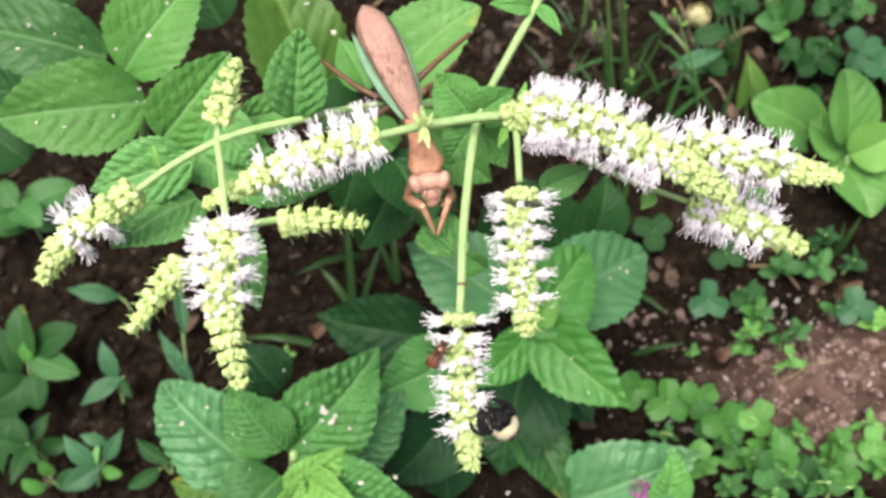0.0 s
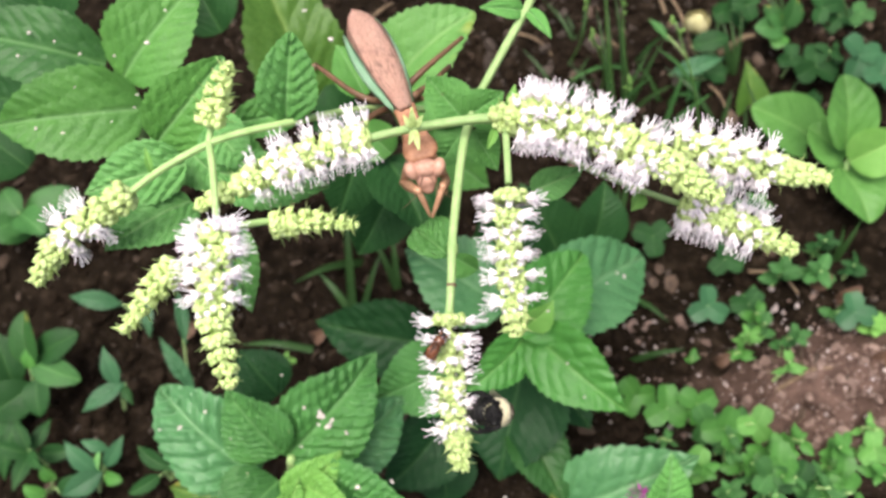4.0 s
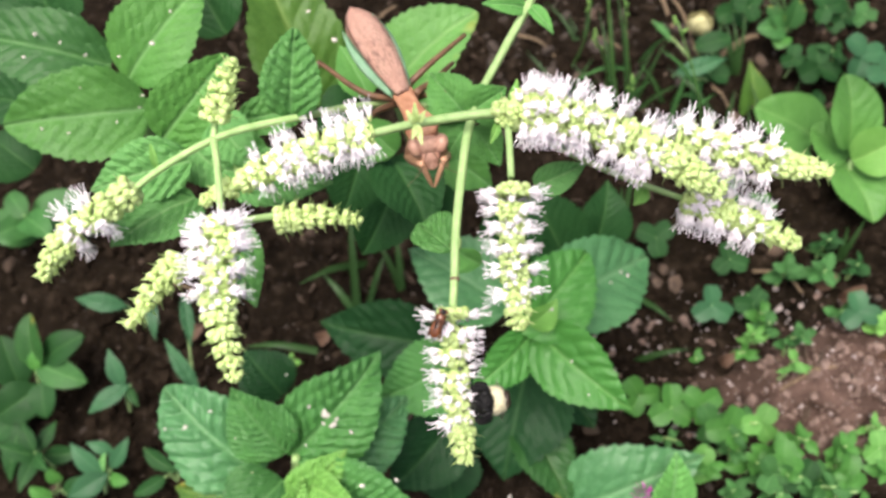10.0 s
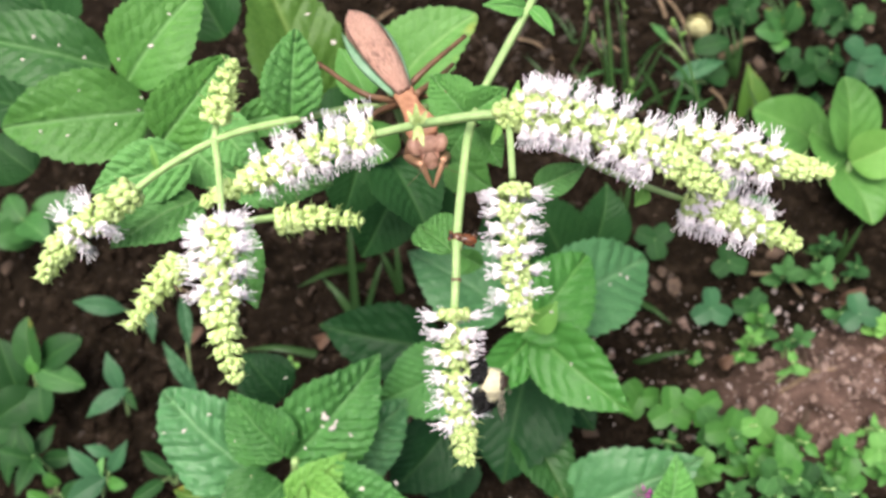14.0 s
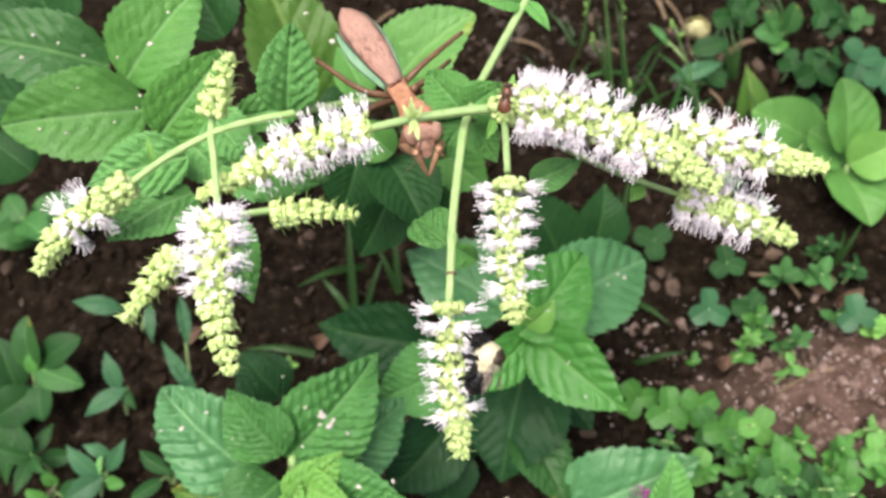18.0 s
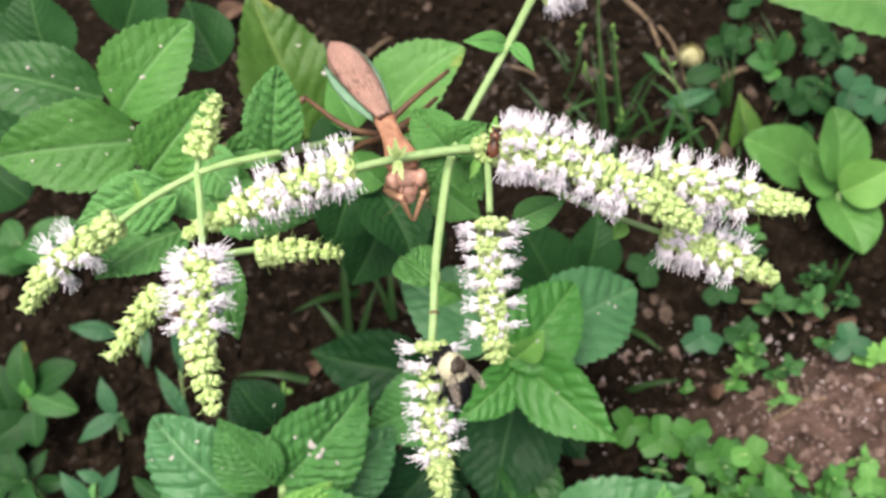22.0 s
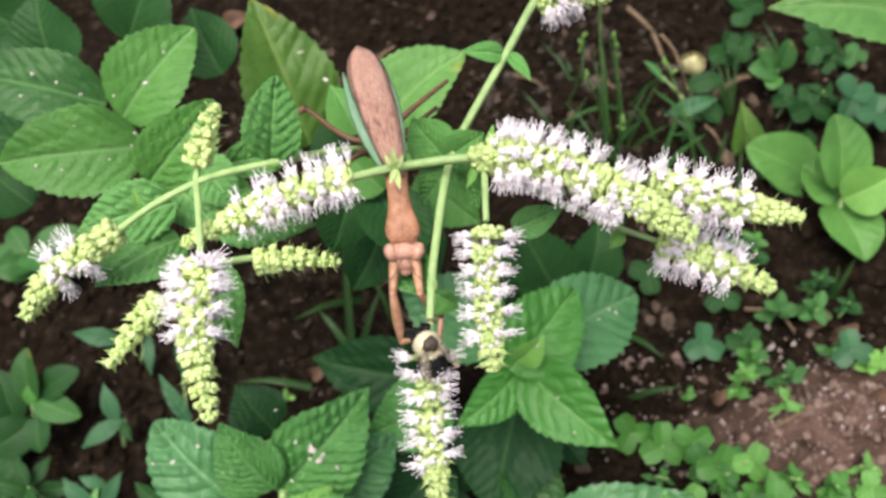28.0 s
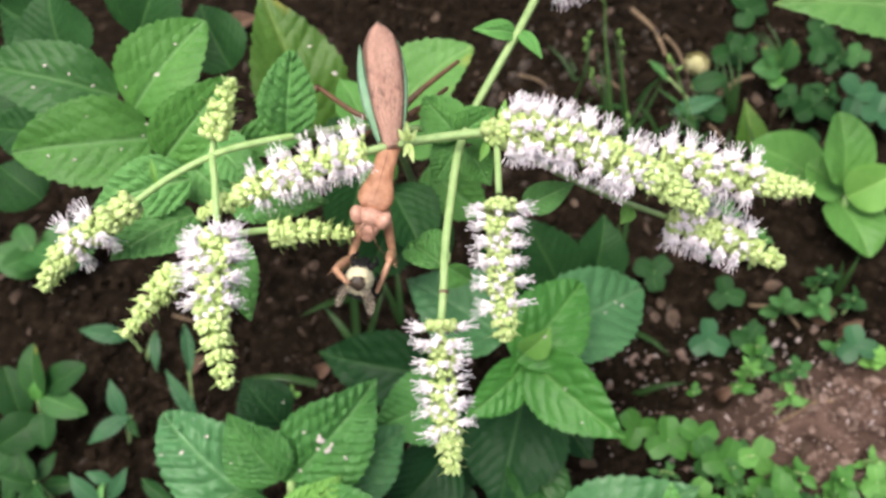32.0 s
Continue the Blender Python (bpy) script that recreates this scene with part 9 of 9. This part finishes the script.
    walk(MANTIS["tibia_R"], [
        (0, aim((0.0081, -0.0259, -0.0109), (0.0050, -0.0317, -0.0203), (0.0000, -0.5180, 0.8554))),
        (1, aim((0.0085, -0.0260, -0.0096), (0.0054, -0.0318, -0.0190), (0.0000, -0.5180, 0.8554))),
        (2, aim((0.0092, -0.0254, -0.0085), (0.0061, -0.0311, -0.0180), (0.0000, -0.5180, 0.8554))),
        (3, aim((0.0097, -0.0248, -0.0075), (0.0065, -0.0304, -0.0171), (0.0000, -0.5180, 0.8554))),
        (5.5, aim((0.0084, -0.0179, -0.0072), (0.0054, -0.0204, -0.0180), (0.0000, -0.5180, 0.8554))),
        (6, aim((0.0085, -0.0177, -0.0071), (0.0055, -0.0202, -0.0179), (0.0000, -0.5180, 0.8554))),
        (7, aim((0.0084, -0.0183, -0.0060), (0.0054, -0.0207, -0.0169), (0.0000, -0.5180, 0.8554))),
        (8, aim((0.0080, -0.0173, -0.0066), (0.0050, -0.0197, -0.0174), (0.0000, -0.5180, 0.8554))),
        (9, aim((0.0082, -0.0151, -0.0071), (0.0052, -0.0175, -0.0179), (0.0000, -0.5180, 0.8554))),
        (10, aim((0.0086, -0.0138, -0.0074), (0.0056, -0.0162, -0.0183), (0.0000, -0.5180, 0.8554))),
        (11, aim((0.0087, -0.0120, -0.0084), (0.0056, -0.0144, -0.0192), (0.0000, -0.5180, 0.8554))),
        (12, aim((0.0091, -0.0107, -0.0089), (0.0060, -0.0131, -0.0197), (0.0000, -0.5180, 0.8554))),
        (13, aim((0.0091, -0.0101, -0.0093), (0.0061, -0.0125, -0.0202), (0.0000, -0.5180, 0.8554))),
        (14, aim((0.0083, -0.0127, -0.0084), (0.0053, -0.0151, -0.0193), (0.0000, -0.5180, 0.8554))),
        (14.5, aim((0.0080, -0.0127, -0.0082), (0.0050, -0.0151, -0.0191), (0.0000, -0.5180, 0.8554))),
        (16.5, aim((0.0082, -0.0115, -0.0088), (0.0052, -0.0139, -0.0196), (0.0000, -0.5180, 0.8554))),
        (17, aim((0.0086, -0.0115, -0.0082), (0.0056, -0.0139, -0.0191), (0.0000, -0.5180, 0.8554))),
        (18, aim((0.0081, -0.0106, -0.0080), (0.0050, -0.0129, -0.0189), (0.0000, -0.5180, 0.8554))),
        (19, aim((0.0086, -0.0100, -0.0074), (0.0056, -0.0122, -0.0182), (0.0000, -0.5180, 0.8554))),
        (20, aim((0.0096, -0.0098, -0.0061), (0.0065, -0.0121, -0.0169), (0.0000, -0.5180, 0.8554))),
        (21, aim((0.0092, -0.0118, -0.0069), (0.0060, -0.0144, -0.0176), (0.0000, -0.5180, 0.8554))),
        (22, aim((0.0082, -0.0162, -0.0039), (0.0051, -0.0188, -0.0147), (0.0000, -0.5180, 0.8554))),
        (23, aim((0.0086, -0.0188, -0.0015), (0.0054, -0.0213, -0.0123), (0.0000, -0.5180, 0.8554))),
        (24, aim((0.0085, -0.0236, -0.0002), (0.0054, -0.0260, -0.0110), (0.0000, -0.5180, 0.8554))),
        (24.2, aim((0.0087, -0.0257, -0.0001), (0.0056, -0.0280, -0.0109), (0.0000, -0.5180, 0.8554))),
        (24.4, aim((0.0091, -0.0292, -0.0011), (0.0060, -0.0317, -0.0119), (0.0000, -0.5180, 0.8554))),
        (24.6, aim((0.0172, -0.0309, -0.0248), (0.0203, -0.0406, -0.0302), (0.0000, -0.5180, 0.8554))),
        (24.8, aim((0.0197, -0.0437, -0.0223), (0.0231, -0.0535, -0.0273), (0.0000, -0.5180, 0.8554))),
        (25, aim((0.0196, -0.0440, -0.0225), (0.0229, -0.0538, -0.0275), (0.0000, -0.5180, 0.8554))),
        (25.5, aim((0.0196, -0.0436, -0.0232), (0.0230, -0.0534, -0.0283), (0.0000, -0.5180, 0.8554))),
        (27.5, aim((0.0187, -0.0305, -0.0369), (0.0163, -0.0405, -0.0421), (0.0000, -0.5180, 0.8554))),
        (28, aim((0.0143, -0.0357, -0.0402), (0.0135, -0.0460, -0.0452), (0.0000, -0.5180, 0.8554))),
        (28.5, aim((0.0155, -0.0523, -0.0062), (0.0144, -0.0625, -0.0112), (0.0000, -0.5180, 0.8554))),
        (29, aim((0.0167, -0.0514, -0.0045), (0.0154, -0.0617, -0.0096), (0.0000, -0.5180, 0.8554))),
        (29.5, aim((0.0142, -0.0539, 0.0011), (0.0120, -0.0651, 0.0017), (0.0000, -0.5180, 0.8554))),
        (30, aim((0.0113, -0.0560, 0.0052), (0.0078, -0.0665, 0.0084), (0.0000, -0.5180, 0.8554))),
        (30.5, aim((0.0068, -0.0562, 0.0046), (0.0027, -0.0663, 0.0083), (0.0000, -0.5180, 0.8554))),
        (31, aim((0.0011, -0.0569, 0.0034), (-0.0018, -0.0660, 0.0098), (0.0000, -0.5180, 0.8554))),
        (31.5, aim((-0.0019, -0.0483, -0.0045), (-0.0056, -0.0590, -0.0025), (0.0000, -0.5180, 0.8554))),
        (32, aim((-0.0041, -0.0479, -0.0032), (-0.0084, -0.0572, -0.0083), (0.0000, -0.5180, 0.8554)))])
    walk(bee, [
        (0, aim((0.0137, 0.0804, 0.2875), (0.0171, 0.0774, 0.2967), (0.7495, -0.6219, -0.1181))),
        (1, aim((0.0140, 0.0808, 0.2884), (0.0175, 0.0774, 0.2973), (0.8483, -0.4306, 0.0493))),
        (2, aim((0.0142, 0.0824, 0.2896), (0.0175, 0.0785, 0.2982), (0.9480, -0.2580, 0.1489))),
        (3, aim((0.0145, 0.0828, 0.2900), (0.0178, 0.0789, 0.2986), (0.9482, -0.1289, 0.2221))),
        (5.5, aim((0.0150, 0.0832, 0.2907), (0.0183, 0.0791, 0.2993), (0.9493, -0.0435, 0.2683))),
        (7, aim((0.0146, 0.0831, 0.2908), (0.0180, 0.0790, 0.2994), (0.9500, -0.0436, 0.2657))),
        (9, aim((0.0147, 0.0833, 0.2911), (0.0178, 0.0793, 0.2996), (0.9499, -0.0168, 0.3174))),
        (10, aim((0.0132, 0.0841, 0.2916), (0.0131, 0.0810, 0.3005), (0.9001, -0.0110, 0.4027))),
        (10.5, aim((0.0122, 0.0831, 0.2945), (0.0087, 0.0817, 0.3036), (0.7502, -0.1413, 0.6163))),
        (11, aim((0.0114, 0.0840, 0.2950), (0.0069, 0.0849, 0.3032), (0.7504, -0.0306, 0.6253))),
        (12, aim((0.0121, 0.0862, 0.2960), (0.0092, 0.0897, 0.3040), (0.8002, -0.0065, 0.5828))),
        (13, aim((0.0126, 0.0865, 0.2960), (0.0101, 0.0901, 0.3040), (0.7996, -0.0075, 0.5836))),
        (14, aim((0.0126, 0.0869, 0.2963), (0.0101, 0.0907, 0.3045), (0.7990, -0.0076, 0.5844))),
        (14.5, aim((0.0114, 0.0881, 0.2972), (0.0089, 0.0925, 0.3052), (0.7482, -0.1020, 0.6440))),
        (15.5, aim((0.0094, 0.0890, 0.3004), (0.0079, 0.0951, 0.3077), (0.3974, -0.3594, 0.7781))),
        (16.5, aim((0.0074, 0.0893, 0.3033), (0.0074, 0.0964, 0.3100), (0.1974, -0.4114, 0.8627))),
        (17, aim((0.0091, 0.0893, 0.3032), (0.0086, 0.0966, 0.3095), (0.4479, -0.4721, 0.7675))),
        (17.5, aim((0.0121, 0.0903, 0.3026), (0.0116, 0.0979, 0.3085), (0.7489, -0.2302, 0.5645))),
        (18, aim((0.0124, 0.0900, 0.3024), (0.0134, 0.0976, 0.3082), (0.8492, -0.2629, 0.4268))),
        (18.5, aim((0.0141, 0.0902, 0.3015), (0.0151, 0.0978, 0.3073), (0.9496, -0.0196, 0.2245))),
        (19, aim((0.0123, 0.0900, 0.3016), (0.0111, 0.0973, 0.3078), (0.9496, -0.0457, 0.2669))),
        (19.5, aim((0.0104, 0.0938, 0.3055), (0.0079, 0.1008, 0.3116), (0.8494, -0.0663, 0.4891))),
        (20, aim((0.0095, 0.0946, 0.3063), (0.0064, 0.1014, 0.3123), (0.7991, -0.0936, 0.5317))),
        (20.5, aim((0.0096, 0.0944, 0.3066), (0.0066, 0.1012, 0.3126), (0.6990, -0.1745, 0.6584))),
        (21, aim((0.0110, 0.0948, 0.3070), (0.0075, 0.1015, 0.3130), (0.7495, -0.1497, 0.6151))),
        (21.5, aim((0.0092, 0.0951, 0.3085), (0.0057, 0.1020, 0.3141), (0.6005, -0.2346, 0.7395))),
        (22, aim((0.0088, 0.0950, 0.3086), (0.0043, 0.1016, 0.3141), (0.5013, -0.2660, 0.7797))),
        (22.5, aim((0.0085, 0.0950, 0.3084), (0.0045, 0.1018, 0.3140), (0.4020, -0.2977, 0.8199))),
        (23, aim((0.0077, 0.0974, 0.3076), (0.0041, 0.1046, 0.3130), (0.3040, -0.4297, 0.8294))),
        (23.6, aim((0.0070, 0.0990, 0.3092), (0.0040, 0.1063, 0.3147), (0.2066, -0.4457, 0.8433))),
        (24, aim((0.0066, 0.0995, 0.3096), (0.0054, 0.1073, 0.3156), (0.0884, -0.4651, 0.8675))),
        (24.2, aim((0.0074, 0.0994, 0.3096), (0.0059, 0.1071, 0.3154), (0.1100, -0.4655, 0.8669))),
        (24.4, aim((0.0089, 0.0997, 0.3097), (0.0058, 0.1072, 0.3154), (0.1106, -0.4652, 0.8670))),
        (24.6, aim((0.0101, 0.1002, 0.3100), (0.0065, 0.1075, 0.3156), (0.1104, -0.4647, 0.8673))),
        (25, aim((0.0098, 0.0990, 0.3092), (0.0069, 0.1066, 0.3149), (0.1104, -0.4646, 0.8674))),
        (25.5, aim((0.0098, 0.0987, 0.3090), (0.0070, 0.1063, 0.3147), (0.1102, -0.4645, 0.8675))),
        (27.5, aim((0.0065, 0.1022, 0.3010), (0.0025, 0.1093, 0.3065), (0.1096, -0.4640, 0.8678))),
        (28, aim((0.0032, 0.1053, 0.3017), (-0.0008, 0.1118, 0.3072), (0.3087, -0.4137, 0.8022))),
        (28.5, aim((0.0020, 0.1068, 0.3011), (-0.0015, 0.1128, 0.3075), (0.3088, -0.4115, 0.8033))),
        (29, aim((0.0002, 0.1090, 0.3022), (-0.0028, 0.1154, 0.3089), (0.2599, -0.5221, 0.7905))),
        (29.5, aim((-0.0025, 0.1119, 0.3046), (-0.0050, 0.1148, 0.3138), (0.1108, -0.8293, 0.5291))),
        (30, aim((-0.0064, 0.1133, 0.3059), (-0.0078, 0.1177, 0.3154), (0.1092, -0.9557, 0.0845))),
        (30.5, aim((-0.0121, 0.1130, 0.3060), (-0.0120, 0.1181, 0.3153), (0.0604, -0.9563, 0.0830))),
        (31, aim((-0.0184, 0.1139, 0.3068), (-0.0178, 0.1192, 0.3160), (0.0105, -0.9707, 0.0108))),
        (31.5, aim((-0.0202, 0.1150, 0.3077), (-0.0191, 0.1203, 0.3169), (-0.0896, -0.9718, 0.0081))),
        (32, aim((-0.0203, 0.1161, 0.3085), (-0.0182, 0.1215, 0.3175), (-0.1901, -0.9728, 0.0048)))])
    walk(bee_abdomen, [(t, curled(a)) for t, a in ((0, 22), (9, 22), (10, 30), (10.5, 42), (14.5, 42), (16.5, 20), (19, 24), (22, 24), (24, 12), (27.5, 25), (29, 40), (30, 58), (32, 58))])
    walk(fly, [
        (0, aim((-0.0037, 0.0976, 0.2955), (0.0013, 0.1040, 0.3005), (0.0865, -0.5893, 0.8156))),
        (1, aim((-0.0035, 0.0971, 0.2959), (0.0015, 0.1035, 0.3009), (0.0890, -0.5907, 0.8143))),
        (2, aim((-0.0029, 0.0984, 0.2970), (0.0026, 0.1047, 0.3020), (0.0908, -0.5929, 0.8126))),
        (3, aim((-0.0019, 0.0994, 0.2979), (0.0030, 0.1058, 0.3029), (0.0931, -0.5967, 0.8095))),
        (6, aim((-0.0009, 0.0985, 0.2983), (0.0046, 0.1040, 0.3028), (0.0985, -0.6025, 0.8046))),
        (7, aim((-0.0016, 0.0988, 0.2985), (0.0039, 0.1043, 0.3030), (0.1001, -0.6035, 0.8036))),
        (8, aim((-0.0014, 0.1004, 0.2997), (0.0036, 0.1068, 0.3047), (0.0999, -0.6031, 0.8039))),
        (9, aim((-0.0019, 0.1022, 0.3007), (0.0016, 0.1094, 0.3063), (0.0998, -0.6036, 0.8036))),
        (10, aim((-0.0016, 0.1028, 0.3012), (0.0019, 0.1100, 0.3067), (0.0998, -0.6039, 0.8033))),
        (11, aim((-0.0020, 0.1053, 0.3004), (0.0000, 0.1129, 0.3061), (0.0998, -0.6055, 0.8022))),
        (12, aim((-0.0024, 0.1058, 0.3004), (-0.0034, 0.1134, 0.3062), (0.0991, -0.6072, 0.8010))),
        (13, aim((-0.0022, 0.1068, 0.3008), (-0.0032, 0.1144, 0.3066), (0.0977, -0.6076, 0.8008))),
        (13.2, aim((-0.0032, 0.1105, 0.3007), (-0.0002, 0.1177, 0.3063), (0.0975, -0.6076, 0.8008))),
        (13.5, aim((0.0003, 0.1179, 0.2995), (0.0093, 0.1199, 0.3019), (0.0972, -0.6076, 0.8009))),
        (13.8, aim((0.0044, 0.1274, 0.2994), (0.0094, 0.1337, 0.3044), (0.0970, -0.6076, 0.8009))),
        (14, aim((0.0050, 0.1305, 0.3013), (-0.0040, 0.1318, 0.3032), (0.0968, -0.6076, 0.8009))),
        (14.5, aim((0.0028, 0.1303, 0.3013), (-0.0062, 0.1306, 0.3027), (0.0962, -0.6071, 0.8014))),
        (15.5, aim((0.0104, 0.1459, 0.3112), (0.0124, 0.1530, 0.3168), (0.0967, -0.6075, 0.8010))),
        (16.5, aim((0.0192, 0.1563, 0.3298), (0.0222, 0.1635, 0.3353), (0.0972, -0.6079, 0.8006))),
        (17, aim((0.0181, 0.1558, 0.3318), (0.0201, 0.1633, 0.3376), (0.0976, -0.6092, 0.7996))),
        (18, aim((0.0180, 0.1555, 0.3317), (0.0195, 0.1631, 0.3375), (0.0985, -0.6108, 0.7983))),
        (19, aim((0.0191, 0.1550, 0.3318), (0.0201, 0.1625, 0.3377), (0.0992, -0.6118, 0.7974))),
        (20, aim((0.0195, 0.1538, 0.3319), (0.0210, 0.1613, 0.3378), (0.0992, -0.6134, 0.7961))),
        (21, aim((0.0191, 0.1532, 0.3325), (0.0205, 0.1607, 0.3384), (0.0999, -0.6175, 0.7929))),
        (22, aim((0.0199, 0.1524, 0.3333), (0.0214, 0.1599, 0.3393), (0.1025, -0.6278, 0.7844))),
        (23, aim((0.0205, 0.1525, 0.3339), (0.0219, 0.1598, 0.3400), (0.1050, -0.6361, 0.7774))),
        (24, aim((0.0203, 0.1520, 0.3348), (0.0218, 0.1593, 0.3409), (0.1093, -0.6419, 0.7720))),
        (25, aim((0.0202, 0.1509, 0.3339), (0.0216, 0.1583, 0.3400), (0.1112, -0.6416, 0.7720))),
        (26.6, aim((0.0200, 0.1510, 0.3338), (0.0209, 0.1583, 0.3400), (0.1107, -0.6412, 0.7724))),
        (27.2, aim((0.0162, 0.1721, 0.3336), (0.0132, 0.1790, 0.3394), (0.1106, -0.6411, 0.7725))),
        (27.5, aim((0.0043, 0.2174, 0.3160), (0.0003, 0.2242, 0.3219), (0.1105, -0.6410, 0.7726))),
        (27.8, aim((-0.0145, 0.3110, 0.2948), (-0.0185, 0.3179, 0.3007), (0.1104, -0.6388, 0.7745))),
        (32, aim((-0.0550, 0.5027, 0.2614), (-0.0590, 0.5096, 0.2673), (0.1106, -0.6449, 0.7694)))])


motions()
